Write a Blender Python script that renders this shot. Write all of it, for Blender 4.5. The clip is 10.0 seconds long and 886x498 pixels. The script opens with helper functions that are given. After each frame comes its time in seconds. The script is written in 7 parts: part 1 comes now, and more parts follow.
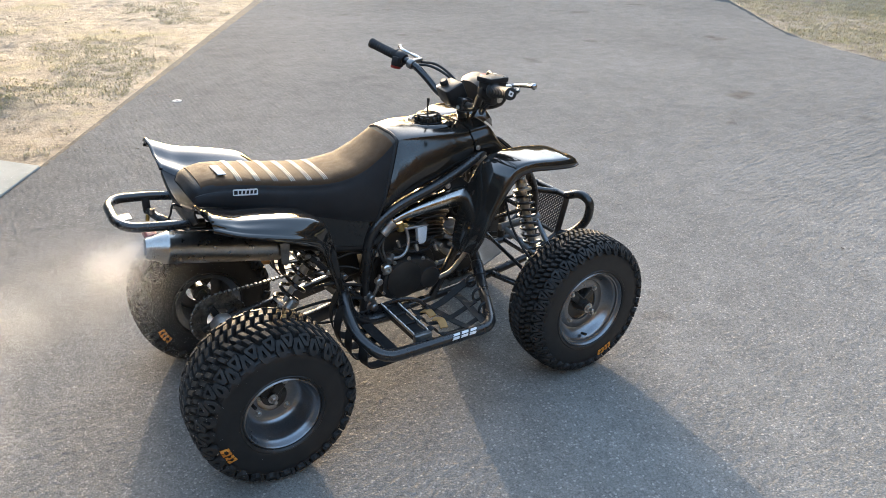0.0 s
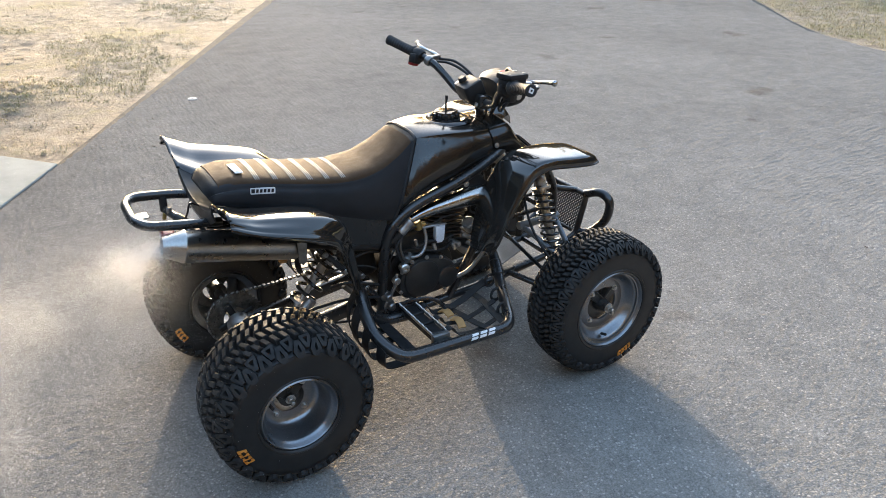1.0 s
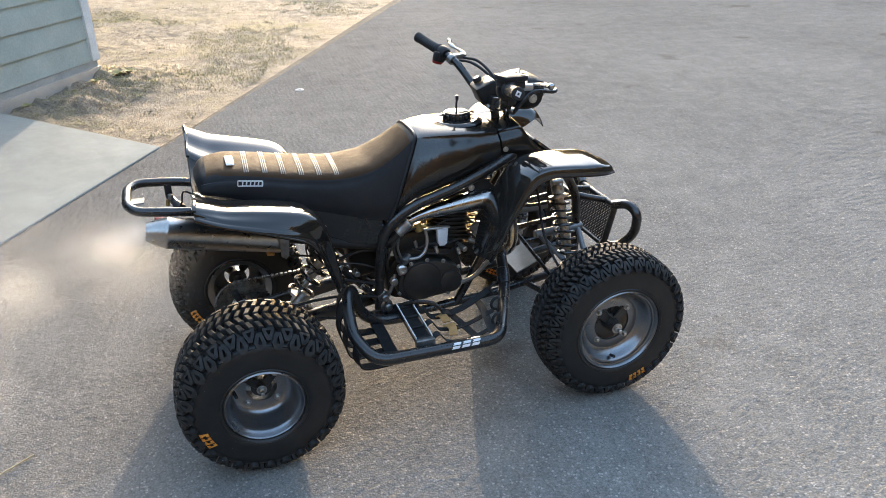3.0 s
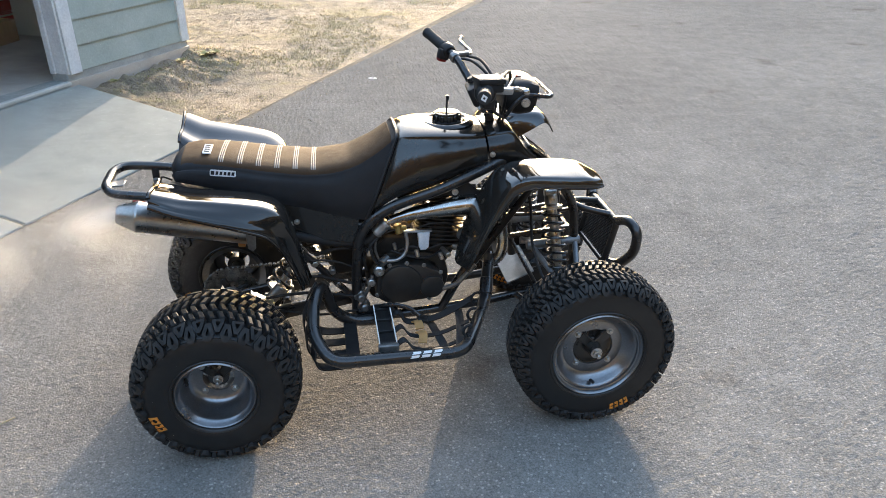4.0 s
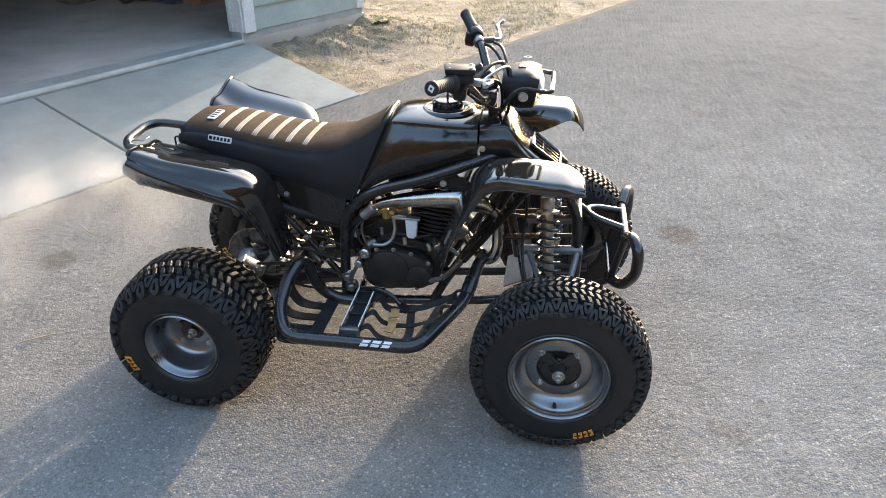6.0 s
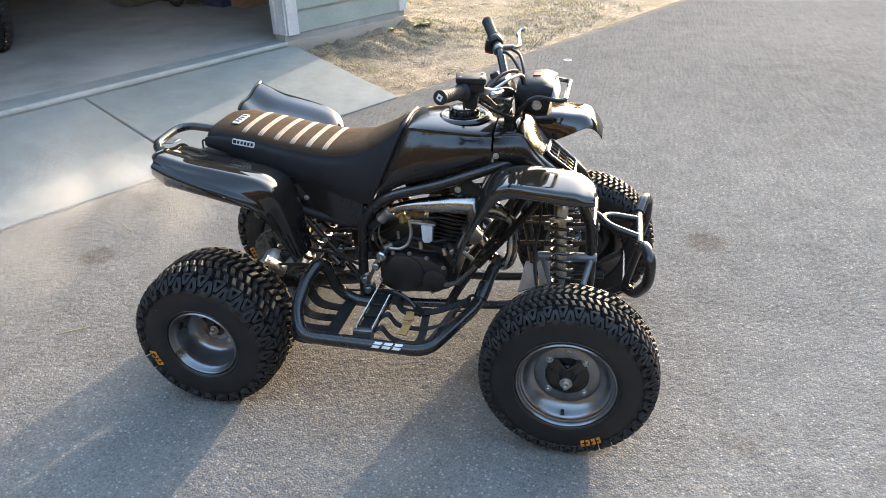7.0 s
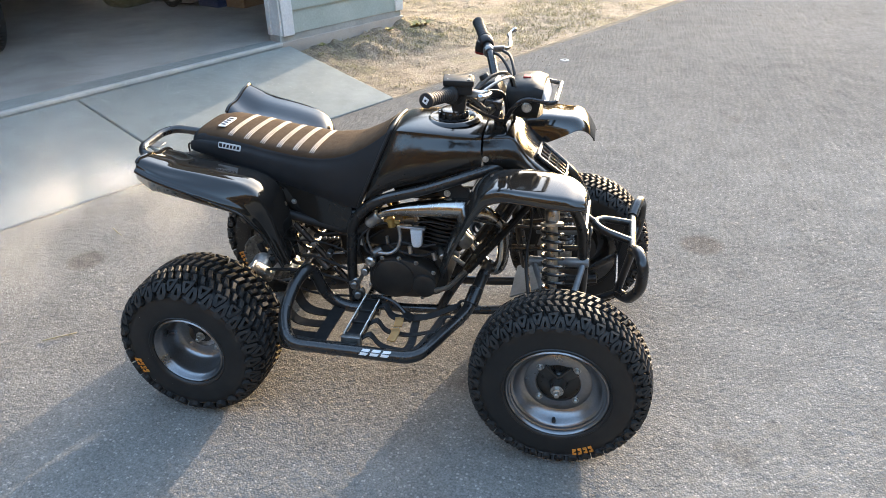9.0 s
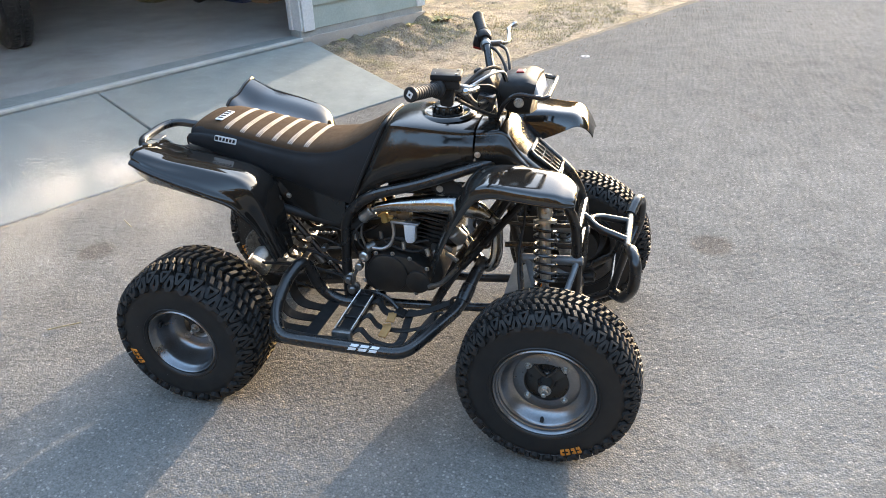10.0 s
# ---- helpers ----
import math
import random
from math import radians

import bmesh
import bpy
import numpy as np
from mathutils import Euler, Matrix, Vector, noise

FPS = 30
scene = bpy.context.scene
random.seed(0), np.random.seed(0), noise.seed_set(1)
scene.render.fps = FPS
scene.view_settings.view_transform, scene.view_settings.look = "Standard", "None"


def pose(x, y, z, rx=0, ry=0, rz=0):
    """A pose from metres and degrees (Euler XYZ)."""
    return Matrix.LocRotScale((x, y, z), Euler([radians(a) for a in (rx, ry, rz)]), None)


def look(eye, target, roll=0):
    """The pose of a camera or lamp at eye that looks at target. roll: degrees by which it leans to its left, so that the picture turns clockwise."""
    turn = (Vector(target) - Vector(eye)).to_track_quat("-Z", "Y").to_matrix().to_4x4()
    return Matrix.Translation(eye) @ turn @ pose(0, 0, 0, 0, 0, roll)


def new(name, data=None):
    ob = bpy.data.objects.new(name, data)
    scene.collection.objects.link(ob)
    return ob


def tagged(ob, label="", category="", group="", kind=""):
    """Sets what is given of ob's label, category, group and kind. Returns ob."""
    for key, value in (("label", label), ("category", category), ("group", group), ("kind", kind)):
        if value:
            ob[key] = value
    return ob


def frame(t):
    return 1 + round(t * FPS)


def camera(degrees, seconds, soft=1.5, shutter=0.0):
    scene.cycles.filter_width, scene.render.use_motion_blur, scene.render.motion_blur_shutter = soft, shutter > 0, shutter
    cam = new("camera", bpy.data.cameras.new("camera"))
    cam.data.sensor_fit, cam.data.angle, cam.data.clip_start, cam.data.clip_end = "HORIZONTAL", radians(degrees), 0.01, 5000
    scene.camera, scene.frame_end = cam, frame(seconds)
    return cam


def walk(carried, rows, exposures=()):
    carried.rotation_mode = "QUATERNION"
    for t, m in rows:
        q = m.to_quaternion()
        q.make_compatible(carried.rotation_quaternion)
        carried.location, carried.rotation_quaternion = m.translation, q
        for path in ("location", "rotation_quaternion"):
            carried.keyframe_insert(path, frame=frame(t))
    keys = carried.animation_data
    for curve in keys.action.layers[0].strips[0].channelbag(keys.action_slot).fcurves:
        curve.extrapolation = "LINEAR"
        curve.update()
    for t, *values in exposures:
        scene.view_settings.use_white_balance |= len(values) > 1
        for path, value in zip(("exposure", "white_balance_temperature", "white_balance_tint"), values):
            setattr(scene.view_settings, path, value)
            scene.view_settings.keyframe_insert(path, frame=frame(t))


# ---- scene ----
cam = camera(60.8, 10.0, soft=0.8)
METRES, EYE, TILT, LEAN, TURN = 1.994, 1.565, 0.0, 0.0, -32.3
ROWS = [
    (0.0, 0.0, 0.0, 0.0, 0.4, -25.81, -0.83),
    (0.5, -0.0028, 0.0077, -0.0012, 0.54, -25.92, -0.76),
    (1.0, -0.0084, 0.014, -0.0037, 1.33, -26.03, -0.46),
    (1.5, 0.0175, 0.0138, -0.0011, 3.01, -26.06, 0.07),
    (2.0, 0.0812, 0.0204, 0.002, 5.5, -26.05, 0.53),
    (2.5, 0.1499, 0.0342, -0.0044, 8.93, -26.08, 0.81),
    (4.0, 0.4084, 0.1849, -0.0066, 22.69, -26.9, 0.41),
    (4.5, 0.4967, 0.2189, -0.0058, 27.12, -27.23, 0.2),
    (5.0, 0.5449, 0.2836, -0.0098, 31.89, -27.52, 0.18),
    (6.5, 0.7263, 0.442, -0.0003, 43.86, -28.75, 1.29),
    (7.0, 0.7314, 0.4422, 0.0069, 44.78, -28.48, 1.58),
    (7.5, 0.7309, 0.4428, 0.0074, 44.68, -28.33, 1.59),
    (8.0, 0.7293, 0.4497, 0.006, 44.48, -28.36, 1.6),
    (8.5, 0.7253, 0.4587, 0.0036, 44.37, -28.42, 1.61),
    (9.0, 0.7285, 0.4695, 0.004, 44.78, -28.52, 1.73),
    (9.5, 0.7432, 0.4851, 0.0021, 45.73, -28.58, 1.8),
    (10.0, 0.7637, 0.5155, -0.0029, 47.25, -28.68, 2.12),
]
walk(cam, [(t, pose(-0.532, -2.121, EYE, TILT, LEAN, TURN) @ pose(METRES * x, METRES * y, METRES * z, 90 + pitch, roll, yaw)) for t, x, y, z, yaw, pitch, roll in ROWS], [(0.0, 1.97), (2.5, 1.97), (5.0, 2.06), (7.0, 2.14), (10.0, 2.18)])

# ---- light ----
SUN_AZ, SUN_EL = 15.0, 10.5  # degrees from +y towards +x, and above the horizon
world = bpy.data.worlds.new("evening_sky")
scene.world = world
world.use_nodes = True
wn = world.node_tree
sky = wn.nodes.new("ShaderNodeTexSky")
sky.sky_type = "NISHITA"
sky.sun_disc = False
sky.sun_elevation, sky.sun_rotation = radians(SUN_EL), radians(SUN_AZ)
sky.air_density, sky.dust_density, sky.ozone_density = 1.0, 1.75, 1.0
wn.links.new(sky.outputs[0], wn.nodes["Background"].inputs[0])
wn.nodes["Background"].inputs[1].default_value = 0.33
sun_data = bpy.data.lights.new("sun", "SUN")
sun_data.energy, sun_data.angle, sun_data.color = 1.95, radians(0.6), (1.0, 0.815, 0.62)
sun = new("sun", sun_data)
sun_way = Vector((math.sin(radians(SUN_AZ)) * math.cos(radians(SUN_EL)), math.cos(radians(SUN_AZ)) * math.cos(radians(SUN_EL)), math.sin(radians(SUN_EL))))
sun.matrix_world = look(sun_way * 30, (0, 0, 0))


# ---- materials ----
def nodes_of(name):
    m = bpy.data.materials.new(name)
    m.use_nodes = True
    t = m.node_tree
    return m, t, t.nodes["Principled BSDF"]


def noise_tex(t, scale, detail=4.0, rough=0.6, coords="Object"):
    c = t.nodes.new("ShaderNodeTexCoord")
    n = t.nodes.new("ShaderNodeTexNoise")
    n.inputs["Scale"].default_value, n.inputs["Detail"].default_value, n.inputs["Roughness"].default_value = scale, detail, rough
    t.links.new(c.outputs[coords], n.inputs["Vector"])
    return n


def ramp(t, source, stops):
    r = t.nodes.new("ShaderNodeValToRGB")
    while len(r.color_ramp.elements) < len(stops):
        r.color_ramp.elements.new(0.5)
    for e, (p, c) in zip(r.color_ramp.elements, stops):
        e.position, e.color = p, (*c, 1) if len(c) == 3 else c
    t.links.new(source, r.inputs[0])
    return r.outputs[0]


def mix(t, fac, a, b, how="MIX"):
    n = t.nodes.new("ShaderNodeMix")
    n.data_type, n.blend_type = "RGBA", how
    for socket, v in ((n.inputs[0], fac), (n.inputs[6], a), (n.inputs[7], b)):
        if hasattr(v, "links"):
            t.links.new(v, socket)
        elif isinstance(v, (int, float)):
            socket.default_value = v
        else:
            socket.default_value = (*v, 1)
    return n.outputs[2]


def grey(v):
    return (v, v, v)


def bumped(t, p, height, strength, distance):
    b = t.nodes.new("ShaderNodeBump")
    b.inputs["Strength"].default_value, b.inputs["Distance"].default_value = strength, distance
    t.links.new(height, b.inputs["Height"])
    t.links.new(b.outputs[0], p.inputs["Normal"])
    return b


def surface(name, dark, light, rough=(0.4, 0.5), metal=0.0, scale=14.0, grain=180.0, bump=0.1, depth=0.0006, coat=0.0, coat_rough=0.05, spec=0.5):
    """A surface with stains at one scale and grain at another."""
    m, t, p = nodes_of(name)
    big, small = noise_tex(t, scale), noise_tex(t, grain, 3.0)
    base = ramp(t, big.outputs[0], [(0.3, dark), (0.7, light)])
    fine = ramp(t, small.outputs[0], [(0.3, grey(0.82)), (0.7, grey(1.1))])
    t.links.new(mix(t, 0.6, base, fine, "MULTIPLY"), p.inputs["Base Color"])
    t.links.new(ramp(t, noise_tex(t, scale * 2.3, 6.0).outputs[0], [(0.3, grey(rough[0])), (0.7, grey(rough[1]))]), p.inputs["Roughness"])
    p.inputs["Metallic"].default_value = metal
    p.inputs["Specular IOR Level"].default_value = spec
    p.inputs["Coat Weight"].default_value, p.inputs["Coat Roughness"].default_value = coat, coat_rough
    if bump:
        bumped(t, p, small.outputs[0], bump, depth)
    return m


gloss_black = surface("gloss_black_plastic", (0.012, 0.011, 0.010), (0.022, 0.019, 0.016), (0.09, 0.19), scale=9, bump=0.012, spec=0.55)
fender_black = surface("polished_black_plastic", (0.010, 0.0095, 0.009), (0.019, 0.017, 0.015), (0.035, 0.10), scale=6, bump=0.008, spec=0.6)
# front fenders: base lightened and specular raised over fender_black for a sunlit sheen
front_black = surface("warm_black_plastic", (0.014, 0.0125, 0.011), (0.026, 0.023, 0.020), (0.05, 0.11), scale=7, bump=0.015, spec=0.8)
frame_black = surface("black_painted_steel", (0.008, 0.008, 0.009), (0.02, 0.019, 0.018), (0.22, 0.38), bump=0.08, coat=0.4, coat_rough=0.12)
satin_black = surface("satin_black_plastic", (0.010, 0.010, 0.011), (0.024, 0.023, 0.022), (0.4, 0.6), bump=0.25, depth=0.0004, spec=0.3)
engine_black = surface("black_engine_casting", (0.011, 0.0105, 0.010), (0.030, 0.028, 0.026), (0.30, 0.5), metal=0.0, bump=0.4, depth=0.0008, spec=0.5)
rubber = surface("tyre_rubber", (0.009, 0.009, 0.0095), (0.018, 0.0172, 0.0165), (0.40, 0.52), scale=20, bump=0.12, depth=0.0004, spec=0.45)
lug_rubber = surface("worn_tread_rubber", (0.014, 0.014, 0.014), (0.040, 0.037, 0.034), (0.5, 0.75), scale=30, bump=0.5, depth=0.0008, spec=0.22)
grip_rubber = surface("grip_rubber", (0.010, 0.010, 0.010), (0.022, 0.021, 0.020), (0.55, 0.75), bump=0.4)
vinyl = surface("black_seat_vinyl", (0.010, 0.010, 0.011), (0.018, 0.018, 0.019), (0.5, 0.66), scale=8, grain=420, bump=0.5, depth=0.0007, spec=0.28)
gripper = surface("brown_gripper_fabric", (0.052, 0.030, 0.016), (0.068, 0.040, 0.021), (0.7, 0.9), scale=25, grain=520, bump=0.8, depth=0.0009, spec=0.14)
stitch = surface("pale_piping", (0.20, 0.172, 0.150), (0.32, 0.285, 0.255), (0.5, 0.7), bump=0.3)
white_decal = surface("white_decal", (0.62, 0.62, 0.62), (0.82, 0.82, 0.81), (0.35, 0.5), bump=0.05)
orange_decal = surface("orange_lettering", (0.62, 0.22, 0.03), (0.80, 0.32, 0.05), (0.5, 0.7), bump=0.1)
red_plastic = surface("red_plastic", (0.20, 0.010, 0.010), (0.30, 0.016, 0.014), (0.3, 0.45), bump=0.05)
rim_steel = surface("grey_painted_rim", (0.215, 0.217, 0.225), (0.275, 0.277, 0.285), (0.26, 0.36), metal=0.92, scale=7, bump=0.04)
zinc = surface("zinc_plated_steel", (0.35, 0.34, 0.32), (0.58, 0.56, 0.53), (0.24, 0.46), metal=0.95, scale=40, bump=0.15)
bare_alloy = surface("cast_aluminium", (0.30, 0.30, 0.30), (0.50, 0.50, 0.49), (0.34, 0.55), metal=0.9, scale=30, bump=0.4)
brushed = surface("brushed_muffler", (0.34, 0.325, 0.305), (0.48, 0.46, 0.43), (0.25, 0.36), metal=1.0, scale=18, bump=0.1)
worn_chrome = surface("worn_chrome", (0.30, 0.29, 0.28), (0.50, 0.48, 0.45), (0.12, 0.30), metal=1.0, scale=30, bump=0.05)
dark_alloy = surface("dull_dark_alloy", (0.14, 0.138, 0.134), (0.29, 0.283, 0.27), (0.28, 0.5), metal=0.85, scale=30, bump=0.4)
oily_steel = surface("oily_chain_steel", (0.09, 0.085, 0.075), (0.30, 0.28, 0.25), (0.22, 0.5), metal=0.9, scale=60, bump=0.2)
grey_plate = surface("grey_steel_plate", (0.16, 0.17, 0.18), (0.25, 0.26, 0.27), (0.4, 0.6), metal=0.5, bump=0.2)
gold = surface("yellow_brass", (0.26, 0.17, 0.05), (0.42, 0.29, 0.10), (0.35, 0.55), metal=0.6, bump=0.2)
webbing = surface("black_nylon_webbing", (0.012, 0.012, 0.012), (0.026, 0.025, 0.024), (0.7, 0.9), grain=700, bump=0.8, depth=0.0008)
tan_web = surface("tan_worn_webbing", (0.32, 0.165, 0.055), (0.48, 0.27, 0.10), (0.7, 0.9), grain=500, bump=0.7)
hub_paint = surface("satin_dark_hub", (0.030, 0.029, 0.028), (0.055, 0.053, 0.050), (0.24, 0.40), metal=0.3, bump=0.2)
clear_white = surface("milky_plastic", (0.55, 0.58, 0.62), (0.70, 0.73, 0.77), (0.3, 0.45), bump=0.05)
white_trim = surface("white_trim_paint", (0.66, 0.67, 0.68), (0.82, 0.82, 0.81), (0.45, 0.62), scale=6, grain=60, bump=0.15)
siding_paint = surface("sage_siding_paint", (0.37, 0.42, 0.38), (0.46, 0.51, 0.465), (0.55, 0.75), scale=3.5, grain=70, bump=0.3, depth=0.001)
concrete_grey = surface("foundation_concrete", (0.34, 0.345, 0.325), (0.46, 0.465, 0.44), (0.75, 0.95), scale=6, grain=90, bump=0.5, depth=0.002)
clod = surface("dry_clods", (0.22, 0.175, 0.125), (0.36, 0.30, 0.225), (0.85, 0.97), scale=9, grain=90, bump=0.4)
cardboard = surface("cardboard", (0.22, 0.13, 0.07), (0.32, 0.20, 0.11), (0.75, 0.9), bump=0.2)
dark_wall = surface("garage_plasterboard", (0.34, 0.27, 0.19), (0.46, 0.37, 0.26), (0.8, 0.95), scale=2, bump=0.1)
blue_plastic = surface("dark_blue_plastic", (0.02, 0.035, 0.10), (0.035, 0.055, 0.15), (0.4, 0.55), bump=0.1)


def asphalt_material():
    m, t, p = nodes_of("worn_asphalt")
    c = t.nodes.new("ShaderNodeTexCoord")
    stones = t.nodes.new("ShaderNodeTexVoronoi")
    stones.inputs["Scale"].default_value = 155
    t.links.new(c.outputs["Object"], stones.inputs["Vector"])
    big = noise_tex(t, 0.45, 5.0, 0.6)
    mid = noise_tex(t, 6.0, 5.0, 0.65)
    each = t.nodes.new("ShaderNodeSeparateColor")
    t.links.new(stones.outputs["Color"], each.inputs[0])
    stone = ramp(t, each.outputs[0], [(0.0, (0.163, 0.155, 0.145)), (0.22, (0.200, 0.193, 0.182)), (0.93, (0.228, 0.221, 0.209)), (0.97, (0.34, 0.322, 0.298))])
    crack = ramp(t, stones.outputs["Distance"], [(0.34, grey(1.0)), (0.76, grey(0.56))])
    col = mix(t, 0.5, stone, crack, "MULTIPLY")
    grit = noise_tex(t, 300, 3.0, 0.75)
    col = mix(t, 1.0, col, ramp(t, grit.outputs[0], [(0.34, grey(0.62)), (0.44, grey(0.99)), (0.58, grey(1.03)), (0.70, grey(1.32))]), "MULTIPLY")
    patch = ramp(t, big.outputs[0], [(0.3, (0.86, 0.84, 0.81)), (0.7, (1.10, 1.08, 1.04))])
    col = mix(t, 1.0, col, patch, "MULTIPLY")
    col = mix(t, 0.8, col, ramp(t, mid.outputs[0], [(0.25, grey(0.80)), (0.75, grey(1.2))]), "MULTIPLY")
    # a few dark oily stains
    stain = noise_tex(t, 1.7, 3.0, 0.5)
    col = mix(t, 1.0, col, ramp(t, stain.outputs[0], [(0.66, grey(1.0)), (0.74, (0.74, 0.70, 0.66))]), "MULTIPLY")
    # two old oil spots
    for x, y, r in ((-1.00, 0.36, 0.11), (1.62, 0.93, 0.12)):
        where = t.nodes.new("ShaderNodeMapping")
        where.inputs["Location"].default_value, where.inputs["Scale"].default_value = (-x / r, -y / r, 0), (1 / r, 1 / r, 0)
        t.links.new(c.outputs["Object"], where.inputs["Vector"])
        ball = t.nodes.new("ShaderNodeTexGradient")
        ball.gradient_type = "SPHERICAL"
        t.links.new(where.outputs[0], ball.inputs[0])
        spot = mix(t, 0.6, ball.outputs[1], mid.outputs[0], "MULTIPLY")
        col = mix(t, 1.0, col, ramp(t, spot, [(0.08, grey(1.0)), (0.30, (0.76, 0.72, 0.68))]), "MULTIPLY")
    t.links.new(col, p.inputs["Base Color"])
    t.links.new(ramp(t, each.outputs[1], [(0.0, grey(0.62)), (0.10, grey(0.74)), (0.3, grey(0.85)), (1.0, grey(0.96))]), p.inputs["Roughness"])
    h = mix(t, 0.35, ramp(t, stones.outputs["Distance"], [(0.0, grey(1.0)), (0.8, grey(0.0))]), each.outputs[2], "MULTIPLY")
    t.links.new(ramp(t, each.outputs[1], [(0.012, grey(0.05)), (0.03, grey(0.0))]), p.inputs["Specular IOR Level"])
    h = mix(t, 0.5, h, grit.outputs[0], "ADD")
    bumped(t, p, h, 0.7, 0.0022)
    return m


def ground_material():
    """Sandy dirt with dry and green grass in patches."""
    m, t, p = nodes_of("sandy_dirt_and_grass")
    big, mid, fine = noise_tex(t, 0.8, 5.0, 0.62), noise_tex(t, 5.5, 6.0, 0.72), noise_tex(t, 45, 4.0, 0.75)
    dirt = ramp(t, mid.outputs[0], [(0.28, (0.115, 0.088, 0.062)), (0.48, (0.258, 0.210, 0.156)), (0.70, (0.43, 0.365, 0.285))])
    grass = ramp(t, mid.outputs[0], [(0.3, (0.10, 0.095, 0.040)), (0.7, (0.25, 0.21, 0.10))])
    cover = ramp(t, mix(t, 0.45, big.outputs[0], mid.outputs[0]), [(0.50, grey(0.0)), (0.60, grey(0.85))])
    col = mix(t, cover, dirt, grass)
    col = mix(t, 0.8, col, ramp(t, fine.outputs[0], [(0.25, grey(0.6)), (0.75, grey(1.3))]), "MULTIPLY")
    t.links.new(col, p.inputs["Base Color"])
    p.inputs["Roughness"].default_value = 0.95
    bumped(t, p, mix(t, 0.5, mid.outputs[0], fine.outputs[0]), 1.0, 0.05)
    return m


def slab_material():
    m, t, p = nodes_of("broom_finished_concrete")
    big, mid, fine = noise_tex(t, 0.9, 5.0, 0.6), noise_tex(t, 7, 6.0, 0.7), noise_tex(t, 220, 3.0)
    col = ramp(t, big.outputs[0], [(0.3, (0.205, 0.226, 0.218)), (0.7, (0.280, 0.304, 0.292))])
    col = mix(t, 0.8, col, ramp(t, mid.outputs[0], [(0.3, grey(0.8)), (0.7, grey(1.12))]), "MULTIPLY")
    col = mix(t, 0.5, col, ramp(t, fine.outputs[0], [(0.3, grey(0.8)), (0.7, grey(1.15))]), "MULTIPLY")
    t.links.new(col, p.inputs["Base Color"])
    p.inputs["Roughness"].default_value = 0.85
    bumped(t, p, fine.outputs[0], 0.5, 0.0015)
    return m


white_lip = surface("worn_concrete_edge", (0.42, 0.43, 0.41), (0.56, 0.565, 0.54), (0.7, 0.9), scale=9, grain=120, bump=0.3)
garage_concrete = surface("stained_garage_concrete", (0.29, 0.270, 0.245), (0.41, 0.388, 0.355), (0.55, 0.8), scale=2.5, grain=120, bump=0.15)
asphalt, dirt_ground, slab_concrete = asphalt_material(), ground_material(), slab_material()


# ---- mesh tools ----
def finish(name, bm, material, smooth=38.0):
    bmesh.ops.recalc_face_normals(bm, faces=bm.faces)
    me = bpy.data.meshes.new(name)
    bm.to_mesh(me)
    bm.free()
    me.materials.append(material)
    if smooth:
        me.polygons.foreach_set("use_smooth", [True] * len(me.polygons))
        me.set_sharp_from_angle(angle=radians(smooth))
    return me


def part(name, bm, material, parent, label="", smooth=38.0):
    """Links a bmesh as one mesh object under a thing or a part."""
    ob = new(name, finish(name, bm, material, smooth))
    ob.parent = parent
    if parent.matrix_world != Matrix.Identity(4):
        ob.matrix_parent_inverse = Matrix.Identity(4)
    return tagged(ob, label)


def thing(name, bm, material, label, category, group="", kind="", smooth=38.0):
    return tagged(new(name, finish(name, bm, material, smooth)), label, category, group, kind)


def spline(pts, n=5, closed=False):
    """Catmull-Rom points through pts."""
    pts = [Vector(p) for p in pts]
    out, m = [], len(pts)
    for i in range(m if closed else m - 1):
        if closed:
            a, b, c, d = (pts[(i + k) % m] for k in (-1, 0, 1, 2))
        else:
            b, c = pts[i], pts[i + 1]
            a = pts[i - 1] if i else b * 2 - c
            d = pts[i + 2] if i + 2 < m else c * 2 - b
        for j in range(n):
            s = j / n
            out.append(0.5 * ((2 * b) + (c - a) * s + (2 * a - 5 * b + 4 * c - d) * s * s + (3 * b - a - 3 * c + d) * s ** 3))
    if not closed:
        out.append(pts[-1])
    return out


def rounded(pts, radius, n=4, closed=False):
    """A polyline whose corners are arcs."""
    pts = [Vector(p) for p in pts]
    out, m = [], len(pts)
    for i in range(m):
        if not closed and i in (0, m - 1):
            out.append(pts[i])
            continue
        p, a, b = pts[i], pts[i - 1], pts[(i + 1) % m]
        r = min(radius, (a - p).length * 0.48, (b - p).length * 0.48)
        s, e = p + (a - p).normalized() * r, p + (b - p).normalized() * r
        for j in range(n + 1):
            k = j / n
            out.append(s * (1 - k) ** 2 + p * 2 * k * (1 - k) + e * k * k)
    return out


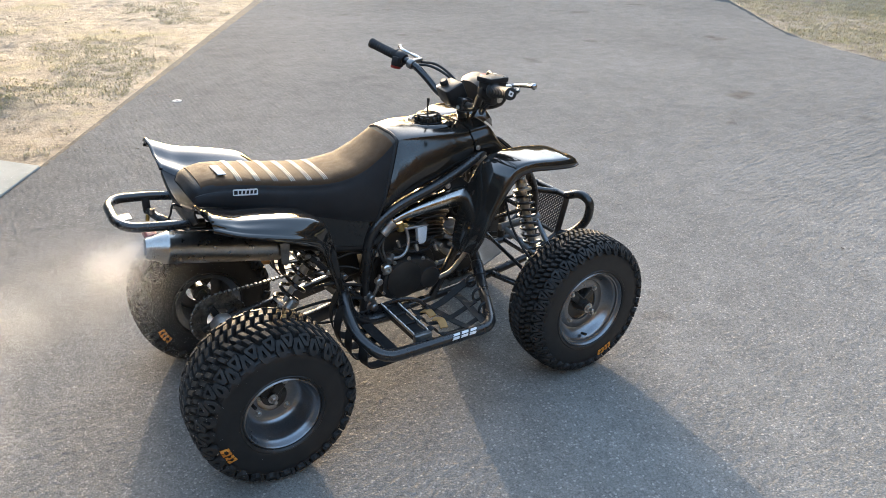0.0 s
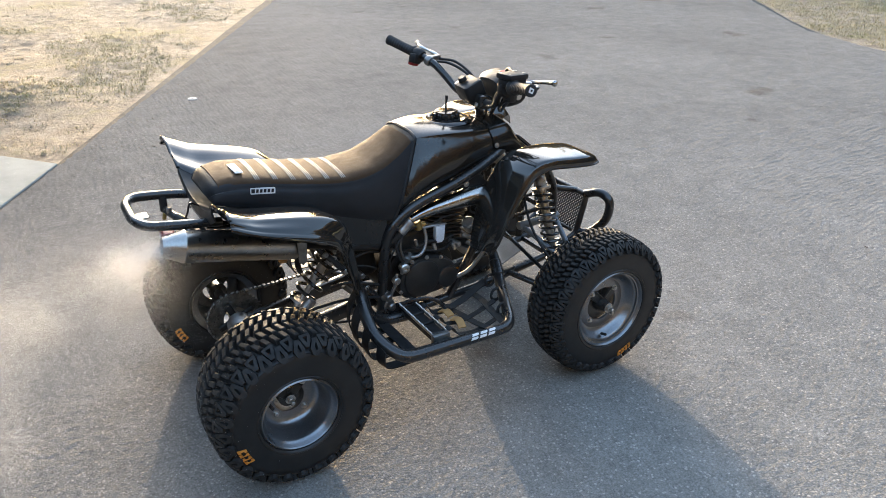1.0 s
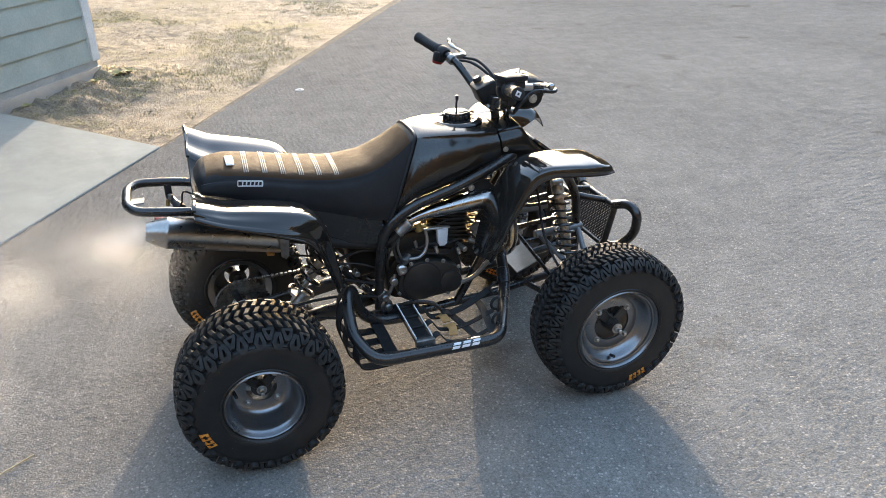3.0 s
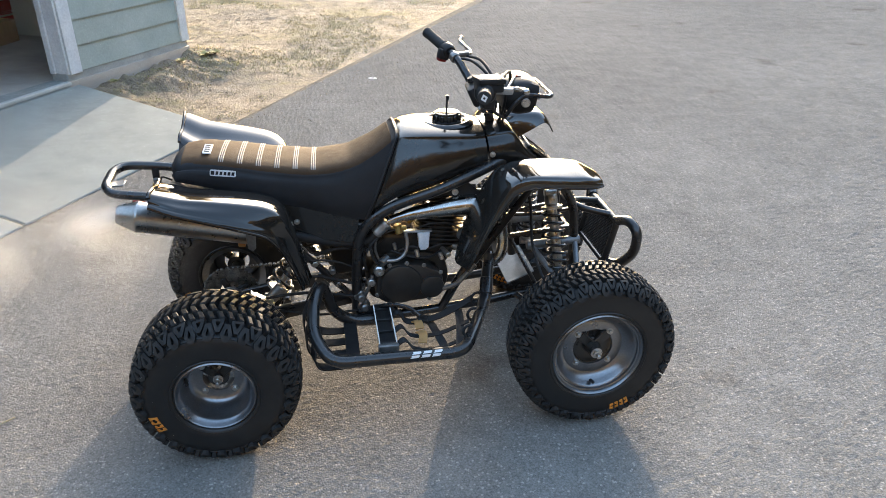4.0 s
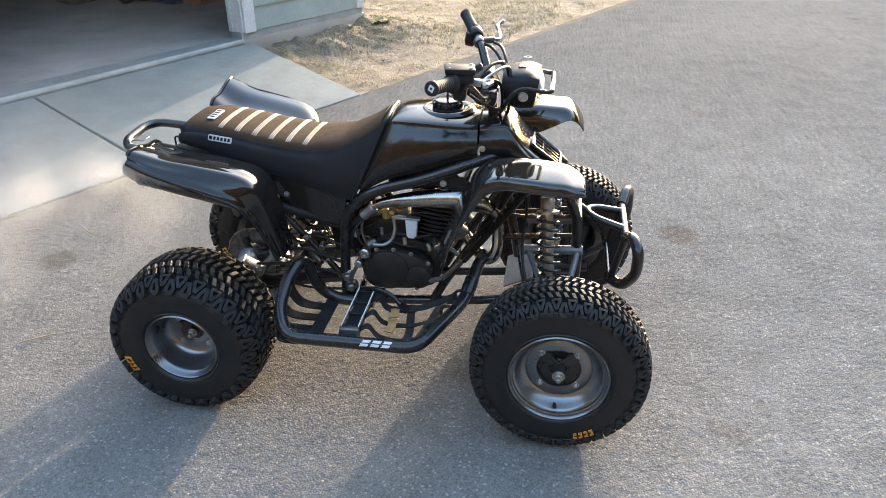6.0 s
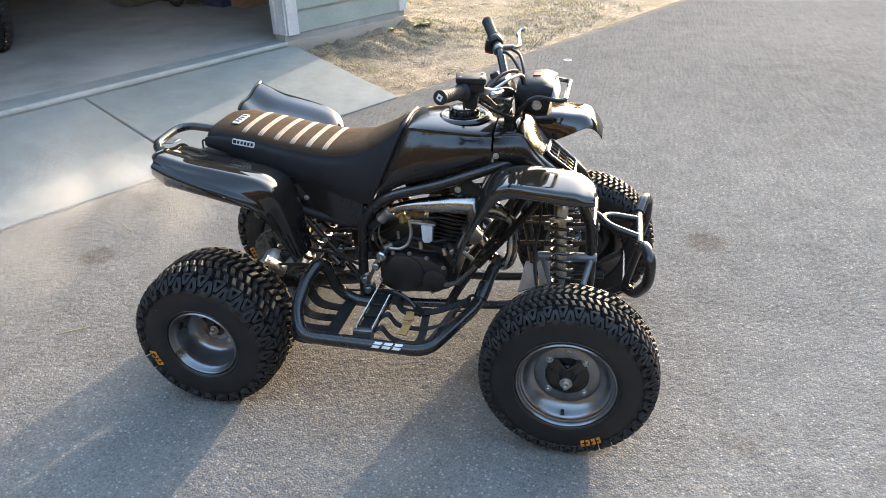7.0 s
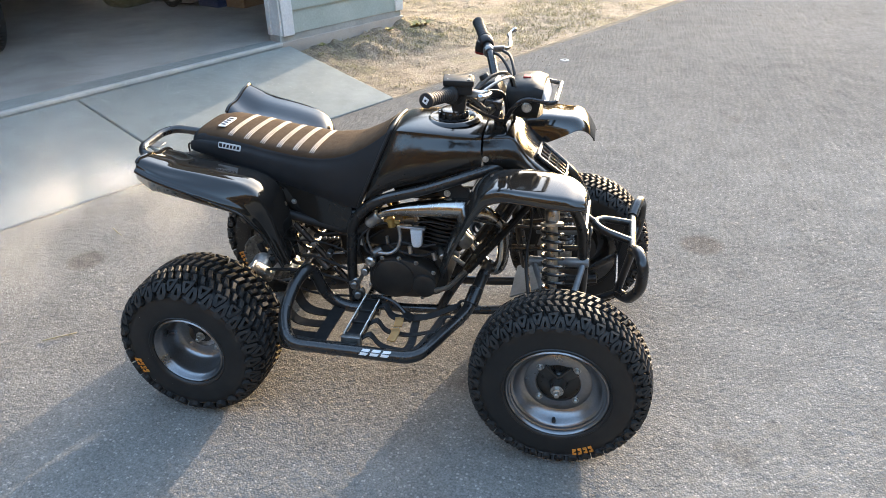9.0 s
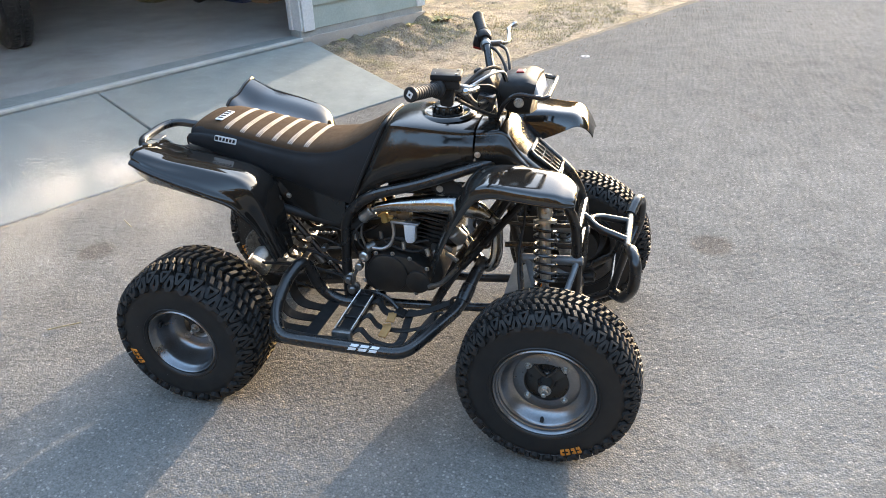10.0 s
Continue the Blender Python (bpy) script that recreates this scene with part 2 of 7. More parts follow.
def sweep(bm, path, radius, seg=9, closed=False, flat=None):
    """A tube along path. radius: a number or one for each point. flat: (width, height) gives a strap."""
    path = [Vector(p) for p in path]
    n = len(path)
    radii = radius if isinstance(radius, (list, tuple)) else [radius] * n
    rings, up = [], None
    for i, p in enumerate(path):
        if closed:
            d = path[(i + 1) % n] - path[i - 1]
        else:
            d = path[min(i + 1, n - 1)] - path[max(i - 1, 0)]
        d = d.normalized() if d.length > 1e-9 else Vector((1, 0, 0))
        if up is None:
            up = Vector((0, 0, 1)) if abs(d.z) < 0.9 else Vector((0, 1, 0))
        side = d.cross(up).normalized()
        up = side.cross(d).normalized()
        ring = []
        if flat:
            w, h = flat
            for a, b in ((-w, -h), (w, -h), (w, h), (-w, h)):
                ring.append(bm.verts.new(p + side * a / 2 + up * b / 2))
        else:
            for k in range(seg):
                a = 2 * math.pi * k / seg
                ring.append(bm.verts.new(p + (side * math.cos(a) + up * math.sin(a)) * radii[i]))
        rings.append(ring)
    m = len(rings[0])
    for i in range(n if closed else n - 1):
        a, b = rings[i], rings[(i + 1) % n]
        for k in range(m):
            bm.faces.new((a[k], a[(k + 1) % m], b[(k + 1) % m], b[k]))
    if not closed:
        bm.faces.new(rings[0][::-1])
        bm.faces.new(rings[-1])
    return bm


def tube(path, radius, seg=9, closed=False, flat=None):
    return sweep(bmesh.new(), path, radius, seg, closed, flat)


def lathe(bm, profile, origin, axis, seg=32, closed=False):
    """Turns a profile of (along, radius) round an axis. closed: the profile is a ring."""
    o, d = Vector(origin), Vector(axis).normalized()
    side = d.cross(Vector((0, 0, 1)) if abs(d.z) < 0.9 else Vector((1, 0, 0))).normalized()
    up = side.cross(d)
    rings = []
    for a, r in profile:
        if r < 1e-6:
            rings.append([bm.verts.new(o + d * a)])
        else:
            rings.append([bm.verts.new(o + d * a + (side * math.cos(2 * math.pi * k / seg) + up * math.sin(2 * math.pi * k / seg)) * r) for k in range(seg)])
    pairs = list(zip(rings, rings[1:])) + ([(rings[-1], rings[0])] if closed else [])
    for a, b in pairs:
        for k in range(seg):
            j = (k + 1) % seg
            if len(a) == 1 and len(b) == 1:
                continue
            if len(a) == 1:
                bm.faces.new((a[0], b[j], b[k]))
            elif len(b) == 1:
                bm.faces.new((a[k], a[j], b[0]))
            else:
                bm.faces.new((a[k], a[j], b[j], b[k]))
    return bm


def rod(bm, a, b, radius, seg=10):
    """A capped rod from a to b with a small bevel."""
    a, b = Vector(a), Vector(b)
    length, e = (b - a).length, min(radius * 0.2, (b - a).length * 0.2)
    return lathe(bm, [(0, 0), (0, radius - e), (e, radius), (length - e, radius), (length, radius - e), (length, 0)], a, b - a, seg)


def box(bm, centre, size, turn=(0, 0, 0), bevel=0.004, segments=1):
    m = pose(*centre, *turn) @ Matrix.Diagonal((*size, 1))
    made = bmesh.ops.create_cube(bm, size=1, matrix=m)
    if bevel:
        edges = {e for v in made["verts"] for e in v.link_edges}
        bmesh.ops.bevel(bm, geom=list(edges), offset=bevel, segments=segments, affect="EDGES", profile=0.5)
    return bm


def prism(bm, poly, m, thick, bevel=0.0):
    """Extrudes a flat outline (in the local xy plane of m) by thick along local z."""
    low = [bm.verts.new(m @ Vector((x, y, 0))) for x, y in poly]
    high = [bm.verts.new(m @ Vector((x, y, thick))) for x, y in poly]
    faces = [bm.faces.new(low[::-1]), bm.faces.new(high)]
    n = len(poly)
    for i in range(n):
        faces.append(bm.faces.new((low[i], low[(i + 1) % n], high[(i + 1) % n], high[i])))
    if bevel:
        bmesh.ops.recalc_face_normals(bm, faces=faces)
        bmesh.ops.bevel(bm, geom=[e for e in faces[1].edges] + [e for e in faces[0].edges], offset=bevel, segments=2, affect="EDGES", profile=0.5)
    return bm


def surf(rows, nu=4, nv=3, thick=0.004):
    """A smooth sheet through a grid of points, with thickness."""
    fine = [spline(r, nv) for r in rows]
    cols = [spline([r[k] for r in fine], nu) for k in range(len(fine[0]))]
    bm = bmesh.new()
    grid = [[bm.verts.new(p) for p in c] for c in cols]
    for a, b in zip(grid, grid[1:]):
        for k in range(len(a) - 1):
            bm.faces.new((a[k], a[k + 1], b[k + 1], b[k]))
    if thick:
        bmesh.ops.recalc_face_normals(bm, faces=bm.faces)
        bmesh.ops.solidify(bm, geom=list(bm.faces), thickness=thick)
    return bm


def shell(rows, nu=4, nv=3, caps=True):
    """A closed body through rings of points (each ring an open fan that is closed below)."""
    fine = [spline(r, nv) for r in rows]
    cols = [spline([r[k] for r in fine], nu) for k in range(len(fine[0]))]
    bm = bmesh.new()
    grid = [[bm.verts.new(p) for p in c] for c in cols]
    rings = list(zip(*grid))
    n = len(grid)
    for a, b in zip(rings, rings[1:]):
        for k in range(n):
            j = (k + 1) % n
            bm.faces.new((a[k], a[j], b[j], b[k]))
    if caps:
        bm.faces.new(rings[0])
        bm.faces.new(rings[-1][::-1])
    return bm


def flip(rows):
    """The mirror image of a grid of points across the vehicle's middle."""
    return [[(x, -y, z) for x, y, z in r] for r in rows]


# ---- ground and drive ----
U, W = Vector((0.524, 0.852, 0)), Vector((0.852, -0.524, 0))  # along the garage front, and out of it
POST, CORNER = Vector((-1.39, 3.555, 0)), Vector((-0.716, 4.65, 0))
FLOOR = 0.182


def rise(x, y):
    """Height of the soil: uneven, with a bank against the garage foundation."""
    p = Vector((x, y, 0)) - POST
    d, s = p.dot(W), p.dot(U)
    far = -0.012
    if -1.5 < s < 12 and -3 < d < 8:
        far += 0.018 * noise.noise((x * 1.3, y * 1.3, 0)) + 0.010 * noise.noise((x * 5, y * 5, 3))
        rough = 0.5 + noise.noise((x * 0.9, y * 0.9, 6))
        far += 0.013 * max(0.0, rough) * noise.noise((x * 11, y * 11, 8)) + 0.009 * max(0.0, rough) * noise.noise((x * 24, y * 24, 4))
        edge = max(0.0, -edge_side(x, y))
        k = min(1.0, edge / 0.5)
        far = far * k - 0.008 * (1 - k) + 0.004 * (1 - k) * noise.noise((x * 16, y * 16, 2))
    k = max(0.0, min(1.0, 1 - (d - 0.10) / 0.62)) * max(0.0, min(1.0, (2.3 - s) / 0.9)) * max(0.0, min(1.0, (d + 0.6) / 0.4))
    bank = k * k * (3 - 2 * k)
    return far + bank * (0.105 + 0.050 * noise.noise((x * 3.1, y * 3.1, 2)) + 0.040 * noise.noise((x * 9, y * 9, 5)) + 0.028 * noise.noise((x * 23, y * 23, 7)))


def edge_side(x, y):
    """Signed distance from the drive's left edge: negative on the soil."""
    return (x - 0.336) * 0.872 - (y - 3.98) * 0.489


def ground_sheet():
    bm = bmesh.new()
    def axis(lo, hi, step, reach):
        a = list(np.arange(lo, hi + 1e-6, step))
        g, left, right = step, [], []
        x = lo
        while x > -reach:
            g *= 1.5
            x -= g
            left.append(x)
        x, g = hi, step
        while x < reach:
            g *= 1.5
            x += g
            right.append(x)
        return left[::-1] + a + right
    xs, ys = axis(-1.6, 5.2, 0.026, 900), axis(2.7, 10.0, 0.030, 900)
    grid = [[bm.verts.new((x, y, rise(x, y))) for y in ys] for x in xs]
    for a, b in zip(grid, grid[1:]):
        for k in range(len(a) - 1):
            bm.faces.new((a[k], b[k], b[k + 1], a[k + 1]))
    return thing("ground", bm, dirt_ground, "sandy soil with patches of dry and green grass", "ground", kind="structure", smooth=70)


ground_sheet()


def drive_outline():
    """The asphalt's outline: its left edge is straight, its right edge curves round the lawn."""
    left = [(-9.0, -12.6), (-0.93 - 2.6, 1.716 - 4.5), (-0.93, 1.716), (-0.29, 2.82)]
    for i in range(60):
        k = i / 59 * 26
        left.append((-0.27 + 0.489 * k + 0.012 * noise.noise((k * 2.2, 1, 0)) + 0.02 * noise.noise((k * 0.7, 7, 0)), 2.86 + 0.872 * k))
    right = []
    for p in spline([(30, 26, 0), (16, 14.0, 0), (9.78, 5.95, 0), (7.97, 3.56, 0), (7.45, 2.1, 0), (7.2, 0, 0), (7.1, -4, 0), (7.6, -12.6, 0)], 14):
        right.append((p.x + 0.04 * noise.noise((p.y * 1.9, 3, 0)), p.y))
    return left + right


def stepped(lo, hi, fine_lo, fine_hi, fine, growth, most):
    """Steps along one axis: even in the middle stretch, growing away from it."""
    steps = list(np.arange(fine_lo, fine_hi, fine))
    for sign, end in ((1, hi), (-1, lo)):
        x, g = steps[-1] if sign > 0 else steps[0], fine
        while (end - x) * sign > 0:
            g = min(most, g * growth)
            x += g * sign
            steps.append(x) if sign > 0 else steps.insert(0, x)
    return np.array(steps)


def asphalt_sheet():
    """A smooth bed, and over it the rough worn surface, stone by stone where it is seen from near."""
    outline = drive_outline()
    bm = bmesh.new()
    top = [bm.verts.new((x, y, -0.0035)) for x, y in outline]
    low = [bm.verts.new((x, y, -0.05)) for x, y in outline]
    bm.faces.new(top)
    n = len(top)
    for i in range(n):
        bm.faces.new((top[i], low[i], low[(i + 1) % n], top[(i + 1) % n]))
    bmesh.ops.triangulate(bm, faces=bm.faces)
    bed = bpy.data.meshes.new("bed")
    bm.to_mesh(bed)
    bm.free()
    bv = np.zeros(3 * len(bed.vertices))
    bed.vertices.foreach_get("co", bv)
    bf = np.zeros(3 * len(bed.polygons), dtype=np.int32)
    bed.polygons.foreach_get("vertices", bf)
    bpy.data.meshes.remove(bed)

    rng = np.random.default_rng(21)
    xs, ys = stepped(-3.2, 9.5, -0.95, 2.3, 0.0075, 1.008, 0.028), stepped(-5.2, 12.0, -1.3, 0.6, 0.0075, 1.008, 0.040)
    X, Y = np.meshgrid(xs, ys, indexing="ij")
    gx, gy = np.gradient(xs)[:, None], np.gradient(ys)[None, :]
    X = X + gx * rng.uniform(-0.36, 0.36, X.shape)
    Y = Y + gy * rng.uniform(-0.36, 0.36, X.shape)
    stones = rng.uniform(-1.0, 1.0, X.shape)
    soft = (stones + np.roll(stones, 1, 0) + np.roll(stones, 1, 1) + np.roll(stones, (1, 1), (0, 1))) / 4
    lumps = np.sin(X * 61 + 2 * np.sin(Y * 43)) * np.sin(Y * 57 + 2 * np.sin(X * 37))
    Z = 0.00115 * stones + 0.0009 * soft + 0.00022 * lumps - 0.0010
    Z = (Z + 0.0010) * np.clip(np.sqrt(gx * gy) / 0.0085, 0.9, 1.5) - 0.0010
    # at its rim the rough surface sinks into the bed
    rim = np.minimum.reduce([(X - xs[0]) * 0.6, xs[-1] - X, (Y - ys[0]) * 0.23, ys[-1] - Y])
    k = np.clip(rim / 0.8, 0, 1)
    Z = Z * (0.06 + 0.94 * k) - 0.0030 * (1 - k)
    side = (X - 0.336) * 0.872 - (Y - 3.98) * 0.489
    apron = (X + 0.93) * 0.865 - (Y - 1.716) * 0.502
    edge_noise = 0.012 * np.sin(Y * 31) * np.sin(Y * 13 + 1)
    lawn = np.interp(Y, [-4.0, 0.0, 2.1, 3.56, 5.95, 9.0, 14.0], [7.1, 7.2, 7.45, 7.97, 9.78, 12.2, 16.0])
    inside = (side > 0.012 + edge_noise) & (apron > 0.012) & (X < lawn - 0.06)
    keep = inside[:-1, :-1] & inside[1:, :-1] & inside[1:, 1:] & inside[:-1, 1:]
    index = np.arange(X.size).reshape(X.shape)
    quads = np.stack([index[:-1, :-1], index[1:, :-1], index[1:, 1:], index[:-1, 1:]], axis=-1)[keep]
    used, quads = np.unique(quads, return_inverse=True)
    quads = quads.reshape(-1, 4) + len(bv) // 3
    co = np.stack([X, Y, Z], axis=-1).reshape(-1, 3)[used]
    nb, nq = len(bf) // 3, len(quads)
    me = bpy.data.meshes.new("road")
    me.vertices.add(len(bv) // 3 + len(co))
    me.vertices.foreach_set("co", np.concatenate([bv, co.ravel()]).astype(np.float32))
    me.loops.add(len(bf) + 4 * nq)
    me.loops.foreach_set("vertex_index", np.concatenate([bf, quads.ravel()]).astype(np.int32))
    me.polygons.add(nb + nq)
    me.polygons.foreach_set("loop_start", np.concatenate([np.arange(nb) * 3, nb * 3 + np.arange(nq) * 4]).astype(np.int32))
    me.update(calc_edges=True)
    me.materials.append(asphalt)
    return tagged(new("road", me), "worn grey asphalt drive with coarse stone grain", "driveway", kind="structure")


asphalt_sheet()


# ---- apron and garage ----
def at_garage(s, d, z):
    """A place s metres along the garage front from the door post and d metres out of it."""
    return POST + U * s + W * d + Vector((0, 0, z))


JOINT = 1.72  # metres from the door post to the joint in the apron, against the way to the corner


def apron_panel(name, near_a, near_b, far_b, far_a):
    """One poured panel: two corners on the drive and two at the garage floor."""
    bm = bmesh.new()
    n = 12
    def at(i, j):
        a = Vector(near_a).lerp(Vector(near_b), i / n)
        b = Vector(far_a).lerp(Vector(far_b), i / n)
        return a.lerp(b, j / n)
    top = [[bm.verts.new(at(i, j)) for j in range(n + 1)] for i in range(n + 1)]
    for i in range(n):
        for j in range(n):
            bm.faces.new((top[i][j], top[i + 1][j], top[i + 1][j + 1], top[i][j + 1]))
    rim = [top[i][0] for i in range(n)] + [top[n][j] for j in range(n)] + [top[i][n] for i in range(n, 0, -1)] + [top[0][j] for j in range(n, 0, -1)]
    low = [bm.verts.new(v.co - Vector((0, 0, 0.12))) for v in rim]
    for i in range(len(rim)):
        j = (i + 1) % len(rim)
        bm.faces.new((rim[i], rim[j], low[j], low[i]))
    ob = thing(name, bm, slab_concrete, "pale concrete apron panel sloping up to the garage", "pavement", kind="structure", smooth=0)
    m = ob.modifiers.new("worn_edge", "BEVEL")
    m.width, m.segments, m.limit_method, m.angle_limit = 0.008, 2, "ANGLE", radians(50)
    return ob


lip = FLOOR - 0.026


def slab_edge(s):
    """How far the garage slab stands out of the front at s: it is not quite square to it."""
    return 0.015 - 0.045 * s


apron_panel("pavement", (-1.109, 1.400, 0.006), (-0.29, 2.80, 0.006), at_garage(0.02, slab_edge(0) + 0.012, lip), at_garage(-JOINT + 0.007, slab_edge(-JOINT) + 0.012, lip))
apron_panel("pavement", (-3.6, -2.90, 0.006), (-1.117, 1.386, 0.006), at_garage(-JOINT - 0.007, slab_edge(-JOINT) + 0.012, lip), at_garage(-6.0, slab_edge(-6.0) + 0.012, lip))

bm = bmesh.new()
box(bm, at_garage(-2.6, -3.2, FLOOR - 0.1), (7.8, 6.4, 0.2), (0, 0, math.degrees(math.atan2(U.y, U.x))), 0.012, 2)
thing("floor", bm, garage_concrete, "stained grey concrete garage floor", "floor", kind="structure")

ANG = math.degrees(math.atan2(U.y, U.x))
HEAD = 2.35


def wall_box(name, s0, s1, d0, d1, z0, z1, material, label, bevel=0.0):
    bm = bmesh.new()
    box(bm, at_garage((s0 + s1) / 2, (d0 + d1) / 2, (z0 + z1) / 2), (s1 - s0, abs(d1 - d0), z1 - z0), (0, 0, ANG), bevel)
    return thing(name, bm, material, label, "wall", kind="structure")


WIDE = 1.29  # width of the wall between door and corner
wall_box("foundation", -0.034, WIDE - 0.012, -0.16, -0.012, -0.2, 0.238, concrete_grey, "bare concrete foundation under the siding", 0.006)
front = wall_box("wall_front", 0.07, WIDE - 0.03, -0.15, -0.03, 0.238, HEAD + 0.45, dark_wall, "garage front wall behind lap siding")
for i in range(14):
    # lap siding: each board leans out at its foot
    z = 0.236 + i * 0.178
    bm = bmesh.new()
    prism(bm, [(0, 0), (0.024, 0), (0.008, 0.19), (0, 0.19)], Matrix.Translation(at_garage(0.075, -0.03, z)) @ Matrix((tuple(W) + (0,), (0, 0, 1, 0), tuple(U) + (0,), (0, 0, 0, 1))).transposed(), WIDE - 0.16)
    part("siding_board", bm, siding_paint, front, smooth=0)
wall_box("trim", -0.012, 0.095, -0.02, 0.012, 0.228, HEAD + 0.06, white_trim, "white painted door casing", 0.003)
wall_box("trim", -0.032, -0.014, -0.16, 0.0, 0.234, HEAD, white_trim, "white painted door jamb", 0.003)
wall_box("trim", -0.052, -0.034, -0.15, -0.105, 0.234, HEAD, white_trim, "white door stop moulding", 0.003)
wall_box("trim", WIDE - 0.088, WIDE + 0.004, -0.03, 0.006, 0.232, HEAD + 0.45, white_trim, "white corner board", 0.003)
wall_box("trim", WIDE - 0.03, WIDE - 0.004, -0.11, -0.032, 0.232, HEAD + 0.45, white_trim, "white corner board", 0.003)
wall_box("wall_side", WIDE - 0.15, WIDE - 0.032, -6.4, -0.152, -0.2, HEAD + 0.45, siding_paint, "sage green garage side wall")
wall_box("wall_far", -6.2, WIDE - 0.16, -6.52, -6.4, -0.2, HEAD + 0.45, dark_wall, "plain garage back wall")
wall_box("wall_left", -6.5, -6.38, -6.4, -0.02, -0.2, HEAD + 0.45, dark_wall, "plain garage side wall")
wall_box("wall_left_front", -6.38, -4.95, -0.15, -0.02, -0.2, HEAD + 0.45, siding_paint, "sage green wall beside the door")
wall_box("wall_head", -4.94, 0.06, -0.15, -0.02, HEAD, HEAD + 0.45, siding_paint, "sage green wall above the garage door")
wall_box("ceiling", -6.38, WIDE - 0.16, -6.38, -0.16, HEAD + 0.3, HEAD + 0.36, dark_wall, "plain garage ceiling")
bm = bmesh.new()
for side in (-1, 1):
    a = [at_garage(s, d, z) for s, d, z in ((-6.8, -3.2 + side * 3.7, HEAD + 0.42), (WIDE + 0.35, -3.2 + side * 3.7, HEAD + 0.42), (WIDE + 0.35, -3.2, HEAD + 1.9), (-6.8, -3.2, HEAD + 1.9))]
    v = [bm.verts.new(p) for p in a] + [bm.verts.new(p + Vector((0, 0, 0.05))) for p in a]
    for f in ((0, 1, 2, 3), (7, 6, 5, 4), (0, 4, 5, 1), (1, 5, 6, 2), (2, 6, 7, 3), (3, 7, 4, 0)):
        bm.faces.new([v[k] for k in f])
thing("roof", bm, satin_black, "dark pitched garage roof", "roof", kind="structure", smooth=0)
bm = bmesh.new()
prism(bm, [(-4.94, -0.16), (-0.036, -0.16), (-0.036, slab_edge(0)), (-4.94, slab_edge(-4.94))], Matrix.Translation(at_garage(0, 0, FLOOR - 0.08)) @ Matrix((tuple(U) + (0,), tuple(W) + (0,), (0, 0, 1, 0), (0, 0, 0, 1))).transposed(), 0.082)
slab_front = thing("threshold", bm, slab_concrete, "pale worn concrete edge of the garage floor", "floor", kind="structure", smooth=0)
m = slab_front.modifiers.new("worn_edge", "BEVEL")
m.width, m.segments, m.limit_method, m.angle_limit = 0.010, 2, "ANGLE", radians(50)


bm = bmesh.new()
prism(bm, [(-4.94, slab_edge(-4.94) - 0.034), (-0.036, slab_edge(0) - 0.034), (-0.036, slab_edge(0) + 0.004), (-4.94, slab_edge(-4.94) + 0.004)], Matrix.Translation(at_garage(0, 0, FLOOR - 0.020)) @ Matrix((tuple(U) + (0,), tuple(W) + (0,), (0, 0, 1, 0), (0, 0, 0, 1))).transposed(), 0.027, 0.006)
thing("trim", bm, white_lip, "pale rounded lip along the garage floor", "floor edge", kind="structure")


# ---- the vehicle ----
atv = tagged(new("all_terrain_vehicle"), "black sport quad bike with knobbly tyres, parked on the asphalt", "quad bike")
REAR_R, REAR_W, FRONT_R, FRONT_W, BASE = 0.240, 0.250, 0.253, 0.180, 1.11


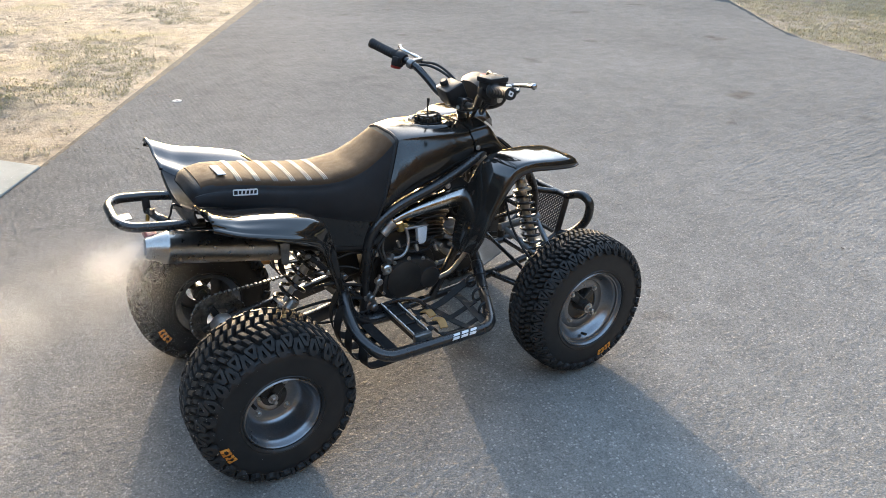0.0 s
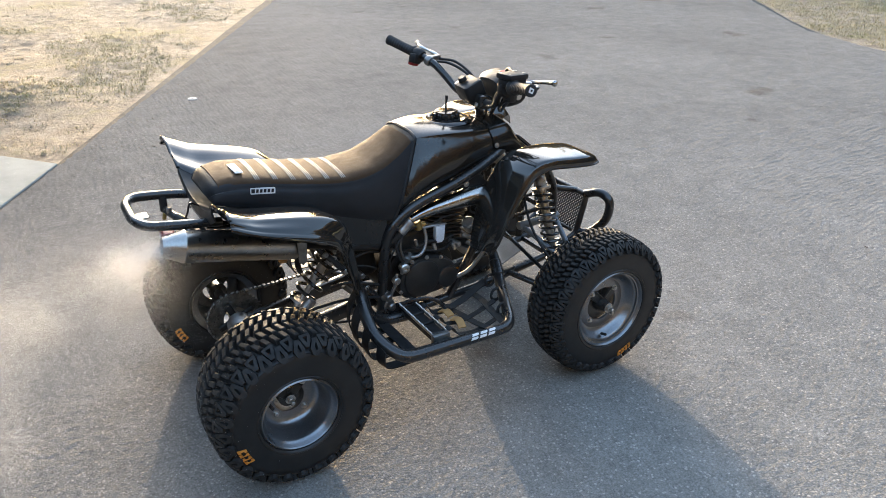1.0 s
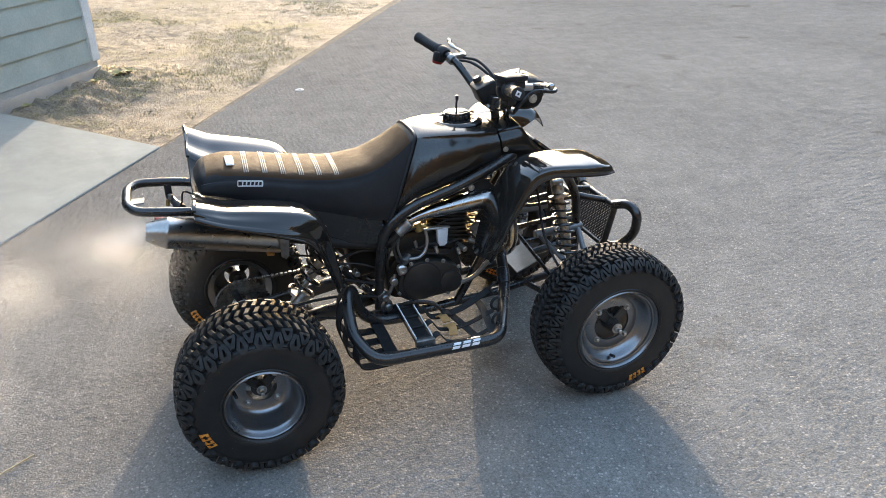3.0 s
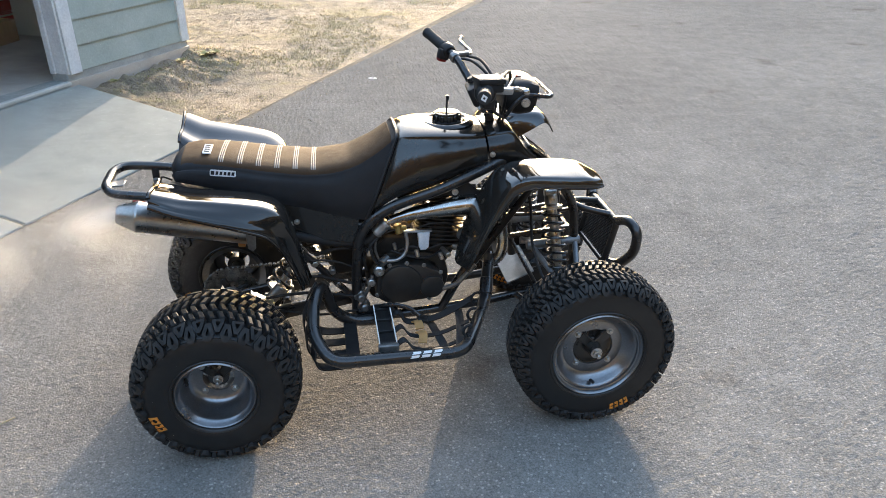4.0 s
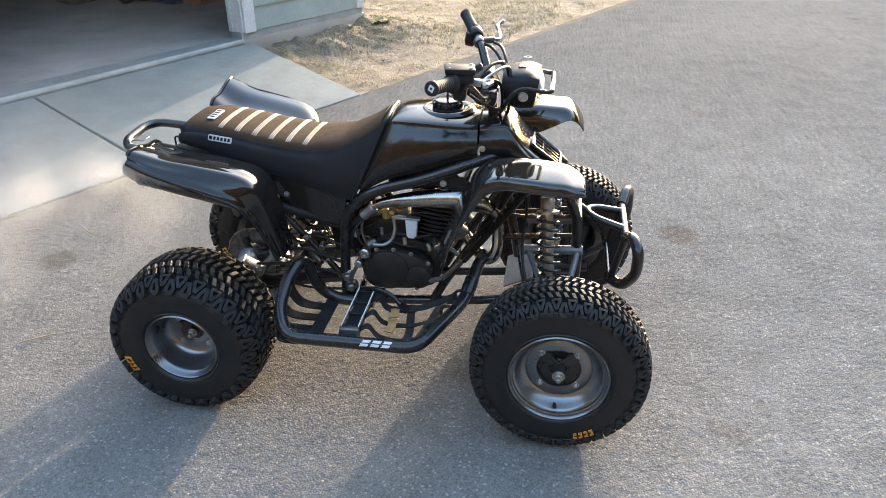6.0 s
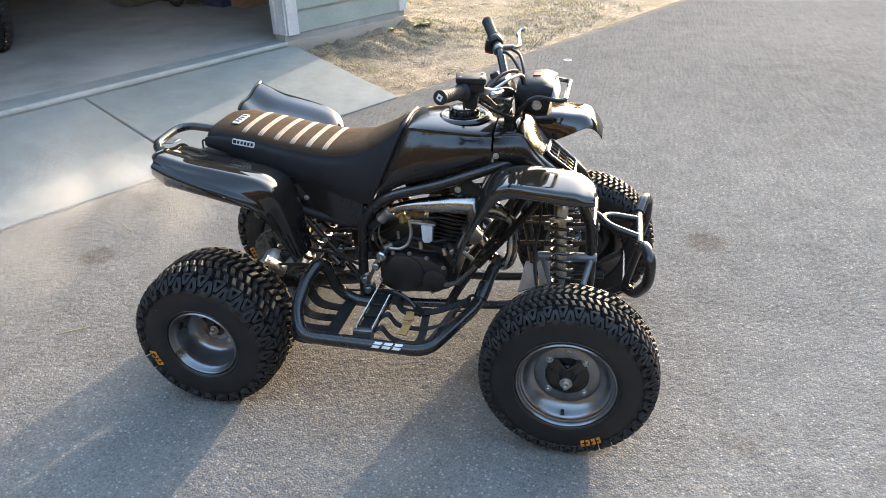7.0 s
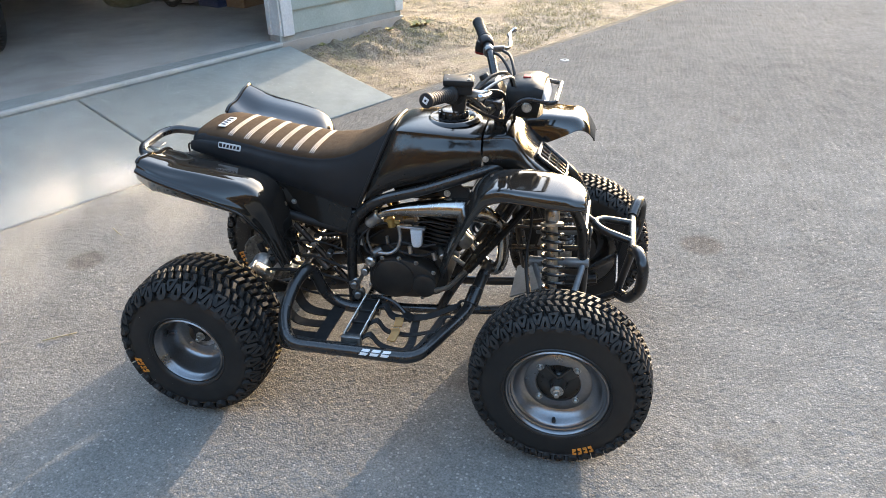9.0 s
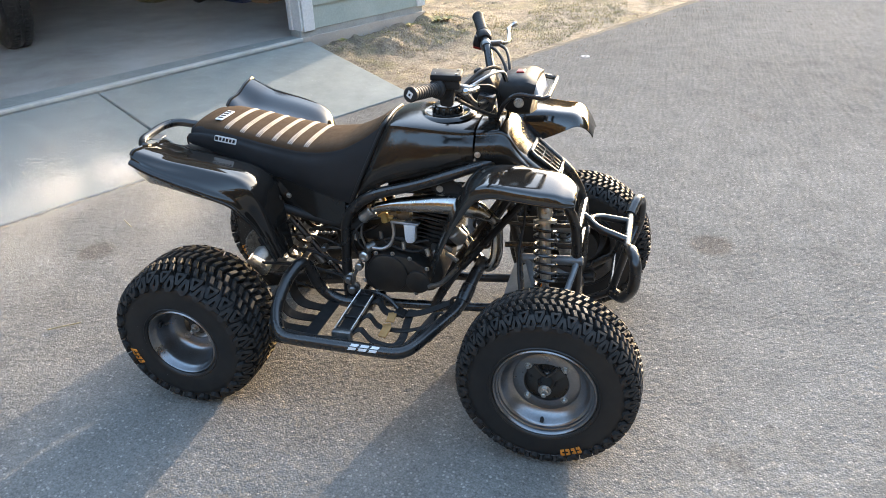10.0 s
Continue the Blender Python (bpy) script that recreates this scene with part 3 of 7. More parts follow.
def tyre_parts(R, width, bead, count, lug):
    """Carcass, tread lugs and side lettering of a tyre whose axle is the y axis."""
    rc, hh = (R - lug + bead) / 2, (R - lug - bead) / 2
    half = width / 2 - 0.006

    def section(q):
        return q * half, rc + hh * (max(0.0, 1 - abs(q) ** 3.1)) ** (1 / 3.1)

    def place(a, q, h):
        q = max(-0.995, min(0.995, q))
        y, r = section(q)
        y1, r1 = section(max(-0.999, min(0.999, q + 0.004)))
        y0, r0 = section(max(-0.999, min(0.999, q - 0.004)))
        n = Vector((r0 - r1, y1 - y0)).normalized()  # (across y, radial)
        y, r = y + n.x * h, r + n.y * h
        return Vector((r * math.sin(a), y, r * math.cos(a)))

    bm = bmesh.new()
    prof = []
    for i in range(113):
        f = radians(-80 + i * 340 / 112)
        c, s = math.cos(f), math.sin(f)
        y = half * math.copysign(abs(c) ** (0.645 if s > 0 else 0.42), c)
        r = rc + hh * math.copysign(abs(s) ** (0.645 if s > 0 else 0.42), s)
        # raised moulding rings on the sidewall
        if abs(r - (rc + hh * 0.62)) < hh * 0.06 or abs(r - (bead + 0.016)) < 0.004:
            y += math.copysign(0.003, y)
        prof.append((y, r))
    lathe(bm, prof, (0, 0, 0), (0, 1, 0), 72, closed=True)
    carcass = finish("tyre", bm, rubber)

    bm = bmesh.new()
    step = 2 * math.pi / count

    def lug_block(poly, h, grow=0.10):
        ca, cq = sum(p[0] for p in poly) / len(poly), sum(p[1] for p in poly) / len(poly)
        low = [bm.verts.new(place(ca + (a - ca) * (1 + grow), cq + (q - cq) * (1 + grow), -0.002)) for a, q in poly]
        high = [bm.verts.new(place(a, q, h * 0.84)) for a, q in poly]
        crown = [bm.verts.new(place(ca + (a - ca) * 0.74, cq + (q - cq) * 0.86, h)) for a, q in poly]
        n = len(poly)
        bm.faces.new(crown)
        for i in range(n):
            j = (i + 1) % n
            bm.faces.new((low[i], low[j], high[j], high[i]))
            bm.faces.new((high[i], high[j], crown[j], crown[i]))

    def lug_ring(poly, inner, h):
        low = [bm.verts.new(place(a, q, -0.002)) for a, q in poly]
        def top(q):
            return h * (1.0 - 0.30 * max(0.0, min(1.0, (abs(q) - 0.80) / 0.16)))
        high = [bm.verts.new(place(a, q, top(q))) for a, q in poly]
        ihigh = [bm.verts.new(place(a, q, top(q))) for a, q in inner]
        ilow = [bm.verts.new(place(a, q, top(q) * 0.2)) for a, q in inner]
        n = len(poly)
        for i in range(n):
            j = (i + 1) % n
            bm.faces.new((low[i], low[j], high[j], high[i]))
            bm.faces.new((high[i], high[j], ihigh[j], ihigh[i]))
            bm.faces.new((ihigh[i], ihigh[j], ilow[j], ilow[i]))
        bm.faces.new(ilow)

    for i in range(count):
        for side in (-1, 1):
            a0 = (i + (0.0 if side < 0 else 0.5)) * step
            w = step * random.uniform(0.97, 1.03)
            # shoulder lug: a house-shaped block with a hollow triangle, apex towards the crown
            lug_ring([(a0 - 0.20 * w, side * 0.962), (a0, side * 0.972), (a0 + 0.20 * w, side * 0.962), (a0 + 0.34 * w, side * 0.90), (a0 + 0.13 * w, side * 0.735), (a0 - 0.13 * w, side * 0.735), (a0 - 0.34 * w, side * 0.90)],
                     [(a0 - 0.10 * w, side * 0.918), (a0, side * 0.922), (a0 + 0.10 * w, side * 0.918), (a0 + 0.105 * w, side * 0.900), (a0 + 0.02 * w, side * 0.82), (a0 - 0.02 * w, side * 0.82), (a0 - 0.105 * w, side * 0.900)], lug)
            # the lug between two of them, apex towards the sidewall
            b0 = a0 + step / 2
            lug_ring([(b0 - 0.11 * w, side * 0.875), (b0 + 0.11 * w, side * 0.875), (b0 + 0.31 * w, side * 0.69), (b0 + 0.29 * w, side * 0.60), (b0 - 0.29 * w, side * 0.64), (b0 - 0.31 * w, side * 0.69)],
                     [(b0 - 0.02 * w, side * 0.805), (b0 + 0.02 * w, side * 0.805), (b0 + 0.125 * w, side * 0.71), (b0 + 0.12 * w, side * 0.685), (b0 - 0.12 * w, side * 0.69), (b0 - 0.125 * w, side * 0.71)], lug)
            # chevron blocks over the crown
            for k in (0, 0.5):
                c0 = a0 + k * step
                for q0, q1, lead in ((0.035, 0.285, 0.0), (0.345, 0.575, 0.16)):
                    s0, s1 = c0 + (q0 * 0.95 + lead) * step, c0 + (q1 * 0.95 + lead) * step
                    t = 0.142 * step * random.uniform(0.94, 1.06)
                    lug_block([(s0 - t, side * q0), (s0 + t, side * q0), (s1 + t, side * q1), (s1 - t, side * q1)], lug * random.uniform(0.94, 1.02))
    lugs = finish("tread", bm, lug_rubber, 25)

    # slanted block marks in orange on both sidewalls
    marks = []
    r0, r1 = rc + hh * 0.10, rc + hh * 0.52
    comb = [(0, 0), (1, 0), (1, 0.28), (0.42, 0.32), (0.42, 0.62), (1, 0.68), (1, 1), (0, 1)]
    for side in (-1, 1):
        for k, a in enumerate((-0.15, -0.07, 0.01, 0.09)):
            bm = bmesh.new()
            rings = []
            for h in (-0.001, 0.0022):
                ring = []
                for u, v in comb:
                    u = 1 - u if k == 3 else u
                    rr = r0 + (r1 - r0) * v
                    y = half * (1 - abs((rr - rc) / hh) ** 3.1) ** (1 / 3.1) + 0.002
                    aa = a + 0.054 * u + 0.020 * v
                    ring.append(bm.verts.new((rr * math.sin(aa), side * (y + h), rr * math.cos(aa))))
                rings.append(ring)
            bm.faces.new(rings[0][::-1])
            bm.faces.new(rings[1])
            for q in range(8):
                bm.faces.new((rings[0][q], rings[0][(q + 1) % 8], rings[1][(q + 1) % 8], rings[1][q]))
            marks.append(finish("sidewall_mark", bm, orange_decal, 0))
    return carcass, lugs, marks


def bolt_on(bm, p, axis, r=0.006, h=0.006):
    """A hexagon head with a washer."""
    p, axis = Vector(p), Vector(axis).normalized()
    lathe(bm, [(0, 0), (0, r * 1.5), (0.0015, r * 1.5), (0.0015, 0)], p, axis, 12)
    lathe(bm, [(0.001, 0), (0.001, r), (h * 0.85, r), (h, r * 0.8), (h, 0)], p, axis, 6)


def rear_rim(width):
    """Deep dished steel rim; the outside faces -y."""
    o = -width / 2 + 0.018
    prof = [(o - 0.004, 0.112), (o - 0.006, 0.109), (o - 0.002, 0.1055), (o + 0.008, 0.1035), (o + 0.012, 0.099), (o + 0.018, 0.0955), (o + 0.030, 0.094), (o + 0.055, 0.091), (o + 0.074, 0.086), (o + 0.084, 0.078), (o + 0.088, 0.068), (o + 0.088, 0.045)]
    back = [(a + 0.003, r + 0.003) for a, r in prof[::-1]]
    back[0] = (o + 0.092, 0.045)
    bm = bmesh.new()
    lathe(bm, prof + back, (0, 0, 0), (0, 1, 0), 56, closed=True)
    lathe(bm, [(o + 0.08, 0.086), (width / 2 - 0.03, 0.09), (width / 2 - 0.018, 0.104), (width / 2 - 0.012, 0.112), (width / 2 - 0.016, 0.114), (width / 2 - 0.034, 0.095), (o + 0.08, 0.09)], (0, 0, 0), (0, 1, 0), 56, closed=True)
    hub = bmesh.new()
    lathe(hub, [(o + 0.076, 0.0), (o + 0.076, 0.012), (o + 0.09, 0.014), (o + 0.09, 0.030), (o + 0.13, 0.032), (o + 0.13, 0.0)], (0, 0, 0), (0, 1, 0), 20)
    for a in (-0.8, 0.8):
        box(hub, (0.036 * math.sin(a), o + 0.094, 0.036 * math.cos(a)), (0.030, 0.012, 0.052), (0, math.degrees(a), 0), 0.004)
    nuts = [(0.060 * math.sin(math.pi / 2 * k + 0.8), o + 0.088, 0.060 * math.cos(math.pi / 2 * k + 0.8)) for k in range(4)]
    nut, axle_nut = bmesh.new(), bmesh.new()
    bolt_on(nut, (0, 0, 0), (0, -1, 0), 0.007, 0.009)
    bolt_on(axle_nut, (0, o + 0.077, 0), (0, -1, 0), 0.010, 0.012)
    rod(axle_nut, (0, o + 0.07, 0), (0, o + 0.052, 0), 0.006, 10)
    valve = bmesh.new()
    rod(valve, (-0.078, o + 0.03, 0.045), (-0.072, o + 0.006, 0.040), 0.005, 8)
    return finish("rim", bm, rim_steel), finish("hub", hub, hub_paint), (finish("nut", nut, zinc), nuts), finish("axle_nut", axle_nut, zinc), finish("valve", valve, satin_black)


def front_rim(width):
    o = -width / 2 + 0.014
    prof = [(o - 0.004, 0.140), (o - 0.006, 0.137), (o - 0.003, 0.1335), (o + 0.005, 0.1315), (o + 0.007, 0.1275), (o + 0.014, 0.1265), (o + 0.017, 0.1215), (o + 0.020, 0.1195), (o + 0.030, 0.114), (o + 0.040, 0.107), (o + 0.047, 0.0985), (o + 0.049, 0.093), (o + 0.046, 0.088), (o + 0.046, 0.062), (o + 0.050, 0.060)]
    back = [(a + 0.003, r + 0.003) for a, r in prof[::-1]]
    back[0] = (o + 0.053, 0.060)
    bm = bmesh.new()
    lathe(bm, prof + back, (0, 0, 0), (0, 1, 0), 64, closed=True)
    lathe(bm, [(o + 0.04, 0.112), (width / 2 - 0.03, 0.116), (width / 2 - 0.014, 0.132), (width / 2 - 0.008, 0.140), (width / 2 - 0.012, 0.142), (width / 2 - 0.034, 0.120), (o + 0.04, 0.118)], (0, 0, 0), (0, 1, 0), 64, closed=True)
    hub = bmesh.new()
    lathe(hub, [(o + 0.012, 0.0), (o + 0.012, 0.016), (o + 0.03, 0.02), (o + 0.05, 0.026), (o + 0.09, 0.03), (o + 0.09, 0.0)], (0, 0, 0), (0, 1, 0), 24)
    lathe(hub, [(o + 0.062, 0.0), (o + 0.064, 0.070), (o + 0.068, 0.072), (o + 0.078, 0.0)], (0, 0, 0), (0, 1, 0), 32)
    # two broad arms in a V over the axle
    for a in (-0.72, 0.72):
        prism(hub, [(-0.011, 0.010), (0.011, 0.010), (0.019, 0.062), (-0.019, 0.062)], pose(0, o + 0.064, 0, 0, math.degrees(a), 0) @ pose(0, 0, 0, 90, 0, 0), 0.022, 0.004)
    box(hub, (0, o + 0.056, 0.016), (0.026, 0.014, 0.030), (0, 0, 0), 0.005)
    # raised V rib
    for x in (-0.036, 0.036):
        rod(hub, (0, o + 0.040, 0.022), (x, o + 0.043, 0.057), 0.0036, 8)
    nuts = [(0.071 * math.sin(math.pi / 2 * k + math.pi / 4), o + 0.046, 0.071 * math.cos(math.pi / 2 * k + math.pi / 4)) for k in range(4)]
    nut, axle_nut = bmesh.new(), bmesh.new()
    bolt_on(nut, (0, 0, 0), (0, -1, 0), 0.007, 0.010)
    bolt_on(axle_nut, (0, o + 0.012, 0), (0, -1, 0), 0.012, 0.010)
    rod(axle_nut, (0, o + 0.006, 0), (0, o - 0.012, 0), 0.007, 10)
    valve = bmesh.new()
    rod(valve, (-0.006, o + 0.026, -0.108), (-0.004, o + 0.004, -0.102), 0.005, 8)
    return finish("rim", bm, rim_steel), finish("hub", hub, hub_paint), (finish("nut", nut, zinc), nuts), finish("axle_nut", axle_nut, zinc), finish("valve", valve, satin_black)


def wheel(tyre_set, rim_set, at, side, spin):
    """Tyre and rim on one hub. side -1: the outside faces -y."""
    turn = pose(*at, 0, spin, 0) if side < 0 else pose(*at, 0, 0, 180) @ pose(0, 0, 0, 0, -spin, 0)
    def put(name, me, parent, label="", m=None):
        ob = new(name, me)
        ob.parent = parent
        if m is not None:
            ob.matrix_basis = m
        return tagged(ob, label)
    tyre = put("tyre", tyre_set[0], atv, "black knobbly all-terrain tyre", turn)
    put("tread", tyre_set[1], tyre, "worn rubber tread lugs")
    for me in tyre_set[2]:
        put("sidewall_mark", me, tyre, "orange block mark on the sidewall")
    rim = put("rim", rim_set[0], atv, "grey steel rim", pose(*at) if side < 0 else pose(*at, 0, 0, 180))
    put("hub", rim_set[1], rim, "black wheel hub")
    for p in rim_set[2][1]:
        put("nut", rim_set[2][0], rim, "zinc wheel nut", Matrix.Translation(p))
    put("axle_nut", rim_set[3], rim, "zinc axle nut")
    put("valve", rim_set[4], rim, "black rubber valve")


rear_tyre, front_tyre = tyre_parts(REAR_R, REAR_W, 0.103, 28, 0.020), tyre_parts(FRONT_R, FRONT_W, 0.130, 37, 0.017)
rear_rims, front_rims = rear_rim(REAR_W), front_rim(FRONT_W)
REAR_Y, FRONT_Y = 0.355, 0.408
wheel(rear_tyre, rear_rims, (0, -REAR_Y, REAR_R - 0.006), -1, 247)
wheel(rear_tyre, rear_rims, (0, REAR_Y, REAR_R - 0.006), 1, 245)
wheel(front_tyre, front_rims, (BASE, -FRONT_Y, FRONT_R - 0.004), -1, 156)
wheel(front_tyre, front_rims, (BASE, FRONT_Y, FRONT_R - 0.004), 1, 210)


# ---- seat ----
SEAT = [  # top x, top z, foot x, foot z, half width above, half width below
    (-0.088, 0.768, -0.080, 0.748, 0.080, 0.100),
    (-0.062, 0.792, -0.070, 0.745, 0.098, 0.116),
    (0.0, 0.798, -0.010, 0.732, 0.108, 0.124),
    (0.1, 0.783, 0.080, 0.705, 0.112, 0.128),
    (0.2, 0.763, 0.180, 0.674, 0.115, 0.132),
    (0.33, 0.746, 0.290, 0.640, 0.115, 0.136),
    (0.43, 0.757, 0.370, 0.616, 0.112, 0.140),
    (0.50, 0.788, 0.420, 0.602, 0.106, 0.142),
    (0.545, 0.817, 0.445, 0.596, 0.098, 0.142),
    (0.570, 0.836, 0.462, 0.592, 0.092, 0.142),
]


def seat_ring(xt, zt, xb, zb, wt, wb):
    h = zt - zb
    half = [(-wb, 0.0), (-wb - 0.002, 0.25), (-(wb + wt) / 2 - 0.004, 0.62), (-wt - 0.004, 1 - 0.020 / h), (-wt + 0.006, 1 - 0.004 / h), (-wt * 0.55, 1 + 0.004 / h)]
    pts = [(xb + (xt - xb) * k, y, zb + h * k) for y, k in half] + [(xt, 0, zt + 0.006)]
    return pts + [(x, -y, z) for x, y, z in pts[-2::-1]]


seat = part("seat", shell([seat_ring(*s) for s in SEAT], 4, 3), vinyl, atv, "black vinyl seat")


def seat_top(x):
    """Height and half width of the seat's top at x."""
    for a, b in zip(SEAT, SEAT[1:]):
        if a[0] <= x <= b[0]:
            k = (x - a[0]) / (b[0] - a[0])
            return a[1] + (b[1] - a[1]) * k, a[4] + (b[4] - a[4]) * k
    return SEAT[-1][1], SEAT[-1][4]


rows = []
for x in np.linspace(-0.055, 0.555, 26):
    z, w = seat_top(x)
    rows.append([(x, y * w, z + dz) for y, dz in ((-1.02, -0.018), (-0.93, 0.0005), (-0.55, 0.0085), (0, 0.0105), (0.55, 0.0085), (0.93, 0.0005), (1.02, -0.018))])
top = part("seat_cover", surf(rows, 2, 3, 0.003), gripper, seat, "brown ribbed gripper fabric on top")
for i in range(6):
    for dx in (-0.0055, 0.0, 0.0055):
        pts = []
        for y in np.linspace(-0.955, 0.955, 21):
            x = 0.060 + i * 0.0525 + dx + 0.004 * y
            z, w = seat_top(x)
            dz = float(np.interp(abs(y), [0, 0.3, 0.55, 0.75, 0.93, 0.975], [0.0105, 0.0098, 0.0085, 0.0055, 0.0008, -0.007]))
            pts.append((x, y * w, z + dz + (0.0006 if abs(y) < 0.93 else -0.004)))
        part("piping", tube(pts, 0.0019, 6), stitch, seat, "pale sewn piping")
# seat badges: plain blocks, no wording
bm = bmesh.new()
z, w = seat_top(0.0)
box(bm, (0.016, -0.026, z + 0.0105), (0.024, 0.084, 0.004), (0, 6, 0), 0.003, 2)
badge = part("badge", bm, white_decal, seat, "small pale badge with dark marks")
bm = bmesh.new()
for k in range(4):
    box(bm, (0.016, -0.053 + k * 0.018, z + 0.0123), (0.015, 0.008, 0.003), (0, 6, 0), 0)
part("badge_mark", bm, satin_black, badge)
SIDE = Matrix.Translation((0.062, -0.1205, 0.764)) @ pose(0, 0, 0, 90, 0, 0) @ pose(0, 0, 0, -14, 0, -8) @ Matrix.Diagonal((0.70, 0.70, 1, 1))
bm = bmesh.new()
outline = [(p.x, p.y) for p in rounded([(-0.052, -0.013, 0), (0.052, -0.013, 0), (0.052, 0.013, 0), (-0.052, 0.013, 0)], 0.006, 3, True)]
prism(bm, outline, SIDE, 0.003)
badge = part("badge", bm, white_decal, seat, "white side badge with dark block marks")
bm = bmesh.new()
for k in range(6):
    box_m = SIDE @ pose(-0.040 + k * 0.016, 0, 0.002)
    prism(bm, [(-0.0055, -0.007), (0.0045, -0.007), (0.0065, 0.007), (-0.0035, 0.007)] if k else [(-0.008, -0.008), (0.006, -0.008), (0.006, 0.008), (-0.008, 0.008)], box_m, 0.002)
part("badge_mark", bm, satin_black, badge)
part("seat_edge", tube(spline([(x + 0.003, y, z) for x, y, z in seat_ring(*SEAT[-1])], 4), 0.0055, 8), satin_black, seat, "black rubber edge against the tank")

# ---- tank and nose ----
TANK = [
    (0.578, 0.838, 0.474, 0.588, 0.086, 0.140),
    (0.600, 0.846, 0.520, 0.634, 0.098, 0.150),
    (0.660, 0.850, 0.600, 0.676, 0.114, 0.158),
    (0.750, 0.846, 0.700, 0.704, 0.116, 0.156),
    (0.812, 0.840, 0.790, 0.726, 0.106, 0.142),
    (0.840, 0.837, 0.845, 0.734, 0.096, 0.130),
]


def body_ring(xt, zt, xb, zb, wt, wm):
    h = zt - zb
    half = [(-wm * 0.92, 0.0), (-wm, 0.25), (-(wm * 0.62 + (wt + 0.006) * 0.38) - 0.003, 0.58), (-wt - 0.008, 1 - 0.022 / h), (-wt - 0.001, 1 - 0.011 / h), (-wt * 0.62, 1 - 0.003 / h)]
    pts = [(xb + (xt - xb) * k, y, zb + h * k) for y, k in half] + [(xt, 0, zt + 0.002)]
    return pts + [(x, -y, z) for x, y, z in pts[-2::-1]]


tank = part("tank_cover", shell([body_ring(*s) for s in TANK], 4, 3), gloss_black, atv, "glossy black tank cover")
NOSE = [
    (0.846, 0.837, 0.851, 0.742, 0.095, 0.128),
    (0.890, 0.840, 0.900, 0.734, 0.090, 0.122),
    (0.928, 0.836, 0.945, 0.724, 0.086, 0.116),
    (0.974, 0.776, 0.988, 0.712, 0.086, 0.108),
    (1.038, 0.722, 1.036, 0.690, 0.082, 0.100),
    (1.084, 0.684, 1.070, 0.664, 0.072, 0.088),
]
nose = part("nose_cowl", shell([body_ring(*s) for s in NOSE], 4, 3), gloss_black, atv, "glossy black nose cowl")
# vent in the sloping face of the nose
NM = Matrix.Translation((1.036, 0, 0.7255)) @ pose(0, 0, 0, 0, 38.5, 0)
bm = bmesh.new()
prism(bm, [(-0.048, -0.058), (0.048, -0.049), (0.048, 0.049), (-0.048, 0.058)], NM, 0.002)
vent = part("vent", bm, engine_black, nose, "dark grille in the nose")
bm = bmesh.new()
sweep(bm, rounded([NM @ Vector(p) for p in ((-0.050, -0.060, 0.004), (0.050, -0.051, 0.004), (0.050, 0.051, 0.004), (-0.050, 0.060, 0.004))], 0.012, 3, True), 0.0065, 8, True)
part("vent_frame", bm, gloss_black, vent)
for k in range(3):
    y = (-0.022, 0.0, 0.022)[k]
    part("vent_bar", tube([NM @ Vector((-0.046, y * 1.25, 0.004)), NM @ Vector((0.046, y * 1.05, 0.004))], 0.0030, 6), gloss_black, vent)
for k in range(2):
    x = (-0.014, 0.016)[k]
    part("vent_bar", tube([NM @ Vector((x, -0.052, 0.004)), NM @ Vector((x, 0.052, 0.004))], 0.0030, 6), gloss_black, vent)
# filler cap with its breather
bm = bmesh.new()
prof = [(0, 0.0), (0, 0.046), (0.004, 0.048), (0.006, 0.043), (0.006, 0.0)]
lathe(bm, prof, (0.740, 0, 0.845), (0, 0, 1), 32)
part("filler_neck", bm, satin_black, tank)
bm = bmesh.new()
lathe(bm, [(-0.004, 0.046), (0.001, 0.056), (0.0045, 0.066), (0.004, 0.074), (-0.004, 0.084), (-0.010, 0.070)], (0.740, 0, 0.8475), (0, 0, 1), 40, closed=True)
part("filler_well", bm, gloss_black, tank, "raised glossy rim round the fuel cap")
bm = bmesh.new()
lathe(bm, [(0, 0.0), (0, 0.038), (0.018, 0.040), (0.025, 0.037), (0.027, 0.025), (0.025, 0.0)], (0.740, 0, 0.848), (0, 0, 1), 32)
for k in range(12):
    a = 2 * math.pi * k / 12
    box(bm, (0.740 + 0.041 * math.cos(a), 0.041 * math.sin(a), 0.859), (0.009, 0.011, 0.020), (0, 0, math.degrees(a)), 0.002)
cap = part("filler_cap", bm, gloss_black, atv, "ribbed black fuel cap")
part("breather_hose", tube(spline([(0.740, 0, 0.868), (0.740, 0.001, 0.890), (0.743, 0.002, 0.916)], 4), 0.0035, 8), satin_black, cap)
bm = bmesh.new()
lathe(bm, [(0, 0), (0, 0.005), (0.014, 0.0055), (0.014, 0)], (0.743, 0.002, 0.910), (0, 0, 1), 10)
part("breather_tip", bm, satin_black, cap)
bm = bmesh.new()
box(bm, (0.802, -0.008, 0.8465), (0.024, 0.034, 0.006), (0, 8, 0), 0.003, 2)
part("fuel_label", bm, gold, tank, "worn yellow label")
for x, y, z, tilt in ((0.858, -0.134, 0.772, -10), (0.858, 0.134, 0.772, 10)):
    bm = bmesh.new()
    bolt_on(bm, (x, y * 0.985, z), (0, math.copysign(1, y), 0.1), 0.006, 0.004)
    part("bolt", bm, zinc, nose, "zinc bolt")

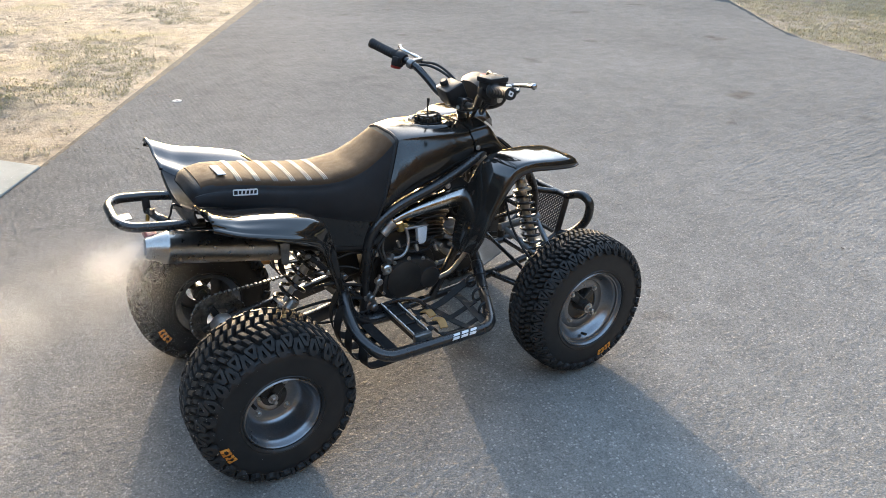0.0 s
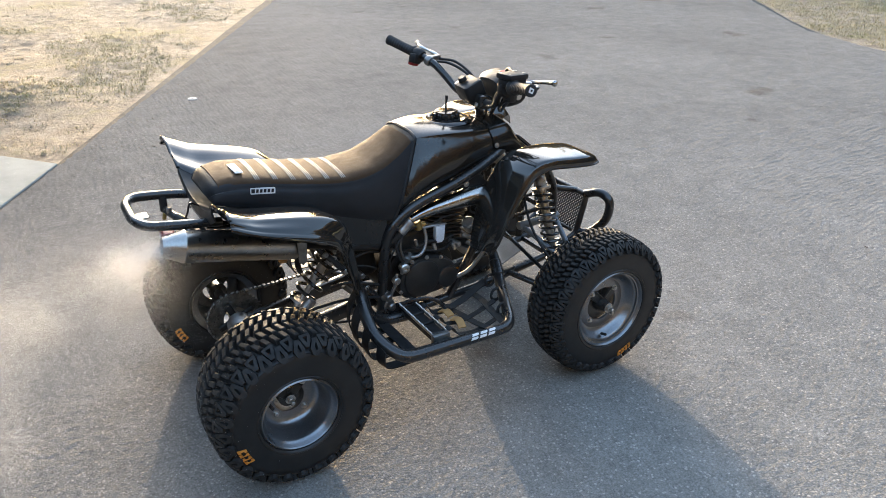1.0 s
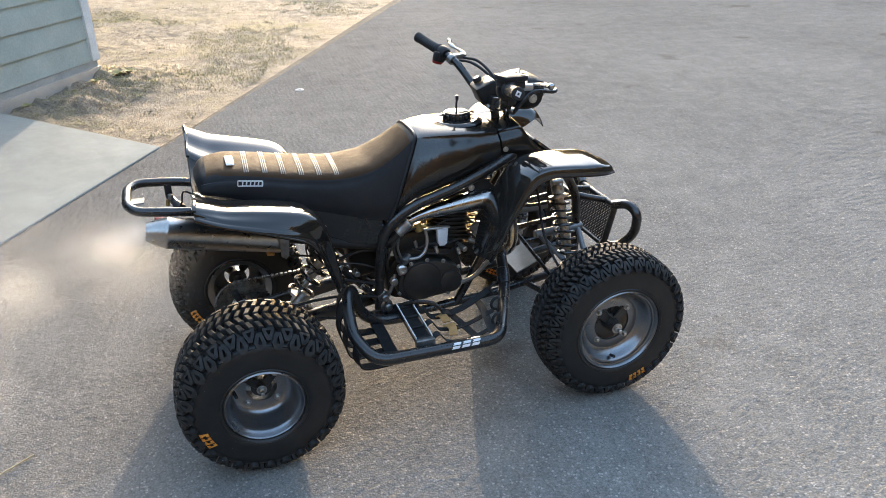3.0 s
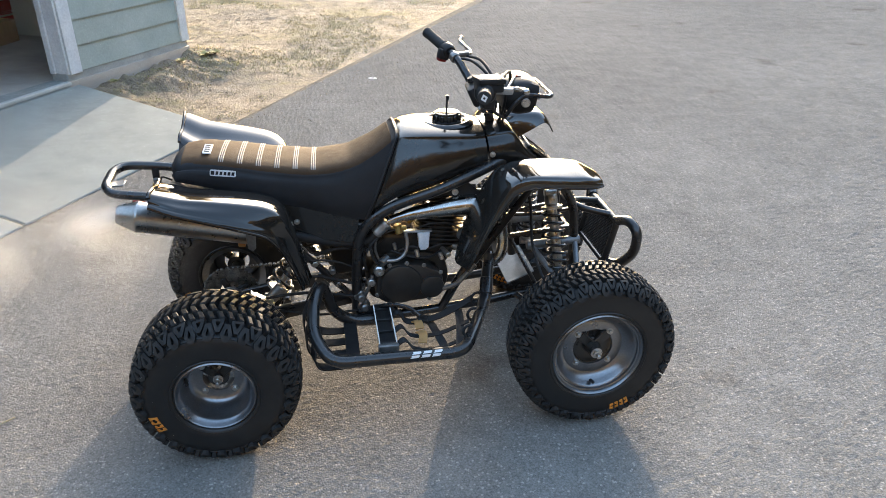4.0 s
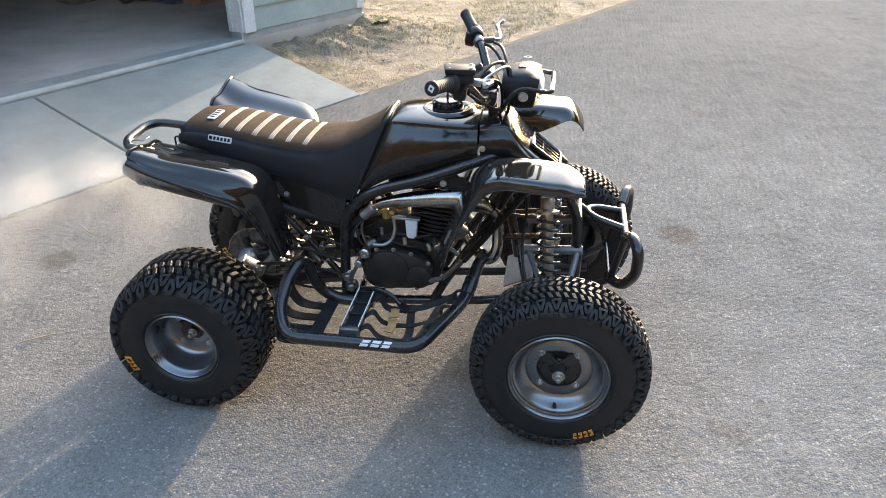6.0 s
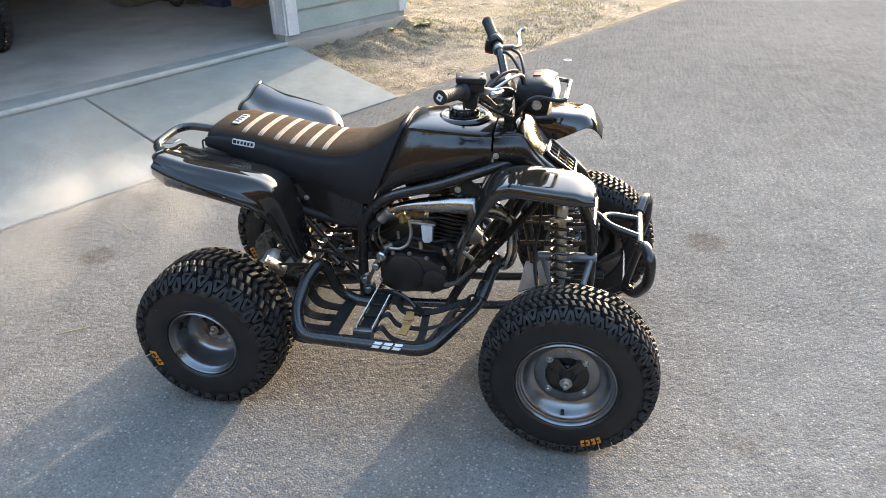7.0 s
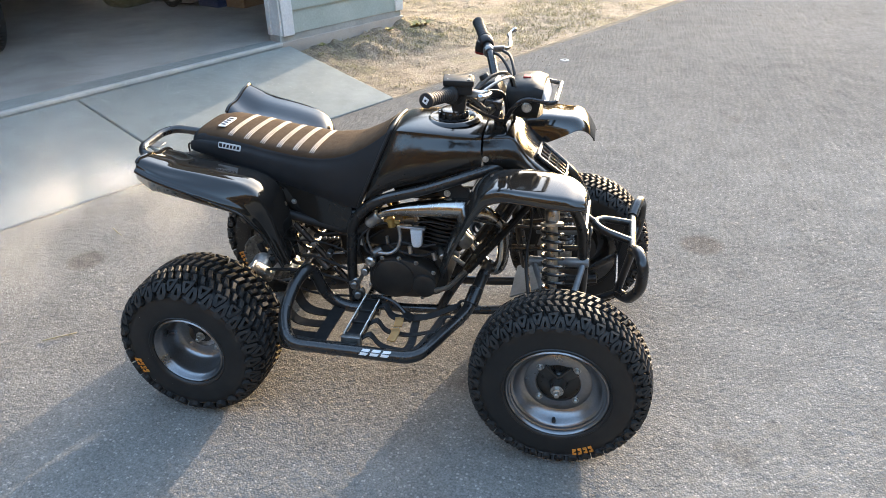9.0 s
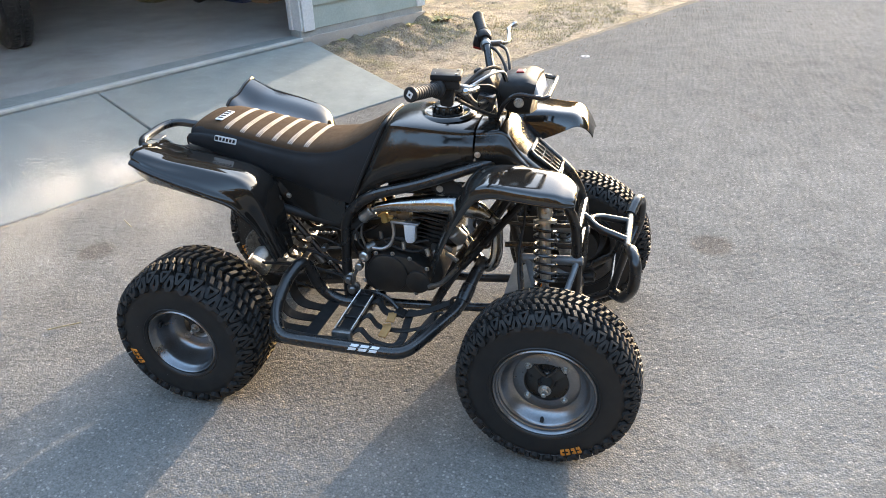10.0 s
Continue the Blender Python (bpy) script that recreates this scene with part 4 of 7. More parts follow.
# ---- fenders ----
REAR_FENDER = [  # x, inner z, floor z, crease y and z, lip y and z, how far the lip leans back
    (-0.100, 0.768, 0.786, 0.385, 0.812, 0.398, 0.784, 0.002),
    (-0.088, 0.760, 0.780, 0.385, 0.808, 0.401, 0.780, 0.002),
    (-0.060, 0.744, 0.767, 0.380, 0.797, 0.404, 0.767, 0.001),
    (-0.020, 0.726, 0.752, 0.372, 0.782, 0.404, 0.751, 0.001),
    (0.050, 0.710, 0.744, 0.364, 0.768, 0.402, 0.727, 0.003),
    (0.130, 0.694, 0.730, 0.356, 0.751, 0.394, 0.696, 0.006),
    (0.190, 0.676, 0.712, 0.346, 0.732, 0.376, 0.664, 0.010),
    (0.228, 0.644, 0.680, 0.326, 0.698, 0.348, 0.622, 0.020),
    (0.252, 0.588, 0.612, 0.304, 0.634, 0.316, 0.574, 0.026),
    (0.268, 0.528, 0.540, 0.290, 0.550, 0.298, 0.520, 0.024),
    (0.284, 0.462, 0.464, 0.276, 0.466, 0.284, 0.452, 0.020),
]
FRONT_FENDER = [  # x, inner y and z, crease y and z, skirt depth, how far the outside leans forward, depth of the inner wall
    (0.732, 0.178, 0.452, 0.262, 0.458, 0.004, 0.020, 0.000),
    (0.744, 0.164, 0.496, 0.280, 0.505, 0.010, 0.020, 0.004),
    (0.766, 0.150, 0.560, 0.288, 0.572, 0.016, 0.022, 0.008),
    (0.796, 0.138, 0.630, 0.294, 0.645, 0.022, 0.026, 0.016),
    (0.824, 0.130, 0.690, 0.299, 0.708, 0.028, 0.032, 0.040),
    (0.856, 0.126, 0.732, 0.304, 0.746, 0.031, 0.030, 0.066),
    (0.905, 0.128, 0.760, 0.310, 0.761, 0.030, 0.028, 0.090),
    (0.990, 0.134, 0.767, 0.313, 0.758, 0.030, 0.006, 0.082),
    (1.050, 0.142, 0.764, 0.313, 0.752, 0.030, 0.002, 0.056),
    (1.098, 0.152, 0.758, 0.311, 0.748, 0.030, 0.000, 0.030),
    (1.126, 0.170, 0.748, 0.307, 0.740, 0.023, 0.000, 0.016),
    (1.147, 0.196, 0.737, 0.298, 0.734, 0.017, 0.000, 0.010),
]


def rear_fender_rows(narrow, low):
    rows = []
    for x, zi, zf, yc, zc, yl, zl, lean in REAR_FENDER:
        k = max(0.0, min(1.0, (0.27 - x) / 0.08))
        yc, yl, zc, zl = yc - narrow * k, yl - narrow * k, zc - low * k, zl - low * k
        yi = 0.146 + 0.035 * max(0.0, min(1.0, (-x - 0.05) / 0.05))
        yi += 0.055 * max(0.0, min(1.0, (x - 0.235) / 0.045))
        w = yc - yi
        row = [(x, -yi, zi), (x, -yi - 0.14 * w, zi + (zf - zi) * 0.75), (x + 0.002, -yi - 0.40 * w, zf), (x + 0.003, -yi - 0.66 * w, zf + (zc - zf) * 0.70),
               (x + 0.002, -yc + 0.030, zc - 0.002), (x, -yc + 0.010, zc - 0.001), (x - lean * 0.1, -yc - 0.004, zc - 0.008)]
        h = zc - zl
        row += [(x - lean * 0.45, -yc - (yl - yc) * 0.62, zc - h * 0.42), (x - lean * 0.7, -yl + 0.004, zc - h * 0.66), (x - lean * 0.85, -yl - 0.002, zc - h * 0.74), (x - lean * 0.95, -yl - 0.007, zc - h * 0.86), (x - lean, -yl - 0.004, zl)]
        rows.append(row)
    return rows


def front_fender_rows(lift):
    """lift: how much higher the outside stands on the fender that is bent up."""
    rows = []
    for x, yi, zi, yc, zc, skirt, lead, wall in FRONT_FENDER:
        up = lift * max(0.0, min(1.0, (x - 0.80) / 0.12)) * max(0.0, min(1.0, (1.150 - x) / 0.035))
        zi, zc = zi + up * 0.85, zc + up
        row = [(x, -yi, zi - wall), (x, -yi - 0.012, zi - wall * 0.45), (x, -yi - 0.030, zi - wall * 0.06)]
        ya = yi + 0.030
        row += [(x + lead * k * k, -ya - (yc - ya) * k, zi + (zc - zi) * k + 0.003 * math.sin(math.pi * k)) for k in (0.25, 0.6, 0.92)]
        row += [(x + lead, -yc - 0.001, zc - 0.002), (x + lead * 1.03, -yc - 0.006, zc - 0.008), (x + lead * 1.12, -yc - 0.010, zc - skirt * 0.6), (x + lead * 1.2, -yc - 0.011, zc - skirt)]
        rows.append(row)
    # the front end turns down in a short face
    foot = rows[-1][-1][2]
    rows.append([(p[0] + 0.004, p[1], max(p[2] - 0.012, min(p[2], foot))) for p in rows[-1]])
    return rows


for rows in (rear_fender_rows(0.031, 0.008), flip(rear_fender_rows(0.004, 0.0))):
    fender = part("rear_fender", surf(rows, 4, 3, 0.0045), fender_black, atv, "glossy black rear fender")
    part("rolled_edge", tube(spline([r[-1] for r in rows], 5), 0.0050, 8), fender_black, fender)
    edge = rows[0][:7]
    part("rear_lip", tube(spline(edge, 3), 0.0056, 8), fender_black, fender)
    drop = (0.016, 0.022, 0.027, 0.030, 0.030, 0.028, 0.026)
    part("rear_flange", surf([edge, [(x + 0.004, y, z - d * 0.5) for (x, y, z), d in zip(edge, drop)], [(x + 0.014, y, z - d) for (x, y, z), d in zip(edge, drop)]], 2, 3, 0.003), fender_black, fender)
for rows in (front_fender_rows(0.0), flip(front_fender_rows(0.046))):
    fender = part("front_fender", surf(rows, 4, 3, 0.0040), front_black, atv, "glossy black front fender")
    part("rolled_edge", tube(spline([r[-1] for r in rows], 5), 0.0028, 8), front_black, fender)
# plastic joining the rear fenders under the seat
rows = []
for (x, zi, *_), sag in zip(REAR_FENDER[:8], (0.050, 0.046, 0.044, 0.044, 0.042, 0.040, 0.038, 0.036)):
    yi = 0.148 + 0.035 * max(0.0, min(1.0, (-x - 0.05) / 0.05))
    rows.append([(x, k * yi, zi - sag * (1 - abs(k) ** 2.4)) for k in (-1, -0.8, -0.55, -0.25, 0.25, 0.55, 0.8, 1)])
bm = bmesh.new()
prism(bm, [(0.712, 0.668), (0.722, 0.650), (0.742, 0.636), (0.768, 0.622), (0.800, 0.612), (0.812, 0.640), (0.808, 0.676), (0.760, 0.682)], Matrix(((1, 0, 0, 0), (0, 0, 1, -0.1235), (0, 1, 0, 0), (0, 0, 0, 1))), 0.004)
part("fender_bracket", bm, hub_paint, atv, "dark grey fender bracket plate", smooth=0)
bridge = part("fender_bridge", surf(rows, 2, 3, 0.004), satin_black, atv, "black tail panel under the seat")
edge = rows[0]
part("tail_flange", surf([edge, [(x - 0.003, y, z - 0.018) for x, y, z in edge], [(x + 0.004, y, z - 0.042) for x, y, z in edge]], 2, 3, 0.005), satin_black, bridge)
for s in (-1, 1):
    # side panel below the seat
    bm = bmesh.new()
    prism(bm, [(0.19, 0.668), (0.30, 0.640), (0.445, 0.598), (0.436, 0.545), (0.418, 0.516), (0.34, 0.532), (0.25, 0.556)], Matrix(((1, 0, 0, 0), (0, 0, 1, s * 0.134 - 0.002), (0, 1, 0, 0), (0, 0, 0, 1))), 0.004)
    part("side_panel", bm, gloss_black, atv, "black side panel", smooth=0)


# ---- frame ----
def tube_part(name, pts, r, material, parent=atv, label="", bend=0.04, seg=9):
    return part(name, tube(rounded(pts, bend, 4), r, seg), material, parent, label)


for s in (1, -1):
    side = lambda pts: [(x, -s * abs(y) if y else 0.0, z) for x, y, z in pts]
    spine = tube_part("frame_tube", side([(0.418, 0.125, 0.235), (0.425, 0.130, 0.40), (0.440, 0.136, 0.540), (0.490, 0.143, 0.600), (0.556, 0.148, 0.637), (0.686, 0.150, 0.675), (0.786, 0.142, 0.712), (0.862, 0.120, 0.735), (0.93, 0.085, 0.752)]), 0.0165, frame_black, label="glossy black steel frame tube", bend=0.06, seg=12)
    tube_part("frame_tube", side([(0.418, 0.120, 0.262), (0.46, 0.112, 0.228), (0.60, 0.100, 0.222), (0.84, 0.092, 0.236), (1.04, 0.088, 0.262), (1.19, 0.085, 0.285)]), 0.015, frame_black, bend=0.05, seg=12)
    tube_part("frame_tube", side([(0.985, 0.060, 0.700), (0.90, 0.085, 0.560), (0.735, 0.108, 0.300), (0.700, 0.100, 0.230)]), 0.0145, frame_black, bend=0.05)
    tube_part("frame_tube", side([(1.02, 0.085, 0.665), (0.93, 0.100, 0.555), (0.80, 0.120, 0.395)]), 0.012, frame_black)
    tube_part("frame_tube", side([(0.452, 0.118, 0.565), (0.30, 0.110, 0.600), (0.12, 0.100, 0.640), (-0.10, 0.090, 0.682)]), 0.013, frame_black)
    tube_part("frame_tube", side([(0.425, 0.128, 0.300), (0.335, 0.122, 0.405), (0.235, 0.115, 0.520), (0.14, 0.105, 0.632)]), 0.0105, frame_black, label="black subframe strut")
    tube_part("frame_tube", side([(1.02, 0.098, 0.700), (1.085, 0.100, 0.660), (1.140, 0.100, 0.570), (1.150, 0.098, 0.380), (1.140, 0.092, 0.272)]), 0.0155, frame_black, label="curved black front upright", bend=0.07, seg=12)
    tube_part("frame_tube", side([(0.93, 0.086, 0.470), (1.145, 0.098, 0.492)]), 0.009, frame_black)
    tube_part("frame_tube", side([(0.86, 0.105, 0.560), (1.00, 0.10, 0.548), (1.145, 0.099, 0.558)]), 0.006, frame_black)
for x, y, z in ((0.45, 0.13, 0.23), (1.15, 0.09, 0.28), (1.02, 0.10, 0.70), (1.145, 0.10, 0.552), (1.145, 0.10, 0.46), (-0.09, 0.09, 0.680), (0.95, 0.07, 0.64)):
    part("cross_tube", tube([(x, -y, z), (x, y, z)], 0.011, 9), frame_black, atv)
# gusset behind the tank with its bolt
for s in (-1, 1):
    bm = bmesh.new()
    prism(bm, [(0.700, 0.668), (0.775, 0.694), (0.825, 0.650), (0.815, 0.610), (0.765, 0.618)], Matrix(((1, 0, 0, 0), (0, 0, 1, s * 0.126 - 0.002), (0, 1, 0, 0), (0, 0, 0, 1))), 0.005, 0.001)
    plate = part("gusset", bm, satin_black, atv, "black gusset plate")
    bm = bmesh.new()
    bolt_on(bm, (0.743, s * 0.129, 0.657), (0, s, 0), 0.007, 0.006)
    part("bolt", bm, zinc, plate, "zinc bolt")
bm = bmesh.new()
box(bm, (0.972, 0, 0.318), (0.10, 0.20, 0.005), (0, -24, 0), 0.002)
part("skid_plate", bm, grey_plate, atv, "grey steel skid plate")

# ---- engine ----
bm = bmesh.new()
prism(bm, [(p.x, p.y) for p in rounded([(0.465, 0.270, 0), (0.700, 0.262, 0), (0.735, 0.330, 0), (0.715, 0.420, 0), (0.600, 0.445, 0), (0.500, 0.440, 0), (0.455, 0.360, 0)], 0.05, 4, True)], Matrix(((1, 0, 0, 0), (0, 0, -1, 0.105), (0, 1, 0, 0), (0, 0, 0, 1))), 0.185, 0.012)
engine = part("crankcase", bm, engine_black, atv, "black two-stroke engine block")
bm = bmesh.new()
prism(bm, [(p.x, p.y) for p in rounded([(0.480, 0.315, 0), (0.520, 0.284, 0), (0.660, 0.292, 0), (0.702, 0.330, 0), (0.700, 0.385, 0), (0.632, 0.424, 0), (0.530, 0.432, 0), (0.486, 0.390, 0)], 0.045, 5, True)], Matrix(((1, 0, 0, 0), (0, 0, -1, -0.078), (0, 1, 0, 0), (0, 0, 0, 1))), 0.066, 0.012)
cover = part("clutch_cover", bm, engine_black, engine, "black clutch cover")
bm = bmesh.new()
lathe(bm, [(0, 0.068), (0.006, 0.066), (0.009, 0.060), (0.0095, 0.0)], (0.565, -0.143, 0.358), (0, -1, 0), 40)
part("cover_boss", bm, engine_black, cover)
bm = bmesh.new()
lathe(bm, [(0, 0.040), (0.007, 0.038), (0.010, 0.032), (0.0105, 0.0)], (0.664, -0.143, 0.340), (0, -1, 0), 32)
part("cover_boss", bm, engine_black, cover)
for x, z in ((0.492, 0.398), (0.53, 0.427), (0.585, 0.430), (0.640, 0.418), (0.694, 0.388), (0.700, 0.330), (0.655, 0.296), (0.525, 0.290), (0.487, 0.325)):
    bm = bmesh.new()
    bolt_on(bm, (x, -0.140, z), (0, -1, 0), 0.005, 0.008)
    part("bolt", bm, zinc, cover)
bm = bmesh.new()
box(bm, (0.560, 0.005, 0.462), (0.20, 0.15, 0.085), (0, 4, 0), 0.02, 3)
part("gearbox_top", bm, engine_black, engine)
bm = bmesh.new()
box(bm, (0.400, 0.03, 0.430), (0.10, 0.13, 0.16), (0, -8, 0), 0.02, 3)
part("splash_guard", bm, satin_black, atv, "black plastic splash guard behind the engine")
# finned cylinder, leaning forward a little
CYL = pose(0.690, -0.005, 0.425, 0, 9, 0)
for k in range(10):
    bm = bmesh.new()
    w, l = (0.142, 0.158) if k < 7 else (0.150, 0.170)
    prism(bm, [(p.x, p.y) for p in rounded([(-l / 2, -w / 2, 0), (l / 2, -w / 2, 0), (l / 2, w / 2, 0), (-l / 2, w / 2, 0)], 0.03, 3, True)], CYL @ Matrix.Translation((0, 0, 0.018 + k * 0.0145)), 0.0045)
    part("cooling_fin", bm, engine_black, engine)
bm = bmesh.new()
lathe(bm, [(0, 0.062), (0.16, 0.062), (0.172, 0.03), (0.19, 0.012), (0.19, 0)], CYL @ Vector((0, 0, 0)), CYL.to_3x3() @ Vector((0, 0, 1)), 28)
part("cylinder", bm, engine_black, engine)
part("plug_lead", tube(spline([CYL @ Vector((0, 0, 0.185)), CYL @ Vector((-0.01, 0.01, 0.22)), CYL @ Vector((-0.05, 0.05, 0.24)), (0.62, 0.08, 0.62)], 5), 0.005, 8), satin_black, engine)
# cooling air cowl edge, carburettor and intake
bm = bmesh.new()
lathe(bm, [(0, 0), (0, 0.026), (0.035, 0.030), (0.04, 0.022), (0.075, 0.022), (0.078, 0.034), (0.12, 0.034), (0.12, 0)], (0.615, -0.02, 0.515), (-1, 0, -0.05), 22)
carb = part("carburettor", bm, dark_alloy, engine, "grey alloy carburettor")
bm = bmesh.new()
lathe(bm, [(0, 0), (0, 0.02), (0.05, 0.022), (0.056, 0.016), (0.06, 0)], (0.545, -0.02, 0.505), (0, 0, -1), 18)
part("float_bowl", bm, dark_alloy, carb)
bm = bmesh.new()
lathe(bm, [(0, 0), (0, 0.017), (0.05, 0.017), (0.055, 0.010), (0.06, 0)], (0.545, -0.02, 0.52), (0.05, -0.1, 1), 18)
part("slide_cap", bm, satin_black, carb)
part("intake_boot", tube(spline([(0.49, -0.02, 0.51), (0.42, -0.015, 0.515), (0.33, 0, 0.545)], 5), 0.034, 14), satin_black, engine)
bm = bmesh.new()
box(bm, (0.29, 0.0, 0.585), (0.16, 0.17, 0.085), (0, 10, 0), 0.015, 2)
part("air_box", bm, satin_black, atv, "black air box under the seat")
# clutch arm bracket with its milky reservoir and pipe
bm = bmesh.new()
box(bm, (0.625, -0.118, 0.531), (0.090, 0.020, 0.008), (0, 2, 0), 0.002)
bracket = part("bracket", bm, bare_alloy, engine, "alloy bracket")
bm = bmesh.new()
prism(bm, [(-0.016, 0.028), (0.022, 0.028), (0.018, -0.024), (0.008, -0.032), (-0.008, -0.032), (-0.014, -0.022)], Matrix.Translation((0.640, -0.112, 0.500)) @ pose(0, 0, 0, 90, 0, 0), 0.022, 0.004)
part("reservoir", bm, clear_white, engine, "small milky white reservoir")
part("oil_pipe", tube(spline([(0.586, -0.122, 0.530), (0.590, -0.128, 0.495), (0.580, -0.135, 0.462), (0.555, -0.142, 0.446), (0.522, -0.145, 0.447)], 5), 0.0058, 10), bare_alloy, engine, "bent alloy pipe")
bm = bmesh.new()
rod(bm, (0.526, -0.128, 0.450), (0.502, -0.150, 0.442), 0.014, 14)
part("pump_fitting", bm, dark_alloy, engine)
bm = bmesh.new()
lathe(bm, [(0, 0.012), (0.012, 0.017), (0.03, 0.017), (0.034, 0.012), (0.034, 0.007), (0.028, 0.006), (0.028, 0)], (0.498, -0.128, 0.416), (-0.1, -1, 0.05), 18)
part("pump_fitting", bm, zinc, engine, "zinc banjo fitting")
for pts in ([(0.505, -0.14, 0.43), (0.480, -0.145, 0.46), (0.475, -0.13, 0.52), (0.52, -0.08, 0.56)], [(0.46, -0.12, 0.40), (0.452, -0.13, 0.46), (0.47, -0.10, 0.55), (0.56, -0.06, 0.60)], [(0.70, -0.11, 0.45), (0.66, -0.13, 0.44), (0.60, -0.135, 0.45), (0.54, -0.12, 0.47)], [(0.53, -0.06, 0.55), (0.57, -0.10, 0.575), (0.66, -0.12, 0.585), (0.78, -0.11, 0.60)]):
    part("hose", tube(spline(pts, 6), 0.0045, 8), satin_black, engine)
for x, z, r in ((0.430, 0.325, 0.016), (0.440, 0.288, 0.018)):
    bm = bmesh.new()
    lathe(bm, [(0, 0), (0, r * 1.2), (0.010, r * 1.2), (0.014, r * 0.8), (0.03, r * 0.75), (0.034, r * 0.5), (0.034, 0)], (x, -0.130, z), (0.15, -1, 0.05), 18)
    part("pivot_bolt", bm, dark_alloy, atv, "grey alloy pivot bolt")

# small fittings round the engine
for k, (x, y) in enumerate(((-0.05, -0.045), (0.05, -0.045), (0.05, 0.045), (-0.05, 0.045))):
    bm = bmesh.new()
    q = CYL @ Vector((x, y, 0.153))
    bolt_on(bm, q, CYL.to_3x3() @ Vector((0, 0, 1)), 0.008, 0.014)
    part("head_nut", bm, zinc, engine, "zinc cylinder head nut")
for p0, p1, r, mat, lab in (((0.548, -0.045, 0.548), (0.536, -0.070, 0.592), 0.0065, gold, "brass cable adjuster"), ((0.600, -0.100, 0.556), (0.612, -0.116, 0.572), 0.008, gold, "brass fitting"),
                            ((0.735, -0.120, 0.470), (0.775, -0.128, 0.452), 0.008, dark_alloy, "dull alloy stay"), ((0.705, -0.090, 0.446), (0.722, -0.130, 0.440), 0.010, zinc, "zinc banjo bolt"),
                            ((0.470, -0.110, 0.470), (0.468, -0.138, 0.474), 0.011, zinc, "zinc pivot nut"), ((0.350, -0.110, 0.420), (0.352, -0.138, 0.418), 0.010, dark_alloy, "dull alloy bolt"),
                            ((0.235, -0.108, 0.520), (0.235, -0.132, 0.520), 0.009, zinc, "zinc subframe bolt"), ((0.300, -0.100, 0.385), (0.332, -0.104, 0.350), 0.012, dark_alloy, "dull alloy link")):
    bm = bmesh.new()
    rod(bm, p0, p1, r, 12)
    part("fitting", bm, mat, engine, lab)
for c, r in (((0.478, -0.018, 0.510), 0.036), ((0.430, -0.016, 0.514), 0.036)):
    part("hose_clamp", tube([(c[0], c[1] + r * math.cos(t), c[2] + r * math.sin(t)) for t in np.linspace(0, 2 * math.pi, 20, endpoint=False)], 0.003, 6, True), zinc, engine, "zinc hose clamp")
part("kick_lever", tube(spline([(0.700, -0.148, 0.330), (0.742, -0.160, 0.352), (0.782, -0.168, 0.398), (0.800, -0.170, 0.420)], 5), 0.008, 9), dark_alloy, engine, "dull alloy kick lever")
for pts in ([(0.62, -0.11, 0.53), (0.66, -0.125, 0.555), (0.72, -0.12, 0.55), (0.76, -0.10, 0.52)], [(0.45, -0.13, 0.44), (0.47, -0.145, 0.50), (0.52, -0.135, 0.54), (0.60, -0.12, 0.545)], [(0.20, -0.12, 0.44), (0.28, -0.125, 0.46), (0.36, -0.125, 0.45), (0.42, -0.12, 0.42)], [(0.16, -0.09, 0.50), (0.24, -0.10, 0.49), (0.31, -0.10, 0.51), (0.36, -0.08, 0.54)]):
    part("wire", tube(spline(pts, 6), 0.0032, 7), grip_rubber, engine)
# brass and zinc pieces of the fuel tap and the clutch linkage
for p0, p1, r, mat, lab in (((0.560, -0.122, 0.560), (0.566, -0.124, 0.530), 0.013, gold, "brass fuel tap body"), ((0.540, -0.118, 0.545), (0.590, -0.122, 0.545), 0.007, gold, "brass fuel tap outlet"),
                            ((0.572, -0.118, 0.572), (0.592, -0.122, 0.580), 0.009, zinc, "zinc tap nut"), ((0.548, -0.130, 0.500), (0.552, -0.136, 0.478), 0.006, dark_alloy, "dull alloy stub"),
                            ((0.618, -0.128, 0.470), (0.622, -0.134, 0.446), 0.007, zinc, "zinc cover stud"), ((0.692, -0.128, 0.452), (0.700, -0.134, 0.430), 0.007, zinc, "zinc cover stud"),
                            ((0.752, -0.120, 0.440), (0.790, -0.128, 0.418), 0.0075, dark_alloy, "dull alloy stay"), ((0.770, -0.100, 0.505), (0.796, -0.086, 0.470), 0.024, bare_alloy, "alloy exhaust flange"),
                            ((0.470, -0.128, 0.372), (0.470, -0.150, 0.372), 0.013, zinc, "zinc lever pivot")):
    bm = bmesh.new()
    rod(bm, p0, p1, r, 12)
    part("fitting", bm, mat, engine, lab)
for pts, r, mat, lab in (([(0.500, -0.140, 0.445), (0.488, -0.140, 0.490), (0.500, -0.136, 0.535), (0.540, -0.126, 0.552)], 0.0040, dark_alloy, "grey fuel hose"),
                         ([(0.560, -0.126, 0.470), (0.600, -0.130, 0.482), (0.650, -0.126, 0.470), (0.700, -0.118, 0.478)], 0.0045, satin_black, "black hose"),
                         ([(0.475, -0.136, 0.395), (0.462, -0.146, 0.360), (0.448, -0.146, 0.330), (0.440, -0.140, 0.300)], 0.0060, dark_alloy, "dull alloy linkage rod"),
                         ([(0.250, -0.110, 0.395), (0.300, -0.128, 0.405), (0.350, -0.132, 0.392), (0.410, -0.134, 0.372)], 0.0050, satin_black, "black hose")):
    part("hose", tube(spline(pts, 6), r, 8), mat, engine, lab)
